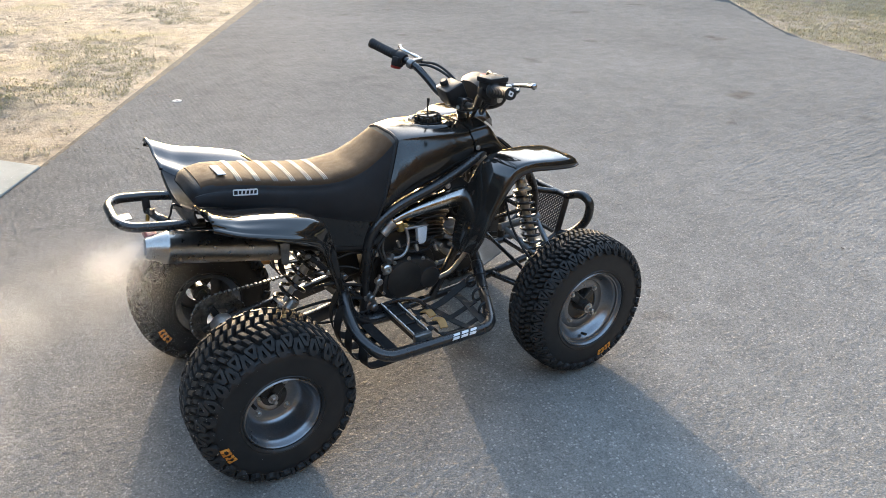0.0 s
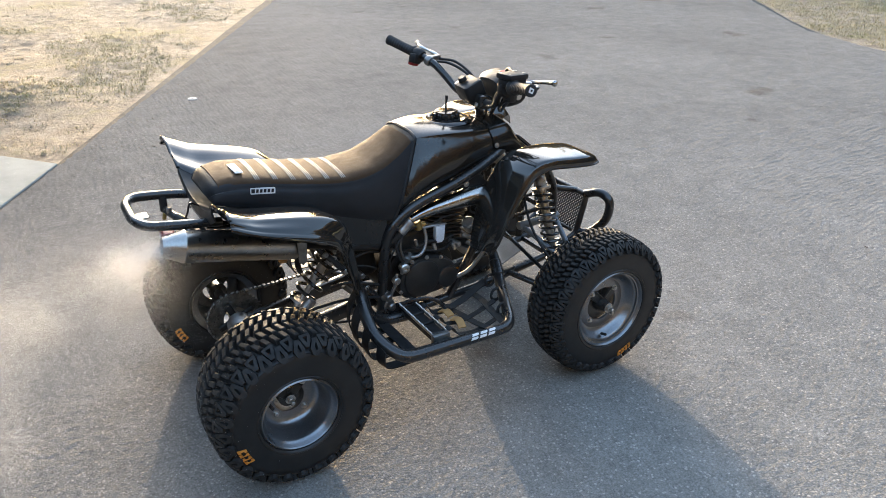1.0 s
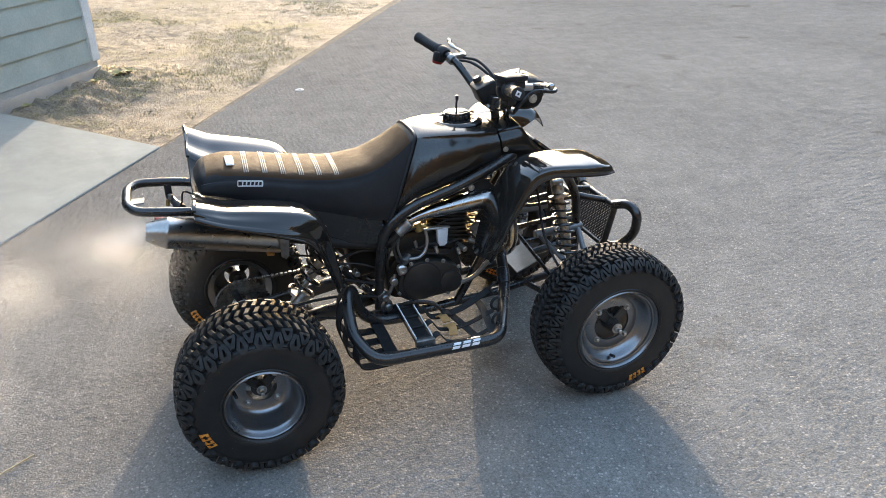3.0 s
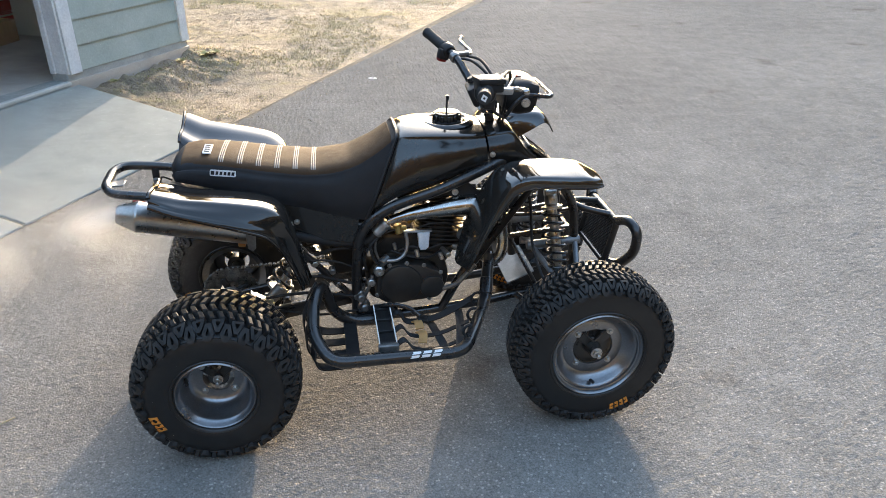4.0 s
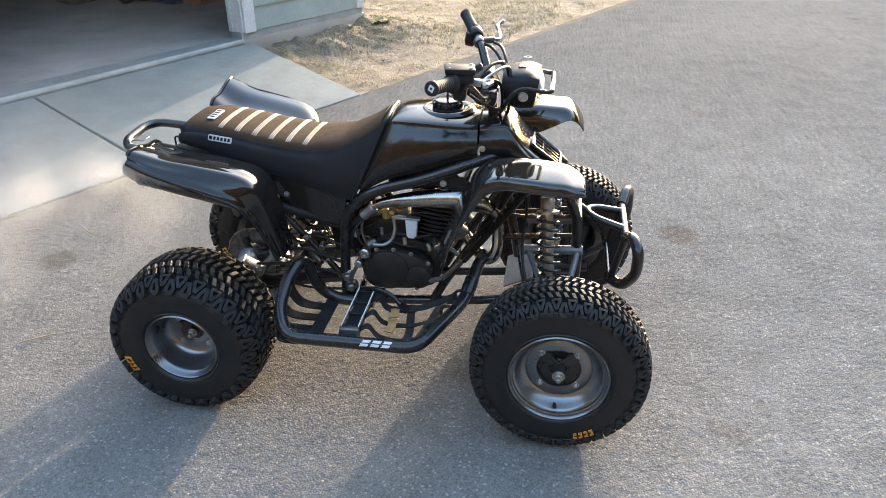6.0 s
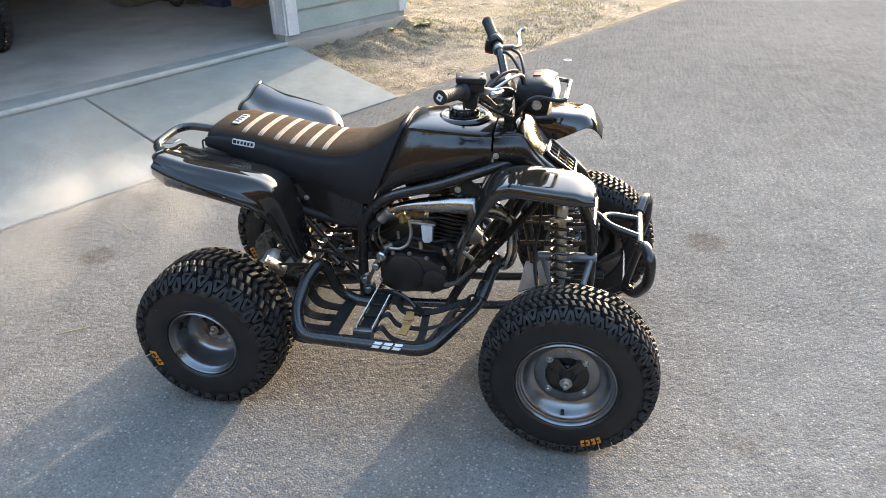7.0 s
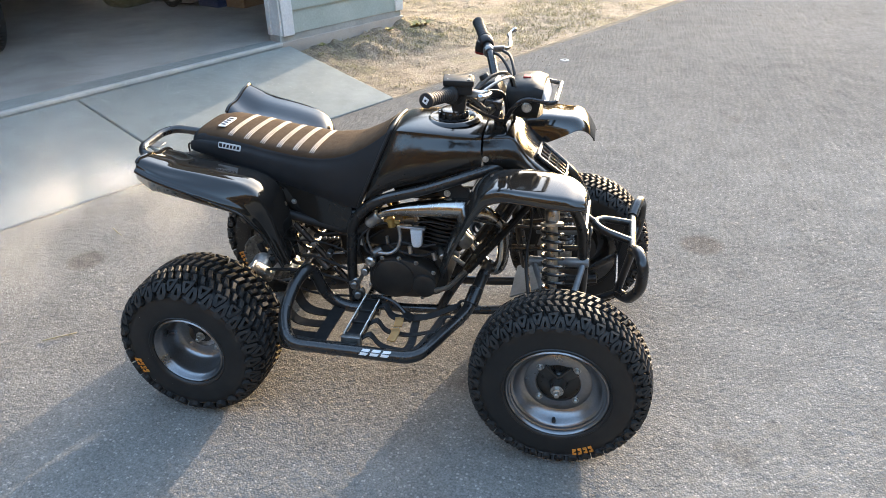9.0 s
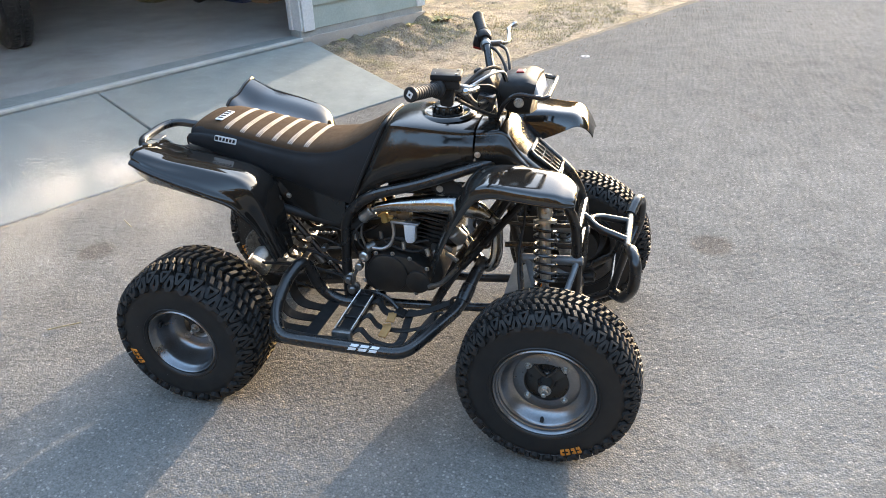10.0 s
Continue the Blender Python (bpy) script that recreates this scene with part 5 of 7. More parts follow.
for x, y, z, r in ((0.262, -0.112, 0.488, 0.011), (0.222, -0.112, 0.540, 0.009), (0.300, -0.120, 0.446, 0.010), (0.366, -0.124, 0.370, 0.009), (0.258, -0.136, 0.600, 0.006)):
    bm = bmesh.new()
    bolt_on(bm, (x, y, z), (0, -1, 0), r, r * 1.1)
    part("bolt", bm, zinc, atv, "zinc bolt")
# coil, wiring tray and hoses under the tank
bm = bmesh.new()
box(bm, (0.680, 0, 0.672), (0.24, 0.17, 0.035), (0, -16, 0), 0.008, 2)
part("tank_tray", bm, satin_black, atv, "black tray under the tank")
bm = bmesh.new()
box(bm, (0.640, 0.03, 0.625), (0.09, 0.05, 0.05), (0, -10, 0), 0.008, 2)
part("ignition_coil", bm, engine_black, atv, "black ignition coil")
for pts in ([(0.50, -0.10, 0.585), (0.58, -0.115, 0.628), (0.68, -0.118, 0.640), (0.79, -0.11, 0.668)], [(0.47, -0.08, 0.52), (0.54, -0.09, 0.60), (0.64, -0.095, 0.632), (0.74, -0.09, 0.630)], [(0.44, 0.02, 0.56), (0.55, 0.03, 0.61), (0.70, 0.04, 0.60), (0.82, 0.05, 0.60)], [(0.30, -0.11, 0.47), (0.38, -0.115, 0.49), (0.46, -0.10, 0.47), (0.52, -0.07, 0.49)]):
    part("hose", tube(spline(pts, 6), 0.006, 8), satin_black, atv)

# ---- exhaust ----
header = spline([(0.752, 0.0, 0.482), (0.800, -0.030, 0.436), (0.842, -0.070, 0.402), (0.878, -0.100, 0.396), (0.902, -0.104, 0.428), (0.905, -0.092, 0.485), (0.900, -0.090, 0.540), (0.882, -0.112, 0.576)], 6)
part("exhaust_pipe", tube(header, 0.0185, 14), worn_chrome, atv, "chromed exhaust header")
path = spline([(0.884, -0.116, 0.572), (0.846, -0.124, 0.598), (0.796, -0.131, 0.612), (0.740, -0.132, 0.611), (0.680, -0.133, 0.605), (0.610, -0.134, 0.597), (0.566, -0.134, 0.588), (0.532, -0.132, 0.576)], 6)
along = np.linspace(0, 1, len(path))
part("expansion_chamber", tube(path, [float(r) for r in np.interp(along, [0, 0.14, 0.28, 0.46, 0.80, 1.0], [0.017, 0.030, 0.034, 0.031, 0.0165, 0.0125])], 20), worn_chrome, atv, "chromed conical expansion chamber")
bm = bmesh.new()
lathe(bm, [(0, 0), (0, 0.017), (0.006, 0.0195), (0.012, 0.018), (0.040, 0.018), (0.046, 0.0195), (0.052, 0.017), (0.052, 0)], (0.530, -0.132, 0.574), (-0.72, 0.06, -0.69), 20)
part("pipe_joint", bm, bare_alloy, atv, "alloy pipe joint")
part("exhaust_pipe", tube(spline([(0.497, -0.130, 0.542), (0.470, -0.125, 0.515), (0.420, -0.118, 0.506), (0.330, -0.125, 0.525), (0.215, -0.160, 0.575), (0.125, -0.176, 0.604)], 6), 0.0145, 12), satin_black, atv, "black tail pipe")
MUF_A, MUF_B = Vector((0.130, -0.176, 0.604)), Vector((-0.238, -0.160, 0.676))
axis = MUF_B - MUF_A
L = axis.length
bm = bmesh.new()
lathe(bm, [(0, 0), (0, 0.026), (0.003, 0.042), (0.008, 0.0445), (L - 0.062, 0.0445), (L - 0.060, 0.046), (L - 0.054, 0.046), (L - 0.052, 0.0445), (L - 0.004, 0.028), (L, 0.026), (L - 0.002, 0.021), (L - 0.04, 0.020), (L - 0.04, 0)], MUF_A, axis, 40)
muffler = part("muffler", bm, brushed, atv, "brushed steel muffler with a coned tip")
for k, ang in ((0.20, 0.3), (L - 0.075, 2.2)):
    d = axis.normalized()
    out = Vector((0, -1, 0)) * math.cos(ang) + d.cross(Vector((0, -1, 0))) * math.sin(ang)
    bm = bmesh.new()
    bolt_on(bm, MUF_A + d * k + out * 0.0445, out, 0.0035, 0.003)
    part("rivet", bm, zinc, muffler)
bm = bmesh.new()
prism(bm, [(-0.004, 0.040), (0.026, 0.040), (0.020, -0.024), (0.010, -0.034), (-0.002, -0.024)], Matrix(((1, 0, 0, 0.118), (0, 0, 1, -0.226), (0, 1, 0, 0.590), (0, 0, 0, 1))), 0.005, 0.001)
part("muffler_bracket", bm, dark_alloy, atv, "alloy muffler bracket")
bm = bmesh.new()
box(bm, (0.092, -0.150, 0.552), (0.022, 0.020, 0.020), (0, 8, 0), 0.002)
part("tag", bm, tan_web, muffler, "yellow paper tag")

# ---- rear axle, chain, swingarm ----
bm = bmesh.new()
rod(bm, (0, -0.33, 0.234), (0, 0.33, 0.234), 0.0165, 16)
axle = part("axle", bm, zinc, atv, "steel rear axle")
bm = bmesh.new()
lathe(bm, [(0, 0), (0, 0.036), (0.008, 0.040), (0.05, 0.034), (0.14, 0.034), (0.18, 0.040), (0.188, 0.036), (0.188, 0)], (0, -0.09, 0.234), (0, 1, 0), 24)
part("axle_carrier", bm, bare_alloy, atv, "grey alloy axle carrier")
bm = bmesh.new()
lathe(bm, [(0, 0.03), (0, 0.088), (0.004, 0.088), (0.004, 0.03)], (0, -0.155, 0.234), (0, 1, 0), 40, closed=True)
part("brake_disc", bm, bare_alloy, axle, "bare steel brake disc")
# sprocket with teeth and lightening holes, as an outline swept round
SPR_R, SPR_Y = 0.092, 0.13
bm = bmesh.new()
teeth = 40
outer = [((SPR_R + (0.004 if k % 2 else -0.003)) * math.cos(math.pi * k / teeth), (SPR_R + (0.004 if k % 2 else -0.003)) * math.sin(math.pi * k / teeth)) for k in range(2 * teeth)]
inner = [(0.040 * math.cos(math.pi * k / teeth), 0.040 * math.sin(math.pi * k / teeth)) for k in range(2 * teeth)]
vs = []
for y in (SPR_Y - 0.0035, SPR_Y + 0.0035):
    for ring in (outer, inner):
        vs.append([bm.verts.new((x, y, 0.234 + z)) for x, z in ring])
for k in range(2 * teeth):
    j = (k + 1) % (2 * teeth)
    bm.faces.new((vs[0][k], vs[0][j], vs[1][j], vs[1][k]))
    bm.faces.new((vs[2][j], vs[2][k], vs[3][k], vs[3][j]))
    bm.faces.new((vs[0][j], vs[0][k], vs[2][k], vs[2][j]))
    bm.faces.new((vs[1][k], vs[1][j], vs[3][j], vs[3][k]))
sprocket = part("sprocket", bm, oily_steel, axle, "black rear sprocket", smooth=20)
for k in range(4):
    a = math.pi / 2 * k + 0.4
    bm = bmesh.new()
    box(bm, (0.04 * math.cos(a), SPR_Y - 0.012, 0.234 + 0.04 * math.sin(a)), (0.05, 0.014, 0.022), (0, -math.degrees(a), 0), 0.004)
    part("sprocket_arm", bm, satin_black, sprocket)
# chain: one link after another round both sprockets
FS, FR = Vector((0.455, SPR_Y, 0.325)), 0.030
RS = Vector((0, SPR_Y, 0.234))
d = (FS - RS)
ang = math.atan2(d.z, d.x)
off = math.acos((SPR_R - FR) / d.length)
loop = []
for k in range(40):
    a = ang + off + (2 * math.pi - 2 * off) * k / 39
    loop.append(RS + Vector((math.cos(a), 0, math.sin(a))) * SPR_R)
a_end = ang - off
for k in range(1, 18):
    p = RS + Vector((math.cos(a_end), 0, math.sin(a_end))) * SPR_R
    q = FS + Vector((math.cos(a_end), 0, math.sin(a_end))) * FR
    loop.append(p.lerp(q, k / 18))
for k in range(10):
    a = ang - off + 2 * off * k / 9
    loop.append(FS + Vector((math.cos(a), 0, math.sin(a))) * FR)
for k in range(1, 18):
    p = FS + Vector((math.cos(ang + off), 0, math.sin(ang + off))) * FR
    q = RS + Vector((math.cos(ang + off), 0, math.sin(ang + off))) * SPR_R
    loop.append(p.lerp(q, k / 18) - Vector((0, 0, 0.010 * math.sin(math.pi * k / 18))))
length, pts = 0, []
for a, b in zip(loop, loop[1:] + loop[:1]):
    n = max(1, round((b - a).length / 0.0025))
    pts += [a.lerp(b, k / n) for k in range(n)]
bm = bmesh.new()
walked, last, count = 0.0, pts[0], 0
for p in pts[1:]:
    walked += (p - last).length
    if walked >= 0.0135:
        way = p - last if (p - last).length > 1e-6 else Vector((1, 0, 0))
        tilt = -math.degrees(math.atan2(way.z, way.x))
        wide = 0.016 if count % 2 else 0.011
        box(bm, p, (0.0125, wide, 0.0095 if count % 2 else 0.0075), (0, tilt, 0), 0.002)
        walked, count = 0.0, count + 1
    last = p
tagged(part("chain", bm, oily_steel, atv, "oily drive chain"), kind="stuff")
for s in (-1, 1):
    bm = bmesh.new()
    p0, p1 = Vector((0.425, s * 0.092, 0.300)), Vector((0.015, s * 0.078, 0.236))
    mid, tilt = (p0 + p1) / 2, math.degrees(math.atan2(p0.z - p1.z, p0.x - p1.x))
    box(bm, mid, ((p0 - p1).length, 0.026, 0.046), (0, -tilt, 0), 0.006, 2)
    part("swingarm_beam", bm, frame_black, atv, "black box-section swingarm")
bm = bmesh.new()
box(bm, (0.20, 0, 0.270), (0.03, 0.16, 0.04), (0, -9, 0), 0.006, 2)
part("swingarm_bridge", bm, frame_black, atv)
# caliper and cable bracket in front of the rear wheel
bm = bmesh.new()
box(bm, (0.128, -0.165, 0.352), (0.075, 0.045, 0.030), (0, 32, 10), 0.008, 2)
caliper = part("brake_caliper", bm, zinc, atv, "grey alloy rear brake caliper")
for k in range(5):
    bm = bmesh.new()
    box(bm, (0.100 + 0.013 * k, -0.166, 0.376 - 0.008 * k), (0.006, 0.042, 0.014), (0, 32, 10), 0.001)
    part("caliper_rib", bm, zinc, caliper)
part("brake_hose", tube(spline([(0.14, -0.16, 0.36), (0.20, -0.16, 0.365), (0.28, -0.15, 0.36), (0.36, -0.14, 0.34), (0.43, -0.135, 0.32)], 5), 0.005, 8), satin_black, atv)
part("brake_hose", tube(spline([(0.10, -0.12, 0.30), (0.18, -0.11, 0.28), (0.30, -0.13, 0.265), (0.42, -0.14, 0.275)], 5), 0.004, 8), satin_black, atv)


def damper(top, foot, coil_r, wire, turns, body_mat, spring_mat, label):
    """A coil-over shock absorber from its upper to its lower eye."""
    top, foot = Vector(top), Vector(foot)
    d = (foot - top).normalized()
    L = (foot - top).length
    bm = bmesh.new()
    lathe(bm, [(0.004, 0), (0.004, 0.019), (0.008, 0.021), (0.034, 0.021), (0.038, 0.018), (0.042, coil_r + 0.003), (0.050, coil_r + 0.003), (0.053, 0.0155), (L * 0.62, 0.0155), (L * 0.63, 0.010), (L - 0.05, 0.010), (L - 0.046, coil_r + 0.002), (L - 0.038, coil_r + 0.002), (L - 0.03, 0.014), (L - 0.01, 0.012), (L - 0.01, 0)], top, d, 22)
    body = part("shock_absorber", bm, body_mat, atv, label)
    side = d.cross(Vector((0, 1, 0))).normalized()
    up = side.cross(d)
    a0, a1 = 0.052, L - 0.046
    pts = [top + d * (a0 + (a1 - a0) * k / (turns * 16)) + (side * math.cos(2 * math.pi * k / 16) + up * math.sin(2 * math.pi * k / 16)) * coil_r for k in range(int(turns * 16) + 1)]
    part("spring", tube(pts, wire, 7), spring_mat, body, "black coil spring")
    for p in (top, foot):
        bm = bmesh.new()
        rod(bm, p + Vector((-0.02, 0, 0)), p + Vector((0.02, 0, 0)), 0.013, 14)
        part("mounting_eye", bm, zinc, body)
    return body


damper((0.332, -0.045, 0.545), (0.146, -0.045, 0.300), 0.037, 0.0068, 5.5, bare_alloy, frame_black, "rear shock absorber with an alloy body")
bm = bmesh.new()
rod(bm, (0.190, -0.100, 0.365), (0.142, -0.104, 0.315), 0.019, 18)
part("shock_reservoir", bm, dark_alloy, atv, "alloy shock reservoir")
for s in (-1, 1):
    damper((1.050, s * 0.122, 0.628), (1.078, s * 0.235, 0.285), 0.031, 0.0046, 11, zinc, frame_black, "front shock absorber with a chromed body")
    # control arms, knuckle and tie rod
    ball_low, ball_high = (1.110, s * 0.345, 0.205), (1.100, s * 0.338, 0.318)
    for p in ((0.955, s * 0.110, 0.262), (1.185, s * 0.090, 0.290)):
        part("lower_arm", tube([p, ball_low], 0.0115, 10), frame_black, atv, "black lower control arm")
    for p in ((1.000, s * 0.105, 0.440), (1.150, s * 0.100, 0.448)):
        part("upper_arm", tube([p, ball_high], 0.0095, 10), grey_plate, atv, "grey upper control arm")
    bm = bmesh.new()
    rod(bm, (0.985, s * 0.105, 0.440), (1.165, s * 0.105, 0.448), 0.015, 14)
    part("arm_pivot", bm, grey_plate, atv)
    part("lower_brace", tube([(1.02, s * 0.215, 0.244), (1.145, s * 0.215, 0.252)], 0.009, 9), frame_black, atv)
    bm = bmesh.new()
    box(bm, (1.108, s * 0.345, 0.262), (0.045, 0.040, 0.125), (0, -4, 0), 0.010, 2)
    knuckle = part("steering_knuckle", bm, engine_black, atv, "black steering knuckle")
    bm = bmesh.new()
    rod(bm, (1.110, s * 0.340, 0.249), (1.110, s * 0.430, 0.249), 0.018, 16)
    part("spindle", bm, zinc, knuckle)
    part("tie_rod", tube([(0.965, s * 0.020, 0.405), (1.030, s * 0.330, 0.275)], 0.007, 9), frame_black, atv, "thin black tie rod")
    bm = bmesh.new()
    lathe(bm, [(0, 0), (0, 0.070), (0.045, 0.074), (0.05, 0.0)], (1.110, s * 0.350, 0.249), (0, s, 0), 32)
    part("brake_drum", bm, engine_black, knuckle)
    part("brake_hose", tube(spline([(1.10, s * 0.33, 0.30), (1.02, s * 0.27, 0.36), (0.985, s * 0.18, 0.47), (0.99, s * 0.10, 0.60), (0.95, s * 0.05, 0.72)], 5), 0.0045, 8), satin_black, atv)
part("steering_column", tube([(0.866, 0, 0.895), (0.955, 0, 0.420), (0.965, 0, 0.36)], 0.015, 12), frame_black, atv, "black steering column")

# ---- foot rests ----
for s in (-1, 1):
    def R(pts):
        return [(x, s * y, z) for x, y, z in pts]
    # one bent tube round the foot well
    rail = tube_part("nerf_bar", R([(0.862, 0.085, 0.408), (0.846, 0.150, 0.386), (0.820, 0.235, 0.322), (0.712, 0.455, 0.292), (0.328, 0.455, 0.298), (0.280, 0.360, 0.335), (0.288, 0.262, 0.392), (0.314, 0.196, 0.414), (0.345, 0.182, 0.300), (0.400, 0.176, 0.258), (0.520, 0.170, 0.250)]), 0.0185, frame_black, label="black tubular foot-well guard bar", bend=0.045, seg=14)
    bm = bmesh.new()
    rod(bm, R([(0.838, 0.174, 0.369)])[0], R([(0.824, 0.222, 0.333)])[0], 0.0215, 14)
    part("sleeve", bm, frame_black, rail)
    # heel guard: four broad strips bent down from the bar and forward under the heel
    for k in range(4):
        y0, y1 = 0.198 + k * 0.063, 0.232 + k * 0.063
        rows = []
        for y in (y0, (y0 + y1) / 2, y1):
            xb, zb = float(np.interp(y, [0.19, 0.262, 0.36, 0.44], [0.316, 0.288, 0.280, 0.300])), float(np.interp(y, [0.19, 0.262, 0.36, 0.44], [0.416, 0.394, 0.340, 0.302]))
            h = zb - 0.252
            u = 1.0 - 0.9 * max(0.0, min(1.0, (y - 0.20) / 0.20))
            rows.append(R([(xb - 0.006 - 0.008 * u, y, zb + 0.008 * u), (xb - 0.006 - 0.034 * u, y, zb - 0.22 * h), (xb - 0.006 - 0.038 * u, y, zb - 0.60 * h), (xb + 0.004 - 0.020 * u, y, zb - 0.92 * h), (xb + 0.040, y, zb - h), (0.405, y, 0.254)]))
        part("heel_guard", surf(rows, 1, 3, 0.004), satin_black, rail, "black bent heel guard strip")
    part("guard_edge", surf([R([(0.372, 0.186, 0.262), (0.372, 0.44, 0.270)]), R([(0.412, 0.186, 0.258), (0.412, 0.44, 0.266)])], 2, 4, 0.004), satin_black, rail)
    part("inner_bar", tube(rounded(R([(0.345, 0.435, 0.300), (0.40, 0.415, 0.276), (0.52, 0.405, 0.270)]), 0.03), 0.013, 12), satin_black, rail)
    # toothed peg
    peg = part("foot_peg", tube(R([(0.496, 0.140, 0.270), (0.498, 0.378, 0.272)]), 0.016, 4, flat=(0.046, 0.020)), satin_black, atv, "black foot peg with a serrated zinc edge")
    for dx in (-0.0255, 0.0255):
        bm = bmesh.new()
        poly = [(0.150, 0.0095), (0.372, 0.0095)]
        n = 26
        for k in range(2 * n + 1):
            poly.append((0.372 - 0.222 * k / (2 * n), 0.017 + (0.006 if k % 2 else 0.0)))
        prism(bm, poly, Matrix(((0, 0, 1, 0.497 + dx - 0.0015), (s, 0, 0, 0), (0, 1, 0, 0.274), (0, 0, 0, 1))), 0.003)
        part("peg_teeth", bm, zinc, peg, "serrated zinc edge", smooth=0)
    for y in (0.165, 0.230, 0.295, 0.362):
        bm = bmesh.new()
        box(bm, (0.497, s * y, 0.284), (0.05, 0.012, 0.012), (0, 0, 0), 0.002)
        part("peg_rung", bm, satin_black, peg)
    bm = bmesh.new()
    box(bm, (0.497, s * 0.382, 0.275), (0.062, 0.022, 0.038), (0, 0, 0), 0.006, 2)
    part("peg_end", bm, dark_alloy, peg, "dull alloy end clamp")
    bm = bmesh.new()
    box(bm, (0.485, s * 0.138, 0.262), (0.13, 0.03, 0.035), (0, 0, 0), 0.005, 2)
    part("peg_mount", bm, frame_black, peg)
    # webbing of the foot well
    straps = [[(0.520, 0.195, 0.272), (0.548, 0.198, 0.288), (0.580, 0.204, 0.252), (0.680, 0.200, 0.262), (0.790, 0.190, 0.312)],
              [(0.520, 0.285, 0.272), (0.548, 0.283, 0.288), (0.578, 0.280, 0.250), (0.660, 0.285, 0.250), (0.755, 0.300, 0.296)],
              [(0.520, 0.360, 0.272), (0.548, 0.358, 0.288), (0.580, 0.355, 0.250), (0.650, 0.365, 0.250), (0.730, 0.380, 0.290)],
              [(0.640, 0.150, 0.236), (0.652, 0.240, 0.246), (0.665, 0.340, 0.253), (0.660, 0.445, 0.290)],
              [(0.745, 0.150, 0.262), (0.736, 0.240, 0.280), (0.720, 0.340, 0.284), (0.700, 0.442, 0.293)]]
    for pts in straps:
        part("webbing_strap", tube(spline(R(pts), 6), 0.01, 4, flat=(0.025, 0.003)), webbing, rail, "black nylon webbing strap", smooth=0)
    for pts in ([(0.596, 0.212, 0.258), (0.604, 0.236, 0.268), (0.606, 0.266, 0.262)], [(0.600, 0.280, 0.262), (0.610, 0.306, 0.268), (0.604, 0.340, 0.258)]):
        part("webbing_strap", tube(spline(R(pts), 5), 0.01, 4, flat=(0.026, 0.004)), tan_web, rail, "tan worn webbing strap", smooth=0)
    for k in range(6):
        y = 0.20 + 0.04 * k
        x = 0.806 - (y - 0.19) / 0.265 * 0.094
        loop_pts = [(x, y, 0.318 - 0.1 * (y - 0.19)) for _ in range(1)]
        px, py, pz = loop_pts[0]
        ring = [(px + 0.022 * math.cos(a) * 0.9, s * py, pz - 0.004 + 0.022 * math.sin(a)) for a in np.linspace(0, 2 * math.pi, 12, endpoint=False)]
        if k % 2 == 0:
            part("strap_loop", tube(ring, 0.005, 6, True), webbing, rail)
# plain white slanted mark wrapped on the right bar
for x, cuts in ((0.550, 0.10), (0.581, 0.04), (0.612, 0.10)):
    bm = bmesh.new()
    for lo, hi in ((0.0, 0.42), (0.58, 1.0)):
        rings = []
        for r in (0.0182, 0.0196):
            ring = []
            for u, v in ((0.0, lo), (1.0 - cuts, lo), (1.0, (lo + hi) / 2), (1.0 - cuts, hi), (0.0, hi), (cuts, (lo + hi) / 2)):
                a = radians(12 + 56 * v)
                ring.append(bm.verts.new((x + 0.025 * u + 0.010 * v, -0.455 - r * math.cos(a), 0.295 + r * math.sin(a))))
            rings.append(ring)
        bm.faces.new(rings[0][::-1])
        bm.faces.new(rings[1])
        for k in range(6):
            bm.faces.new((rings[0][k], rings[0][(k + 1) % 6], rings[1][(k + 1) % 6], rings[1][k]))
    part("bar_mark", bm, white_decal, atv, "white slanted mark on the guard bar", smooth=0)
# rear brake pedal
part("brake_pedal", tube(spline([(0.470, -0.150, 0.285), (0.530, -0.178, 0.304), (0.580, -0.195, 0.298), (0.612, -0.205, 0.272)], 5), 0.0075, 9), frame_black, atv, "black brake pedal")
bm = bmesh.new()
box(bm, (0.622, -0.208, 0.262), (0.034, 0.040, 0.010), (0, 25, 0), 0.002)
part("pedal_pad", bm, satin_black, atv)

# ---- rear grab bar and tail lamp ----
part("grab_bar", tube(rounded([(-0.06, -0.105, 0.690), (-0.150, -0.112, 0.704), (-0.256, -0.104, 0.716), (-0.284, -0.060, 0.722), (-0.284, 0.060, 0.728), (-0.256, 0.104, 0.728), (-0.150, 0.112, 0.716), (-0.06, 0.105, 0.700)], 0.045, 5), 0.0135, 12), frame_black, atv, "black tubular rear grab bar")
bm = bmesh.new()
box(bm, (-0.172, 0.104, 0.692), (0.022, 0.016, 0.052), (0, 0, 0), 0.005, 2)
bracket = part("lamp_bracket", bm, satin_black, atv, "black tab under the grab bar")
bm = bmesh.new()
rod(bm, (-0.172, 0.096, 0.676), (-0.150, 0.030, 0.668), 0.011, 14)
part("knuckle", bm, engine_black, bracket)
for p0, p1, r, mat in (((-0.176, 0.080, 0.672), (-0.180, 0.080, 0.652), 0.006, gold), ((-0.166, 0.062, 0.678), (-0.166, 0.062, 0.694), 0.008, dark_alloy), ((-0.152, 0.036, 0.668), (-0.138, 0.004, 0.664), 0.015, satin_black)):
    bm = bmesh.new()
    rod(bm, p0, p1, r, 12)
    part("bolt", bm, mat, bracket)
bm = bmesh.new()
box(bm, (-0.20, -0.050, 0.662), (0.034, 0.075, 0.028), (0, 0, 0), 0.008, 3)
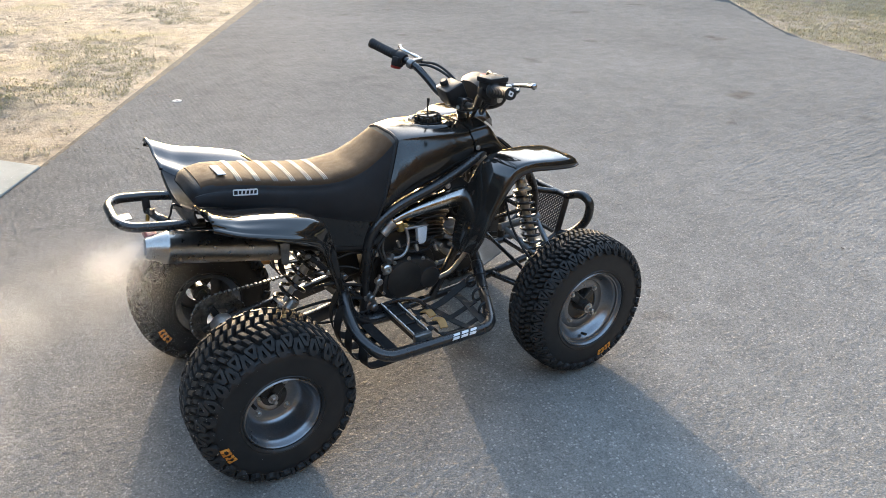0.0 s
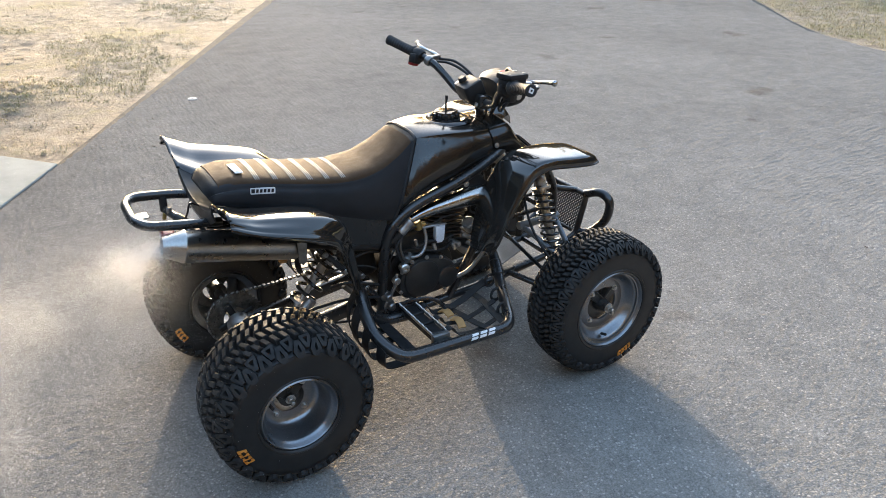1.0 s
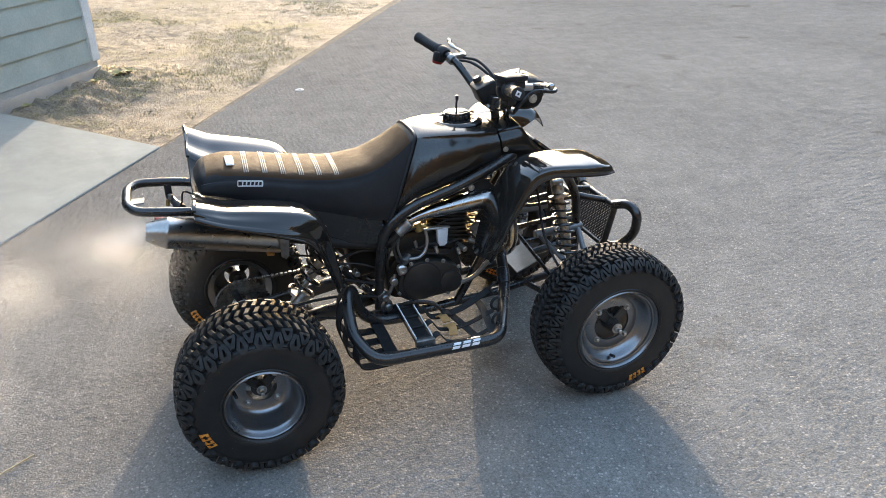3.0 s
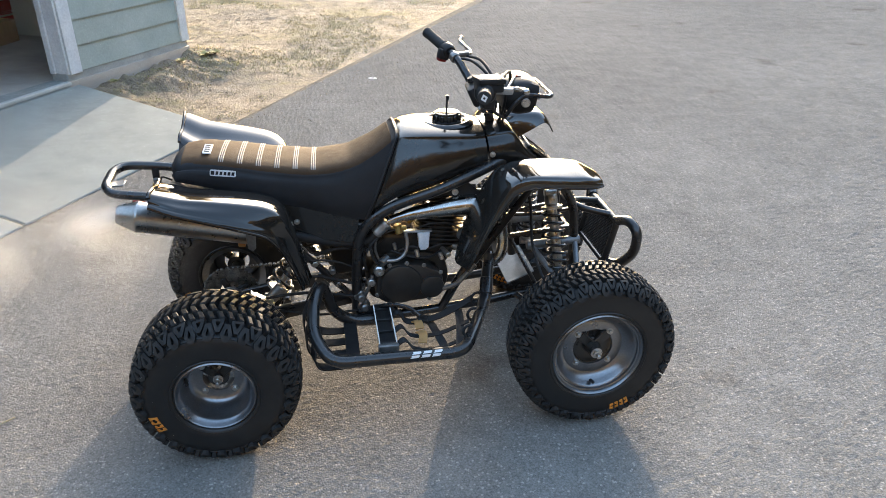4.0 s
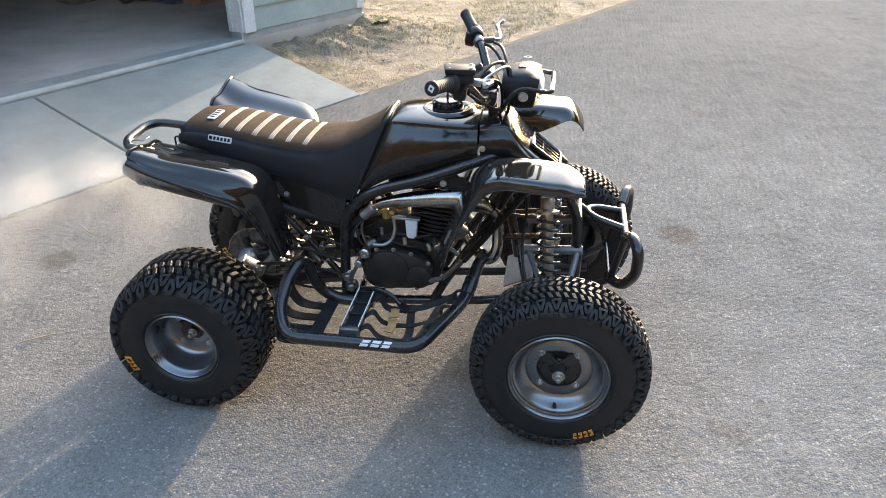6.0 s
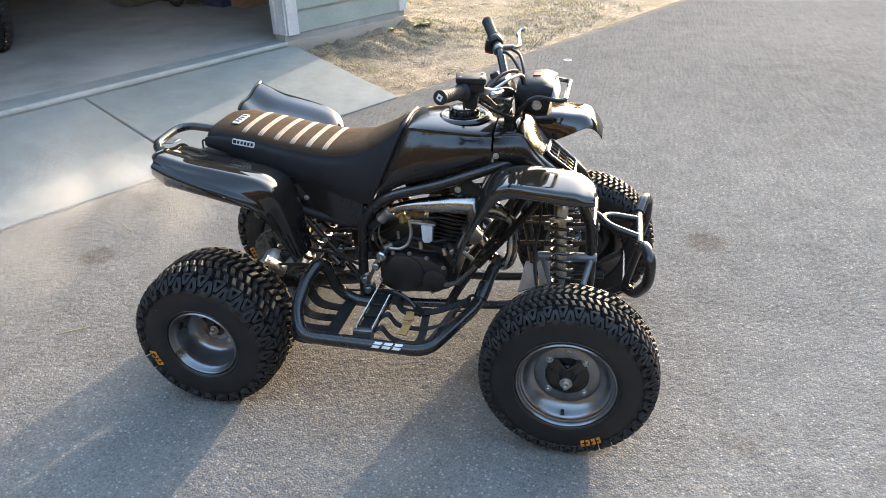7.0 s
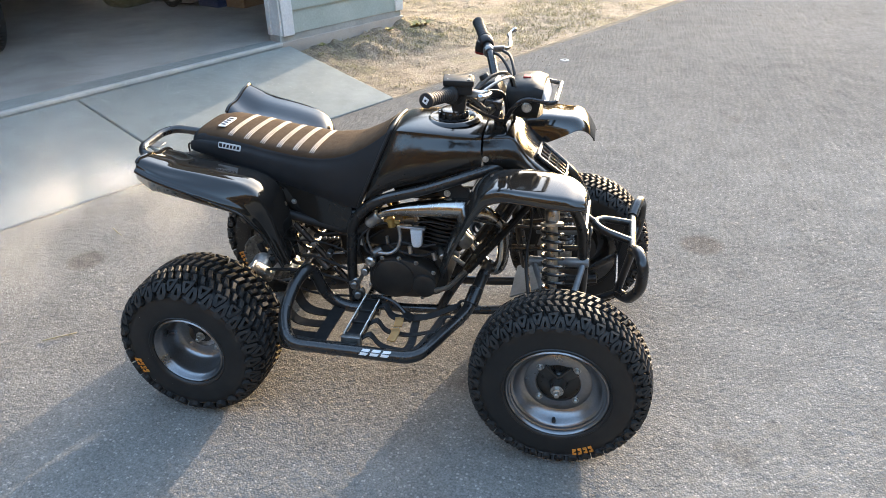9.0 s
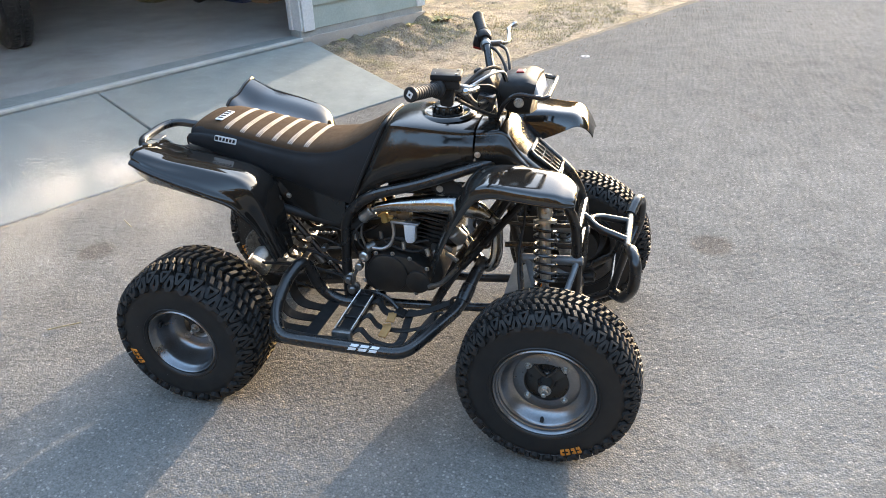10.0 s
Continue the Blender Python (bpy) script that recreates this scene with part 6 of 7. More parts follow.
part("tail_lamp", bm, red_plastic, atv, "red tail lamp under the grab bar")
bm = bmesh.new()
box(bm, (-0.255, -0.02, 0.716), (0.036, 0.045, 0.004), (0, 0, 0), 0.0015)
part("tab", bm, dark_alloy, atv, "dull metal tab")
part("lamp_wire", tube(spline([(-0.15, 0.0, 0.66), (-0.135, -0.03, 0.70), (-0.125, -0.04, 0.735), (-0.10, -0.03, 0.72)], 5), 0.003, 6), satin_black, atv)

# ---- front bumper ----
bumper = part("bumper_hoop", tube(rounded([(1.150, -0.100, 0.300), (1.252, -0.118, 0.362), (1.286, -0.120, 0.507), (1.286, 0.120, 0.507), (1.252, 0.118, 0.362), (1.150, 0.100, 0.300)], 0.02, 4), 0.0115, 11), frame_black, atv, "black tubular front bumper hoop")
part("bumper_bar", tube([(1.252, -0.118, 0.362), (1.252, 0.118, 0.362)], 0.010, 10), frame_black, bumper)
for s in (-1, 1):
    ear = [(1.286, s * 0.112, 0.507), (1.302, s * 0.172, 0.534), (1.316, s * 0.216, 0.512), (1.316, s * 0.212, 0.436), (1.286, s * 0.160, 0.366), (1.252, s * 0.112, 0.360)]
    part("bumper_loop", tube(rounded(ear, 0.035, 5), 0.0165, 12), frame_black, bumper, "thick black side loop")
part("bumper_brace", tube(rounded([(1.288, -0.062, 0.506), (1.196, -0.040, 0.527), (1.166, 0.0, 0.534), (1.196, 0.040, 0.527), (1.288, 0.062, 0.506)], 0.05, 6), 0.0115, 12), frame_black, bumper, "bent black tube brace")
part("bumper_stay", tube([(1.150, 0.0, 0.548), (1.172, 0.0, 0.533)], 0.010, 10), frame_black, bumper)
# wire mesh in the hoop
bm = bmesh.new()
def on_plate(u, v):
    return Vector((1.254 + 0.031 * v, -0.112 + 0.224 * u, 0.368 + 0.132 * v))
for k in range(-9, 17):
    for slope in (0.62, -0.62):
        a0 = k / 16 if slope > 0 else (k + 9) / 16
        pts = [(a0 + slope * j / 24, j / 24) for j in range(25)]
        pts = [p for p in pts if -1e-6 <= p[0] <= 1 + 1e-6]
        if len(pts) > 1:
            sweep(bm, [on_plate(*pts[0]), on_plate(*pts[-1])], 0.0024, 4)
tagged(part("wire_mesh", bm, satin_black, bumper, "black diamond wire mesh"), kind="stuff")

# ---- handlebar ----
BAR = [(0.766, -0.415, 1.028), (0.795, -0.290, 1.006), (0.816, -0.222, 0.985), (0.832, -0.168, 0.950), (0.852, -0.118, 0.908), (0.862, -0.060, 0.896), (0.864, 0, 0.896), (0.862, 0.060, 0.896), (0.852, 0.118, 0.908), (0.832, 0.168, 0.950), (0.812, 0.222, 0.985), (0.786, 0.290, 1.006), (0.744, 0.402, 1.036)]
bar = part("handlebar", tube(spline(BAR, 5), 0.0130, 12), frame_black, atv, "black steel handlebar")
for s, inner, end in ((-1, (0.795, -0.290, 1.006), (0.764, -0.420, 1.029)), (1, (0.786, 0.290, 1.006), (0.742, 0.408, 1.037))):
    a, b = Vector(inner), Vector(end)
    Lg = (b - a).length
    prof = [(0, 0), (0, 0.023), (0.006, 0.024), (0.010, 0.017)]
    for k in range(9):
        z0 = 0.014 + (Lg - 0.03) * k / 9
        prof += [(z0, 0.0155), (z0 + 0.003, 0.0172), (z0 + 0.008, 0.0172), (z0 + 0.010, 0.0155)]
    prof += [(Lg - 0.010, 0.0185), (Lg - 0.002, 0.0185), (Lg, 0.016), (Lg, 0)]
    bm = bmesh.new()
    lathe(bm, prof, a, b - a, 20)
    grip = part("grip", bm, grip_rubber, bar, "ribbed black rubber grip")
    bm = bmesh.new()
    q = (b - a).to_track_quat("Z", "Y").to_matrix().to_4x4()
    prism(bm, [(-0.009, -0.003), (0.003, -0.010), (0.009, 0.003), (-0.003, 0.010)], Matrix.Translation(b) @ q, 0.0012)
    mark = part("end_mark", bm, white_decal, grip, "white block mark on the grip end")
    bm = bmesh.new()
    prism(bm, [(-0.0035, -0.001), (0.001, -0.0035), (0.0035, 0.001), (-0.001, 0.0035)], Matrix.Translation(b + (b - a).normalized() * 0.0012) @ q, 0.001)
    part("mark_centre", bm, satin_black, mark)
# left switch block, clutch perch and lever
a, b = Vector((0.786, 0.290, 1.006)), Vector((0.806, 0.232, 0.988))
bm = bmesh.new()
lathe(bm, [(0, 0), (0, 0.022), (0.006, 0.024), (0.030, 0.024), (0.036, 0.020), (0.036, 0)], a, b - a, 20)
box(bm, (0.776, 0.272, 0.990), (0.035, 0.034, 0.034), (0, 15, 12), 0.006, 2)
switch = part("switch_block", bm, satin_black, bar, "black switch block")
bm = bmesh.new()
box(bm, (0.772, 0.276, 0.978), (0.030, 0.030, 0.026), (0, 15, 12), 0.006, 2)
part("kill_switch", bm, red_plastic, switch, "red kill switch")
bm = bmesh.new()
lathe(bm, [(0, 0.0), (0, 0.016), (0.004, 0.018), (0.018, 0.018), (0.022, 0.016), (0.022, 0)], (0.804, 0.240, 0.990), (0.30, -0.88, -0.28), 18)
perch = part("clutch_perch", bm, dark_alloy, bar, "alloy clutch perch")
bm = bmesh.new()
box(bm, (0.830, 0.240, 0.992), (0.055, 0.022, 0.018), (0, -5, 0), 0.005, 2)
part("perch_arm", bm, dark_alloy, perch)
part("lever", tube(spline([(0.850, 0.236, 0.992), (0.868, 0.262, 0.992), (0.862, 0.320, 1.000), (0.852, 0.370, 1.008), (0.862, 0.405, 1.014)], 5), [0.006 + 0.0012 * math.sin(k) for k in range(21)], 9), worn_chrome, perch, "polished clutch lever")
bm = bmesh.new()
bmesh.ops.create_icosphere(bm, subdivisions=2, radius=0.009, matrix=Matrix.Translation((0.863, 0.408, 1.014)))
part("lever_tip", bm, worn_chrome, perch)
# right master cylinder, throttle and lever
bm = bmesh.new()
box(bm, (0.812, -0.262, 1.034), (0.078, 0.062, 0.016), (0, 3, 10), 0.004, 2)
box(bm, (0.812, -0.262, 1.016), (0.070, 0.054, 0.026), (0, 3, 10), 0.006, 2)
master = part("master_cylinder", bm, satin_black, bar, "dark brake fluid master cylinder")
for x, y in ((0.783, -0.243), (0.842, -0.278), (0.838, -0.240), (0.788, -0.282)):
    bm = bmesh.new()
    bolt_on(bm, (x, y, 1.0415), (0, 0, 1), 0.003, 0.002)
    part("bolt", bm, zinc, master)
bm = bmesh.new()
box(bm, (0.812, -0.258, 0.982), (0.036, 0.034, 0.060), (0, 8, 12), 0.010, 2)
lathe(bm, [(0, 0), (0, 0.028), (0.006, 0.031), (0.030, 0.031), (0.036, 0.026), (0.036, 0)], (0.800, -0.270, 1.000), (0.22, 0.95, -0.18), 22)
part("throttle_housing", bm, satin_black, bar, "black throttle housing")
bm = bmesh.new()
box(bm, (0.850, -0.262, 1.002), (0.060, 0.020, 0.018), (0, 0, -20), 0.005, 2)
perch = part("brake_perch", bm, bare_alloy, bar, "alloy brake lever perch")
part("lever", tube(spline([(0.872, -0.250, 1.003), (0.892, -0.268, 1.006), (0.896, -0.310, 1.014), (0.888, -0.365, 1.024)], 6), [0.0065] * 19, 9), worn_chrome, perch, "polished brake lever")
bm = bmesh.new()
bmesh.ops.create_icosphere(bm, subdivisions=2, radius=0.010, matrix=Matrix.Translation((0.887, -0.369, 1.025)))
part("lever_tip", bm, worn_chrome, perch)
# clamp, instrument housing, cables
bm = bmesh.new()
box(bm, (0.864, 0, 0.895), (0.050, 0.105, 0.045), (0, 10, 0), 0.008, 2)
clamp = part("bar_clamp", bm, frame_black, atv, "black handlebar clamp")
for y in (-0.035, 0.035):
    bm = bmesh.new()
    bolt_on(bm, (0.838, y, 0.888), (-1, 0, -0.2), 0.006, 0.006)
    part("bolt", bm, zinc, clamp)
bm = bmesh.new()
prism(bm, [(p.x, p.y) for p in rounded([(-0.036, -0.042, 0), (0.036, -0.046, 0), (0.040, 0.040, 0), (-0.030, 0.046, 0)], 0.014, 3, True)], pose(0.846, 0.022, 0.925, 0, -24, 0) @ Matrix.Translation((0, 0, -0.03)), 0.062, 0.008)
housing = part("ignition_housing", bm, satin_black, atv, "black ignition housing on the handlebar")
bm = bmesh.new()
lathe(bm, [(0, 0), (0, 0.015), (0.010, 0.014), (0.014, 0.011), (0.014, 0)], (0.828, 0.038, 0.955), (-0.4, 0, 0.9), 18)
part("knob", bm, satin_black, housing)
for pts in ([(0.812, 0.232, 0.985), (0.855, 0.17, 0.985), (0.895, 0.10, 0.95), (0.915, 0.04, 0.89), (0.92, 0.02, 0.82)],
            [(0.850, 0.232, 0.990), (0.885, 0.17, 0.985), (0.910, 0.09, 0.94), (0.925, 0.05, 0.86)],
            [(0.850, -0.235, 1.000), (0.882, -0.16, 1.020), (0.915, -0.09, 1.005), (0.925, -0.04, 0.93), (0.92, 0.0, 0.84)],
            [(0.820, -0.235, 0.978), (0.855, -0.16, 0.975), (0.900, -0.10, 0.955), (0.905, -0.05, 0.88), (0.89, -0.02, 0.82)],
            [(0.830, -0.240, 0.965), (0.848, -0.17, 0.925), (0.868, -0.12, 0.895), (0.90, -0.08, 0.87)]):
    part("cable", tube(spline(pts, 6), 0.0048, 8), satin_black, bar, "black control cable")
part("cable", tube(spline([(0.872, -0.235, 1.002), (0.905, -0.17, 1.012), (0.925, -0.10, 1.000), (0.93, -0.06, 0.96)], 6), 0.004, 8), bare_alloy, bar, "grey braided cable")

# ---- headlamp pod ----
POD = [
    (0.904, [(-0.040, 0.892), (-0.062, 0.915), (-0.060, 0.945), (-0.040, 0.958)]),
    (0.928, [(-0.050, 0.876), (-0.078, 0.902), (-0.078, 0.952), (-0.055, 0.970)]),
    (0.968, [(-0.054, 0.870), (-0.088, 0.900), (-0.088, 0.957), (-0.064, 0.975)]),
    (1.004, [(-0.052, 0.872), (-0.086, 0.902), (-0.084, 0.950), (-0.062, 0.964)]),
]
rings = []
for x, half in POD:
    pts = [(x + (0.030 * (z - 0.93) / 0.06 * 0.4 if x > 0.95 else 0), y, z) for y, z in half]
    rings.append([(x, 0, half[0][1] - 0.003)] + pts + [(x, 0, half[-1][1] + 0.004)] + [(a, -b, c) for a, b, c in pts[::-1]])
pod = part("headlamp_pod", shell(rings, 3, 2), satin_black, atv, "black headlamp pod on the handlebar")
bm = bmesh.new()
prism(bm, [(p.x, p.y) for p in rounded([(-0.004, -0.072, 0), (0.040, -0.068, 0), (0.040, 0.068, 0), (-0.004, 0.072, 0)], 0.012, 3, True)], Matrix.Translation((1.0105, 0, 0.916)) @ pose(0, 0, 0, 0, 72, 0) @ pose(0, 0, 0, 0, 0, 180), 0.012, 0.003)
part("headlamp_lens", bm, clear_white, pod, "pale headlamp lens")
bm = bmesh.new()
box(bm, (0.958, -0.01, 0.9785), (0.022, 0.030, 0.007), (0, 0, 0), 0.002)
part("lamp_button", bm, red_plastic, pod, "small red button")
for s in (-1, 1):
    bm = bmesh.new()
    lathe(bm, [(0, 0), (0, 0.014), (0.003, 0.0145), (0.005, 0.012), (0.005, 0)], (0.966, s * 0.089, 0.914), (0, s, 0), 20)
    part("pod_bolt", bm, zinc, pod, "zinc round bolt head")
part("lamp_guard", tube(rounded([(0.905, -0.075, 0.868), (0.930, -0.104, 0.918), (0.962, -0.106, 0.944), (1.034, -0.102, 0.932), (1.046, -0.094, 0.934), (1.046, 0.094, 0.934), (1.034, 0.102, 0.932), (0.962, 0.106, 0.944), (0.930, 0.104, 0.918), (0.905, 0.075, 0.868)], 0.022, 4), 0.0065, 9), frame_black, pod, "black tube guard round the headlamp")


# ---- things in the garage ----
def garage_pose(s, d, z=FLOOR, turn=0.0):
    return Matrix.Translation(at_garage(s, d, z)) @ pose(0, 0, 0, 0, 0, ANG + turn)


def moved(bm, m):
    bmesh.ops.transform(bm, matrix=m, verts=bm.verts)
    return bm


def parked_vehicle():
    """A dark vehicle standing inside, nose to the door."""
    ob = tagged(new("parked_vehicle"), "dark vehicle with road tyres parked inside the garage", "vehicle")
    m = garage_pose(-2.45, -1.70, FLOOR, -90)
    for s in (-1, 1):
        for x in (0.0, -2.5):
            bm = bmesh.new()
            lathe(bm, [(-0.10, 0.21), (-0.11, 0.27), (-0.095, 0.335), (-0.07, 0.352), (0.07, 0.352), (0.095, 0.335), (0.11, 0.27), (0.10, 0.21)], (x, s * 0.78, 0.352), (0, 1, 0), 48, closed=True)
            for k in range(60):
                a = 2 * math.pi * k / 60
                for side in (-1, 1):
                    box(bm, (x + 0.352 * math.sin(a), s * 0.78 + side * 0.045, 0.352 + 0.352 * math.cos(a)), (0.022, 0.06, 0.016), (0, math.degrees(a), side * 18), 0)
            tyre = part("tyre", moved(bm, m), rubber, ob, "dark road tyre")
            bm = bmesh.new()
            lathe(bm, [(-0.09, 0.212), (-0.06, 0.19), (-0.05, 0.05), (0.05, 0.05), (0.06, 0.19), (0.09, 0.212)], (x, s * 0.78, 0.352), (0, 1, 0), 32, closed=True)
            part("rim", moved(bm, m), grey_plate, tyre)
    bm = bmesh.new()
    prof = [(-0.30, 0.46), (-0.26, 0.66), (-0.32, 0.92), (-0.75, 1.02), (-1.10, 1.52), (-2.7, 1.55), (-3.2, 1.05), (-3.35, 0.75), (-3.3, 0.42)]
    prism(bm, prof, m @ Matrix(((1, 0, 0, 0), (0, 0, 1, -0.80), (0, 1, 0, 0), (0, 0, 0, 1))), 1.60, 0.05)
    part("body", bm, engine_black, ob, "dark painted body")


parked_vehicle()


def storage_bin():
    ob = tagged(new("storage_bin"), "dark blue plastic bin with pale stripes of writing", "bin")
    m = garage_pose(0.62, -1.92, FLOOR, 8)
    bm = bmesh.new()
    v = []
    for z, w, l in ((0, 0.15, 0.19), (0.50, 0.175, 0.22), (0.505, 0.185, 0.23), (0.53, 0.185, 0.23)):
        v.append([bm.verts.new(m @ Vector((x * l, y * w, z))) for x, y in ((-1, -1), (1, -1), (1, 1), (-1, 1))])
    for a, b in zip(v, v[1:]):
        for k in range(4):
            bm.faces.new((a[k], a[(k + 1) % 4], b[(k + 1) % 4], b[k]))
    bm.faces.new(v[0][::-1])
    bm.faces.new(v[-1])
    part("body", bm, blue_plastic, ob)
    for k in range(3):
        bm = bmesh.new()
        box(bm, (0.0, -0.166 - 0.004 * k, 0.14 + k * 0.045), (0.22 - 0.03 * (k == 1), 0.004, 0.018), (-3, 0, 0), 0)
        part("label_bar", moved(bm, m), white_decal, ob, "pale bar of unreadable writing")


storage_bin()


def carton(s, d, size, turn):
    m = garage_pose(s, d, FLOOR, turn)
    ob = tagged(new("cardboard_box"), "brown cardboard box with a taped top on the garage floor", "box")
    bm = bmesh.new()
    box(bm, (0, 0, size[2] / 2), size, (0, 0, 0), 0.006)
    part("carton", moved(bm, m), cardboard, ob)
    bm = bmesh.new()
    box(bm, (0, 0, size[2] + 0.001), (size[0] * 1.002, 0.05, 0.003), (0, 0, 0), 0)
    part("tape", moved(bm, m), tan_web, ob, "tan packing tape")


carton(0.74, -1.66, (0.36, 0.24, 0.19), 14)


def tool_chest():
    m = garage_pose(1.02, -2.05, FLOOR, 4)
    ob = tagged(new("tool_chest"), "dusty red metal tool chest against the garage wall", "tool chest")
    bm = bmesh.new()
    box(bm, (0, 0, 0.36), (0.30, 0.42, 0.60), (0, 0, 0), 0.012, 2)
    part("body", moved(bm, m), red_plastic, ob)
    for k in range(4):
        bm = bmesh.new()
        box(bm, (0, -0.214, 0.14 + k * 0.14), (0.27, 0.012, 0.125), (0, 0, 0), 0.004)
        drawer = part("drawer", moved(bm, m), red_plastic, ob)
        bm = bmesh.new()
        box(bm, (0, -0.224, 0.185 + k * 0.14), (0.20, 0.012, 0.016), (0, 0, 0), 0.004)
        part("handle", moved(bm, m), zinc, drawer, "zinc handle")
    for x in (-0.11, 0.11):
        for y in (-0.16, 0.16):
            bm = bmesh.new()
            lathe(bm, [(-0.012, 0), (-0.012, 0.03), (0.012, 0.03), (0.012, 0)], (x, y, 0.03), (1, 0, 0), 16)
            part("caster", moved(bm, m), satin_black, ob)


tool_chest()


def sack_truck():
    """A two-wheeled hand truck leaning on the things behind it."""
    m = garage_pose(0.40, -2.25, FLOOR, 20)
    ob = tagged(new("sack_truck"), "dark steel hand truck with grey wheels", "hand truck")
    for s in (-1, 1):
        bm = bmesh.new()
        lathe(bm, [(-0.025, 0.06), (-0.03, 0.09), (-0.02, 0.115), (0.02, 0.115), (0.03, 0.09), (0.025, 0.06)], (s * 0.2, 0, 0.115), (1, 0, 0), 28, closed=True)
        tyre = part("tyre", moved(bm, m), rubber, ob)
        bm = bmesh.new()
        lathe(bm, [(-0.02, 0), (-0.02, 0.062), (0.02, 0.062), (0.02, 0)], (s * 0.2, 0, 0.115), (1, 0, 0), 24)
        part("disc", moved(bm, m), grey_plate, tyre, "grey wheel disc")
        part("rail", moved(tube([(s * 0.14, 0.02, 0.05), (s * 0.14, 0.20, 0.7), (s * 0.14, 0.30, 1.15)], 0.014, 8), m), engine_black, ob)
    for z, y in ((0.3, 0.09), (0.7, 0.20), (1.15, 0.30)):
        part("rung", moved(tube([(-0.14, y, z), (0.14, y, z)], 0.012, 8), m), engine_black, ob)
    bm = bmesh.new()
    box(bm, (0, -0.10, 0.035), (0.36, 0.22, 0.008), (0, 0, 0), 0.002)
    part("toe_plate", moved(bm, m), engine_black, ob)


sack_truck()


def sack(s, d, size, material, label, turn):
    """A slumped full sack."""
    bm = bmesh.new()
    bmesh.ops.create_icosphere(bm, subdivisions=4, radius=1.0)
    for v in bm.verts:
        n = noise.noise(v.co * 2.3 + Vector((s, d, 0))) * 0.16
        c = Vector([math.copysign(abs(a) ** 0.7, a) for a in v.co]) * (1 + n)
        c.z = max(-0.72, c.z)
        v.co = Vector((c.x * size[0] / 2, c.y * size[1] / 2, (c.z + 0.72) * size[2] / 1.7))
    thing("sack", moved(bm, garage_pose(s, d, FLOOR, turn)), material, label, "sack")


sack(0.05, -2.75, (0.55, 0.4, 0.30), surface("olive_woven_plastic", (0.06, 0.06, 0.02), (0.12, 0.11, 0.045), (0.5, 0.7), bump=0.4), "slumped olive green sack on the garage floor", 20)
sack(0.38, -2.72, (0.34, 0.4, 0.26), engine_black, "slumped black refuse sack on the garage floor", -15)


# ---- grass, weeds and litter ----
straw = surface("dry_grass", (0.36, 0.30, 0.175), (0.52, 0.44, 0.27), (0.7, 0.9), scale=3, bump=0)
green_blade = surface("green_grass", (0.17, 0.165, 0.055), (0.33, 0.295, 0.12), (0.6, 0.85), scale=3, bump=0)


def grass(name, material, label, spots, height, seed):
    rng = random.Random(seed)
    verts, faces = [], []
    for x, y, z, k in spots:
        for _ in range(int(rng.randint(7, 13) * k)):
            bx, by = x + rng.gauss(0, 0.035 * k), y + rng.gauss(0, 0.035 * k)
            a, lean, h, w = rng.uniform(0, 6.283), rng.uniform(0.8, 2.2), height * k * rng.uniform(0.4, 1.2), rng.uniform(0.0016, 0.0034)
            dx, dy = math.cos(a), math.sin(a)
            i = len(verts)
            verts += [(bx - dy * w, by + dx * w, z - 0.004), (bx + dy * w, by - dx * w, z - 0.004),
                      (bx + dx * h * lean * 0.35 + dy * w * 0.8, by + dy * h * lean * 0.35 - dx * w * 0.8, z + h * 0.62), (bx + dx * h * lean * 0.35 - dy * w * 0.8, by + dy * h * lean * 0.35 + dx * w * 0.8, z + h * 0.62),
                      (bx + dx * h * lean, by + dy * h * lean, z + h * max(0.25, 1.0 - 0.4 * lean))]
            faces += [(i, i + 1, i + 2, i + 3), (i + 3, i + 2, i + 4)]
    me = bpy.data.meshes.new(name)
    me.from_pydata(verts, [], faces)
    me.materials.append(material)
    tagged(new(name, me), label, "grass", kind="stuff")


def spots_left(n, seed, low, high, k0=0.5, k1=1.3):
    rng = random.Random(seed)
    out = []
    while len(out) < n:
        x, y = rng.uniform(-1.2, 6.5), rng.uniform(3.0, 13.5)
        e = edge_side(x, y)
        s, d = (Vector((x, y, 0)) - POST).dot(U), (Vector((x, y, 0)) - POST).dot(W)
        if e > -0.04 or e < -6 or (d < 0.03 and s < WIDE + 0.1) or (s < 0.15 and d < 1.6):
            continue
        patch = noise.noise((x * 0.75, y * 0.75, 4)) + 0.5 * noise.noise((x * 2.4, y * 2.4, 9))
        if low < patch < high and rng.random() < 0.9:
            out.append((x, y, rise(x, y), rng.uniform(k0, k1)))
    return out


def spots_bank(n, seed):
    """Tufts on the bank against the foundation."""
    rng = random.Random(seed)
    out = []
    for _ in range(n):
        p = at_garage(rng.uniform(0.12, 2.2), 0.04 + abs(rng.gauss(0.22, 0.22)), 0)
        out.append((p.x, p.y, rise(p.x, p.y), rng.uniform(0.25, 0.6)))
    return out


def spots_right(n, seed):
    rng = random.Random(seed)
    out = []
    while len(out) < n:
        x, y = rng.uniform(7.2, 12.5), rng.uniform(0.5, 9.0)
        line = np.interp(y, [0, 2.1, 3.56, 5.95, 9.0], [7.2, 7.45, 7.97, 9.78, 12.2])
        if x > line + 0.05:
            out.append((x, y, -0.012, rng.uniform(0.7, 1.5)))
    return out


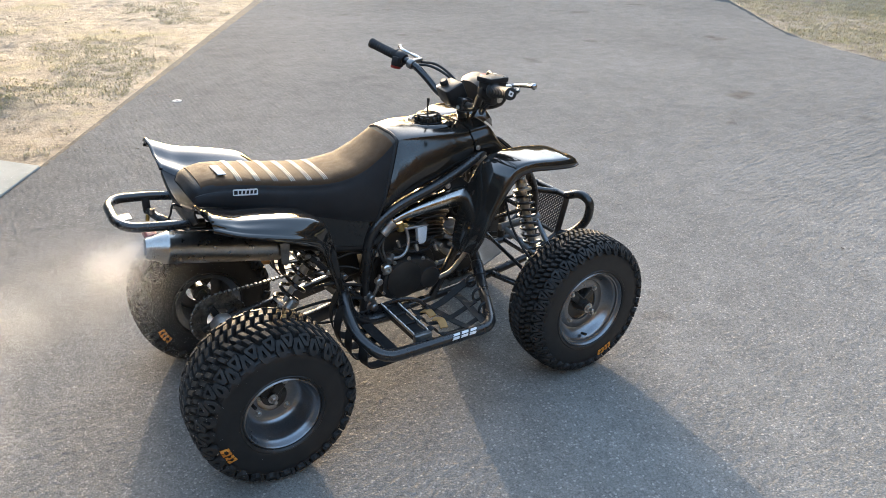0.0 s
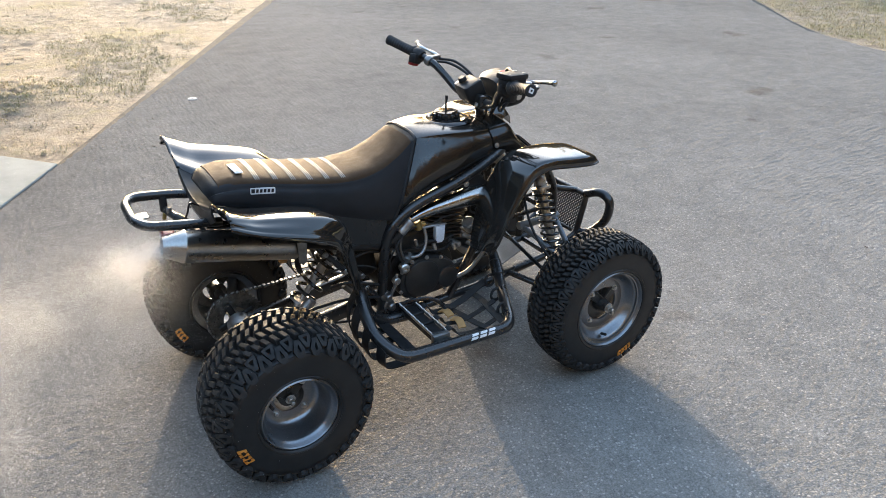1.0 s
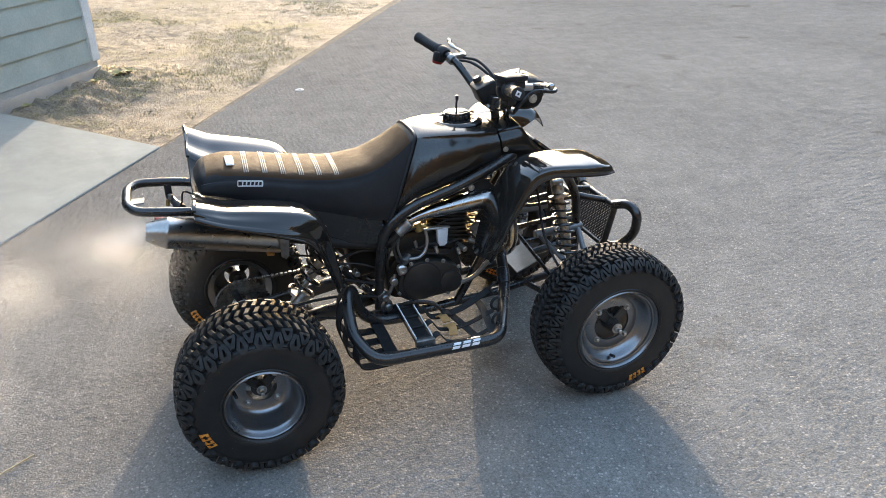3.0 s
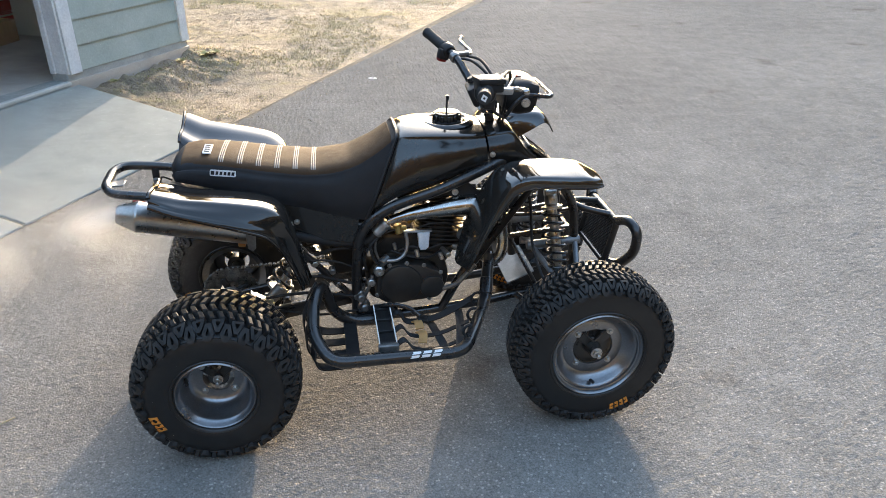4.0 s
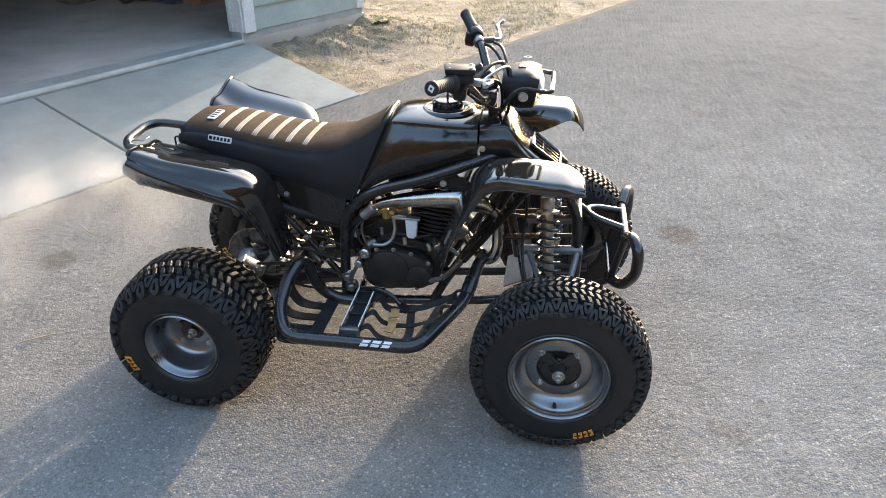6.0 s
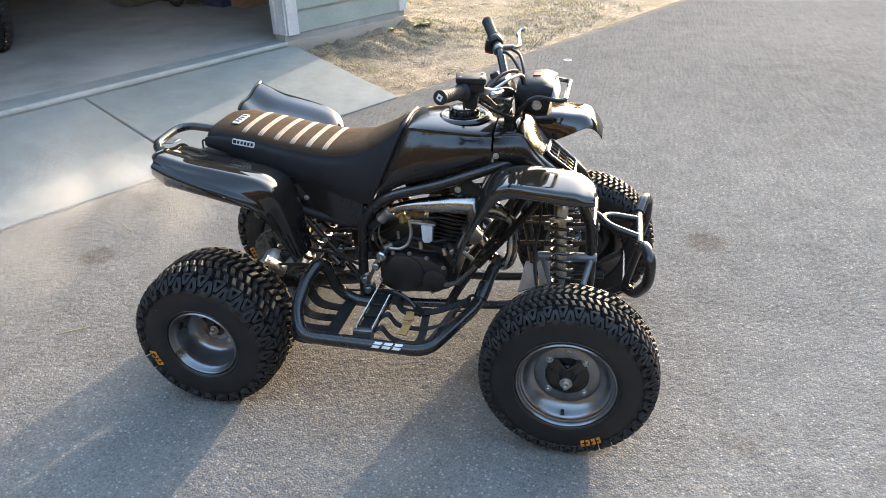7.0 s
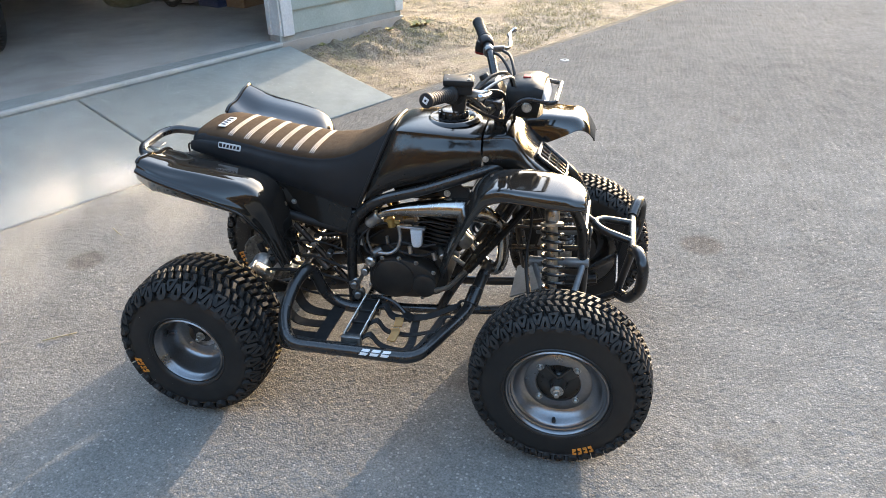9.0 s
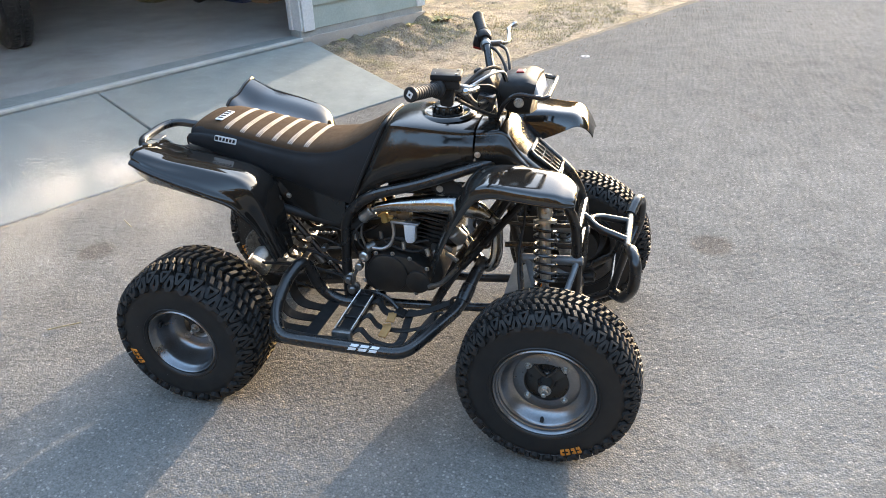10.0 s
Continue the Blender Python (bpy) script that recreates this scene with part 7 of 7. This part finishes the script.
grass("dry_grass", straw, "tufts of dry yellow grass on the soil", spots_left(1900, 3, 0.12, 2, 0.4, 1.1) + spots_left(700, 11, -0.6, 0.2, 0.25, 0.6) + spots_bank(420, 17) + spots_right(3800, 5), 0.034, 1)
grass("green_grass", green_blade, "short green grass in patches on the soil", spots_left(1900, 7, 0.22, 2, 0.3, 0.9) + spots_bank(130, 19) + spots_right(900, 8), 0.022, 2)


def weed(x, y, seed, size):
    """A small broad-leaved weed."""
    rng = random.Random(seed)
    z = rise(x, y)
    bm = bmesh.new()
    for _ in range(26):
        a, l, up = rng.uniform(0, 6.283), size * rng.uniform(0.5, 1.0), rng.uniform(0.25, 0.9)
        d, side = Vector((math.cos(a), math.sin(a), 0)), Vector((-math.sin(a), math.cos(a), 0))
        base = Vector((x, y, z)) + d * rng.uniform(0, 0.02)
        rows = []
        for k, w in ((0.0, 0.004), (0.35, 0.012), (0.7, 0.016), (1.0, 0.002)):
            p = base + d * l * k + Vector((0, 0, l * up * k * (1.4 - 0.8 * k)))
            rows.append((bm.verts.new(p - side * w), bm.verts.new(p + side * w)))
        for a2, b2 in zip(rows, rows[1:]):
            bm.faces.new((a2[0], a2[1], b2[1], b2[0]))
    thing("weed", bm, green_blade, "small green weed growing by the foundation", "weed", group="weeds by the wall")


for i, (s, d, size) in enumerate(((1.34, 0.10, 0.08), (1.42, 0.16, 0.05), (0.75, 0.10, 0.04), (0.32, 0.06, 0.03), (1.0, 0.14, 0.035))):
    p = at_garage(s, d, 0)
    weed(p.x, p.y, 20 + i, size)


def litter():
    """Stones and clods strewn over the soil, and grit on the asphalt near its edge."""
    rng = random.Random(12)
    verts, faces = [], []
    def stone(x, y, z, r):
        i = len(verts)
        ring = [(math.cos(a), math.sin(a)) for a in np.linspace(0, 6.283, 6, endpoint=False)]
        for cx, cy in ring:
            verts.append((x + cx * r * rng.uniform(0.7, 1.2), y + cy * r * rng.uniform(0.7, 1.2), z - 0.003))
        for cx, cy in ring:
            verts.append((x + cx * r * rng.uniform(0.35, 0.75), y + cy * r * rng.uniform(0.35, 0.75), z + r * rng.uniform(0.4, 0.8)))
        for k in range(6):
            j = (k + 1) % 6
            faces.append((i + k, i + j, i + 6 + j, i + 6 + k))
        faces.append(tuple(i + 6 + k for k in range(6)))
    n = 0
    while n < 1500:
        x, y = rng.uniform(-1.2, 6.0), rng.uniform(3.0, 13.0)
        e = edge_side(x, y)
        s, d = (Vector((x, y, 0)) - POST).dot(U), (Vector((x, y, 0)) - POST).dot(W)
        if e > 0.0 or e < -6 or (d < 0.03 and s < WIDE + 0.1) or (s < 0.15 and d < 1.6):
            continue
        stone(x, y, rise(x, y), rng.uniform(0.003, 0.009) * (1.9 if rng.random() < 0.06 else 1))
        n += 1
    for _ in range(500):
        k, off = rng.uniform(0, 14), abs(rng.gauss(0, 0.35))
        stone(-0.27 + 0.489 * k + 0.872 * off, 2.86 + 0.872 * k - 0.489 * off, 0.001, rng.uniform(0.002, 0.006))
    me = bpy.data.meshes.new("stones")
    me.from_pydata(verts, [], faces)
    me.materials.append(clod)
    tagged(new("stones", me), "small stones and clods strewn over the soil", "stones", kind="stuff")


litter()


def straw_on_drive(x, y, turn, length):
    bm = tube([(x - math.cos(turn) * length / 2, y - math.sin(turn) * length / 2, 0.004), (x, y, 0.007), (x + math.cos(turn) * length / 2, y + math.sin(turn) * length / 2 + 0.01, 0.004)], 0.0022, 5)
    thing("straw", bm, straw, "single dry straw lying on the asphalt", "straw", group="straws on the drive")


for x, y, turn, length in ((-0.725, -0.19, 0.55, 0.11), (-1.02, 0.62, 2.6, 0.10)):
    straw_on_drive(x, y, turn, length)
def dead_leaf(x, y, turn, size):
    """A small curled brown leaf."""
    bm = bmesh.new()
    rows = []
    for k, w in ((-1.0, 0.06), (-0.5, 0.34), (0.1, 0.42), (0.6, 0.26), (1.0, 0.04)):
        row = []
        for side in (-1, 0, 1):
            p = Vector((k * size, side * w * size, 0.003 + size * (0.30 * abs(side) * w + 0.22 * k * k)))
            row.append(bm.verts.new(pose(x, y, 0, 0, 0, turn) @ p))
        rows.append(row)
    for a, b in zip(rows, rows[1:]):
        for k in (0, 1):
            bm.faces.new((a[k], a[k + 1], b[k + 1], b[k]))
    bmesh.ops.solidify(bm, geom=list(bm.faces), thickness=0.0012)
    thing("dead_leaf", bm, leaf_brown, "small curled dark brown leaf lying on the asphalt", "leaf", group="leaves on the drive")


leaf_brown = surface("dead_leaf_brown", (0.030, 0.022, 0.014), (0.070, 0.048, 0.028), (0.6, 0.8), bump=0.2)
for x, y, turn, size in ((1.99, 5.47, 20, 0.016), (2.21, 6.31, 80, 0.018), (2.50, 5.74, 140, 0.026), (2.61, 5.19, 60, 0.022), (1.29, 3.72, 45, 0.018), (1.60, 3.02, 10, 0.010), (4.12, 5.93, 100, 0.016), (4.17, 1.82, 30, 0.012), (2.87, -0.36, 70, 0.014)):
    dead_leaf(x, y, turn, size)
bm = bmesh.new()
lathe(bm, [(0, 0.012), (0.004, 0.016), (0.004, 0.034), (0, 0.038)], (0.80, 3.93, 0.0005), (0, 0, 1), 20)
thing("washer", bm, concrete_grey, "small pale disc lying on the asphalt", "disc")


def see_through(name, front, behind, share):
    """A thin scatterer that light also passes through."""
    m, t, p = nodes_of(name)
    t.nodes.remove(p)
    one, two, both = t.nodes.new("ShaderNodeBsdfDiffuse"), t.nodes.new("ShaderNodeBsdfTranslucent"), t.nodes.new("ShaderNodeMixShader")
    one.inputs[0].default_value, two.inputs[0].default_value, both.inputs[0].default_value = (*front, 1), (*behind, 1), share
    t.links.new(one.outputs[0], both.inputs[1])
    t.links.new(two.outputs[0], both.inputs[2])
    t.links.new(both.outputs[0], t.nodes["Material Output"].inputs[0])
    return m


# ---- unseen woods added to block low sky ----
def unseen_woods():
    """An added ring of woods, out of view, that cuts low sky light and darkens reflections. Lower where the evening sun
    stands: leaf clumps over bare trunks.
    """
    rng = np.random.default_rng(11)
    co = []
    for i in range(150):
        az = 2.4 * i + rng.uniform(-1.5, 1.5)
        away = abs((az - SUN_AZ + 180) % 360 - 180)
        if away < 17:
            continue
        dist = rng.uniform(34, 48)
        tall = dist * math.tan(radians(rng.uniform(15, 21) if away < 60 else rng.uniform(20, 30)))
        wide = tall * rng.uniform(0.16, 0.24) + 1.2
        foot = np.array([dist * math.sin(radians(az)), dist * math.cos(radians(az)), 0.0])
        n = 260
        v = rng.normal(size=(n, 3))
        v /= np.linalg.norm(v, axis=1, keepdims=True)
        p = foot + v * rng.uniform(0.45, 1.0, (n, 1)) * np.array([wide, wide, tall * 0.46]) + np.array([0, 0, tall * 0.54])
        e1, e2 = rng.normal(size=(n, 3)), rng.normal(size=(n, 3))
        s = tall * 0.16
        co.append(np.stack([p, p + e1 * s * 0.6, p + e2 * s * 0.6], axis=1).reshape(-1, 3))
        for a in (0.0, 2.1, 4.2):
            o = np.array([math.cos(a), math.sin(a), 0]) * 0.2
            q = np.array([math.cos(a + 2.1), math.sin(a + 2.1), 0]) * 0.2
            co.append(np.stack([foot + o, foot + q, foot + np.array([0, 0, tall * 0.8])]))
    co = np.concatenate(co)
    co[:, 2] = np.maximum(co[:, 2], 0.0)
    me = bpy.data.meshes.new("woods")
    me.from_pydata(co.tolist(), [], np.arange(len(co)).reshape(-1, 3).tolist())
    # leaf colours chosen to tint reflections in the black plastic brown and gold
    me.materials.append(see_through("unseen_foliage", (0.21, 0.150, 0.075), (0.40, 0.25, 0.08), 0.45))
    tagged(new("woods", me), "unseen brown woods added far round the place to block low sky", "woods", kind="stuff")


unseen_woods()

# ---- exhaust smoke ----
def exhaust_smoke(count):
    """A drifting cloud of very fine droplets behind the muffler, each a tiny facet."""
    rng = np.random.default_rng(5)
    wanted, count = count, count * 3
    # places along the drift: centre, spread and share of the droplets
    centre = np.array([(-0.245, -0.165, 0.675), (-0.34, -0.15, 0.645), (-0.48, -0.10, 0.57), (-0.66, -0.02, 0.46), (-0.92, 0.24, 0.40), (-1.30, 0.80, 0.40), (-1.72, 1.60, 0.44), (-2.05, 2.60, 0.52),
                       (-0.60, -0.20, 0.34), (-0.74, -0.42, 0.24), (-0.29, -0.06, 0.54), (-0.32, 0.10, 0.38)])
    spread = np.array([0.020, 0.050, 0.085, 0.17, 0.27, 0.34, 0.40, 0.48, 0.17, 0.20, 0.07, 0.10])
    share = np.array([0.040, 0.240, 0.320, 0.080, 0.035, 0.05, 0.08, 0.08, 0.070, 0.02, 0.030, 0.050])
    first, last = np.array([0] * 8 + [8] * 2 + [10] * 2), np.array([7] * 8 + [9] * 2 + [11] * 2)
    where = rng.choice(len(share), size=count, p=share / share.sum())
    k = np.clip(where + rng.uniform(-0.5, 0.5, count), first[where], last[where])
    lo = np.floor(k).astype(int)
    hi = np.minimum(lo + 1, len(share) - 1)
    f = (k - lo)[:, None]
    c = centre[lo] * (1 - f) + centre[hi] * f
    r = spread[lo][:, None] * (1 - f) + spread[hi][:, None] * f
    # wisps: droplets gather along wavy sheets
    p = rng.normal(size=(count, 3)) * r * np.array([1.0, 1.0, 0.75])
    swirl = np.sin(p[:, :1] / r * 2.3 + c[:, 1:2] * 7) * 0.35 + np.sin(p[:, 1:2] / r * 3.1 + c[:, :1] * 9) * 0.25
    p[:, 2:3] += swirl * r * 0.6
    p[:, :1] += np.sin(p[:, 2:3] / r * 2.7 + c[:, 1:2] * 5) * r * 0.3
    p = p + c
    # the cloud is torn: droplets are kept where the eddies are thick
    a = p * 4.2 + np.sin(p[:, [1, 2, 0]] * 6.1) * 0.9
    b = p * 10.5 + np.sin(p[:, [2, 0, 1]] * 12.3) * 1.1
    thick = np.sin(a[:, 0] + 0.6) * np.sin(a[:, 1] + 1.9) + np.sin(a[:, 2] * 1.3 - a[:, 0]) * 0.7 + 0.6 * np.sin(b[:, 0]) * np.sin(b[:, 1] + b[:, 2])
    kept = np.flatnonzero(rng.uniform(size=count) < np.clip(0.5 + 0.62 * thick + np.clip(0.8 - 5.0 * r[:, 0], 0.0, 0.6), 0.03, 1.0))[:wanted]
    p, r, count = p[kept], r[kept], len(kept)
    p[:, 2] = np.abs(p[:, 2] - 0.02) + 0.02
    size = rng.uniform(0.7, 1.3, (count, 1)) * np.clip(r * 0.0058, 0.00045, 0.0010)
    e1, e2 = rng.normal(size=(count, 3)), rng.normal(size=(count, 3))
    e1 /= np.linalg.norm(e1, axis=1, keepdims=True)
    e2 /= np.linalg.norm(e2, axis=1, keepdims=True)
    # none inside the building's front wall
    inside = ((p[:, :2] - np.array(POST.xy)) @ np.array(W.xy)) < 0.05
    p[inside, :2] += np.array(W.xy) * 0.4
    co = np.stack([p, p + e1 * size, p + e2 * size], axis=1).reshape(-1, 3)
    me = bpy.data.meshes.new("exhaust_smoke")
    me.vertices.add(3 * count)
    me.vertices.foreach_set("co", co.astype(np.float32).ravel())
    me.loops.add(3 * count)
    me.loops.foreach_set("vertex_index", np.arange(3 * count, dtype=np.int32))
    me.polygons.add(count)
    me.polygons.foreach_set("loop_start", np.arange(0, 3 * count, 3, dtype=np.int32))
    me.update(calc_edges=True)
    m = see_through("smoke_droplets", (0.86, 0.86, 0.85), (0.86, 0.86, 0.85), 0.55)
    me.materials.append(m)
    tagged(new("exhaust_smoke", me), "thin pale exhaust smoke drifting behind the muffler", "smoke", kind="stuff")


exhaust_smoke(960000)
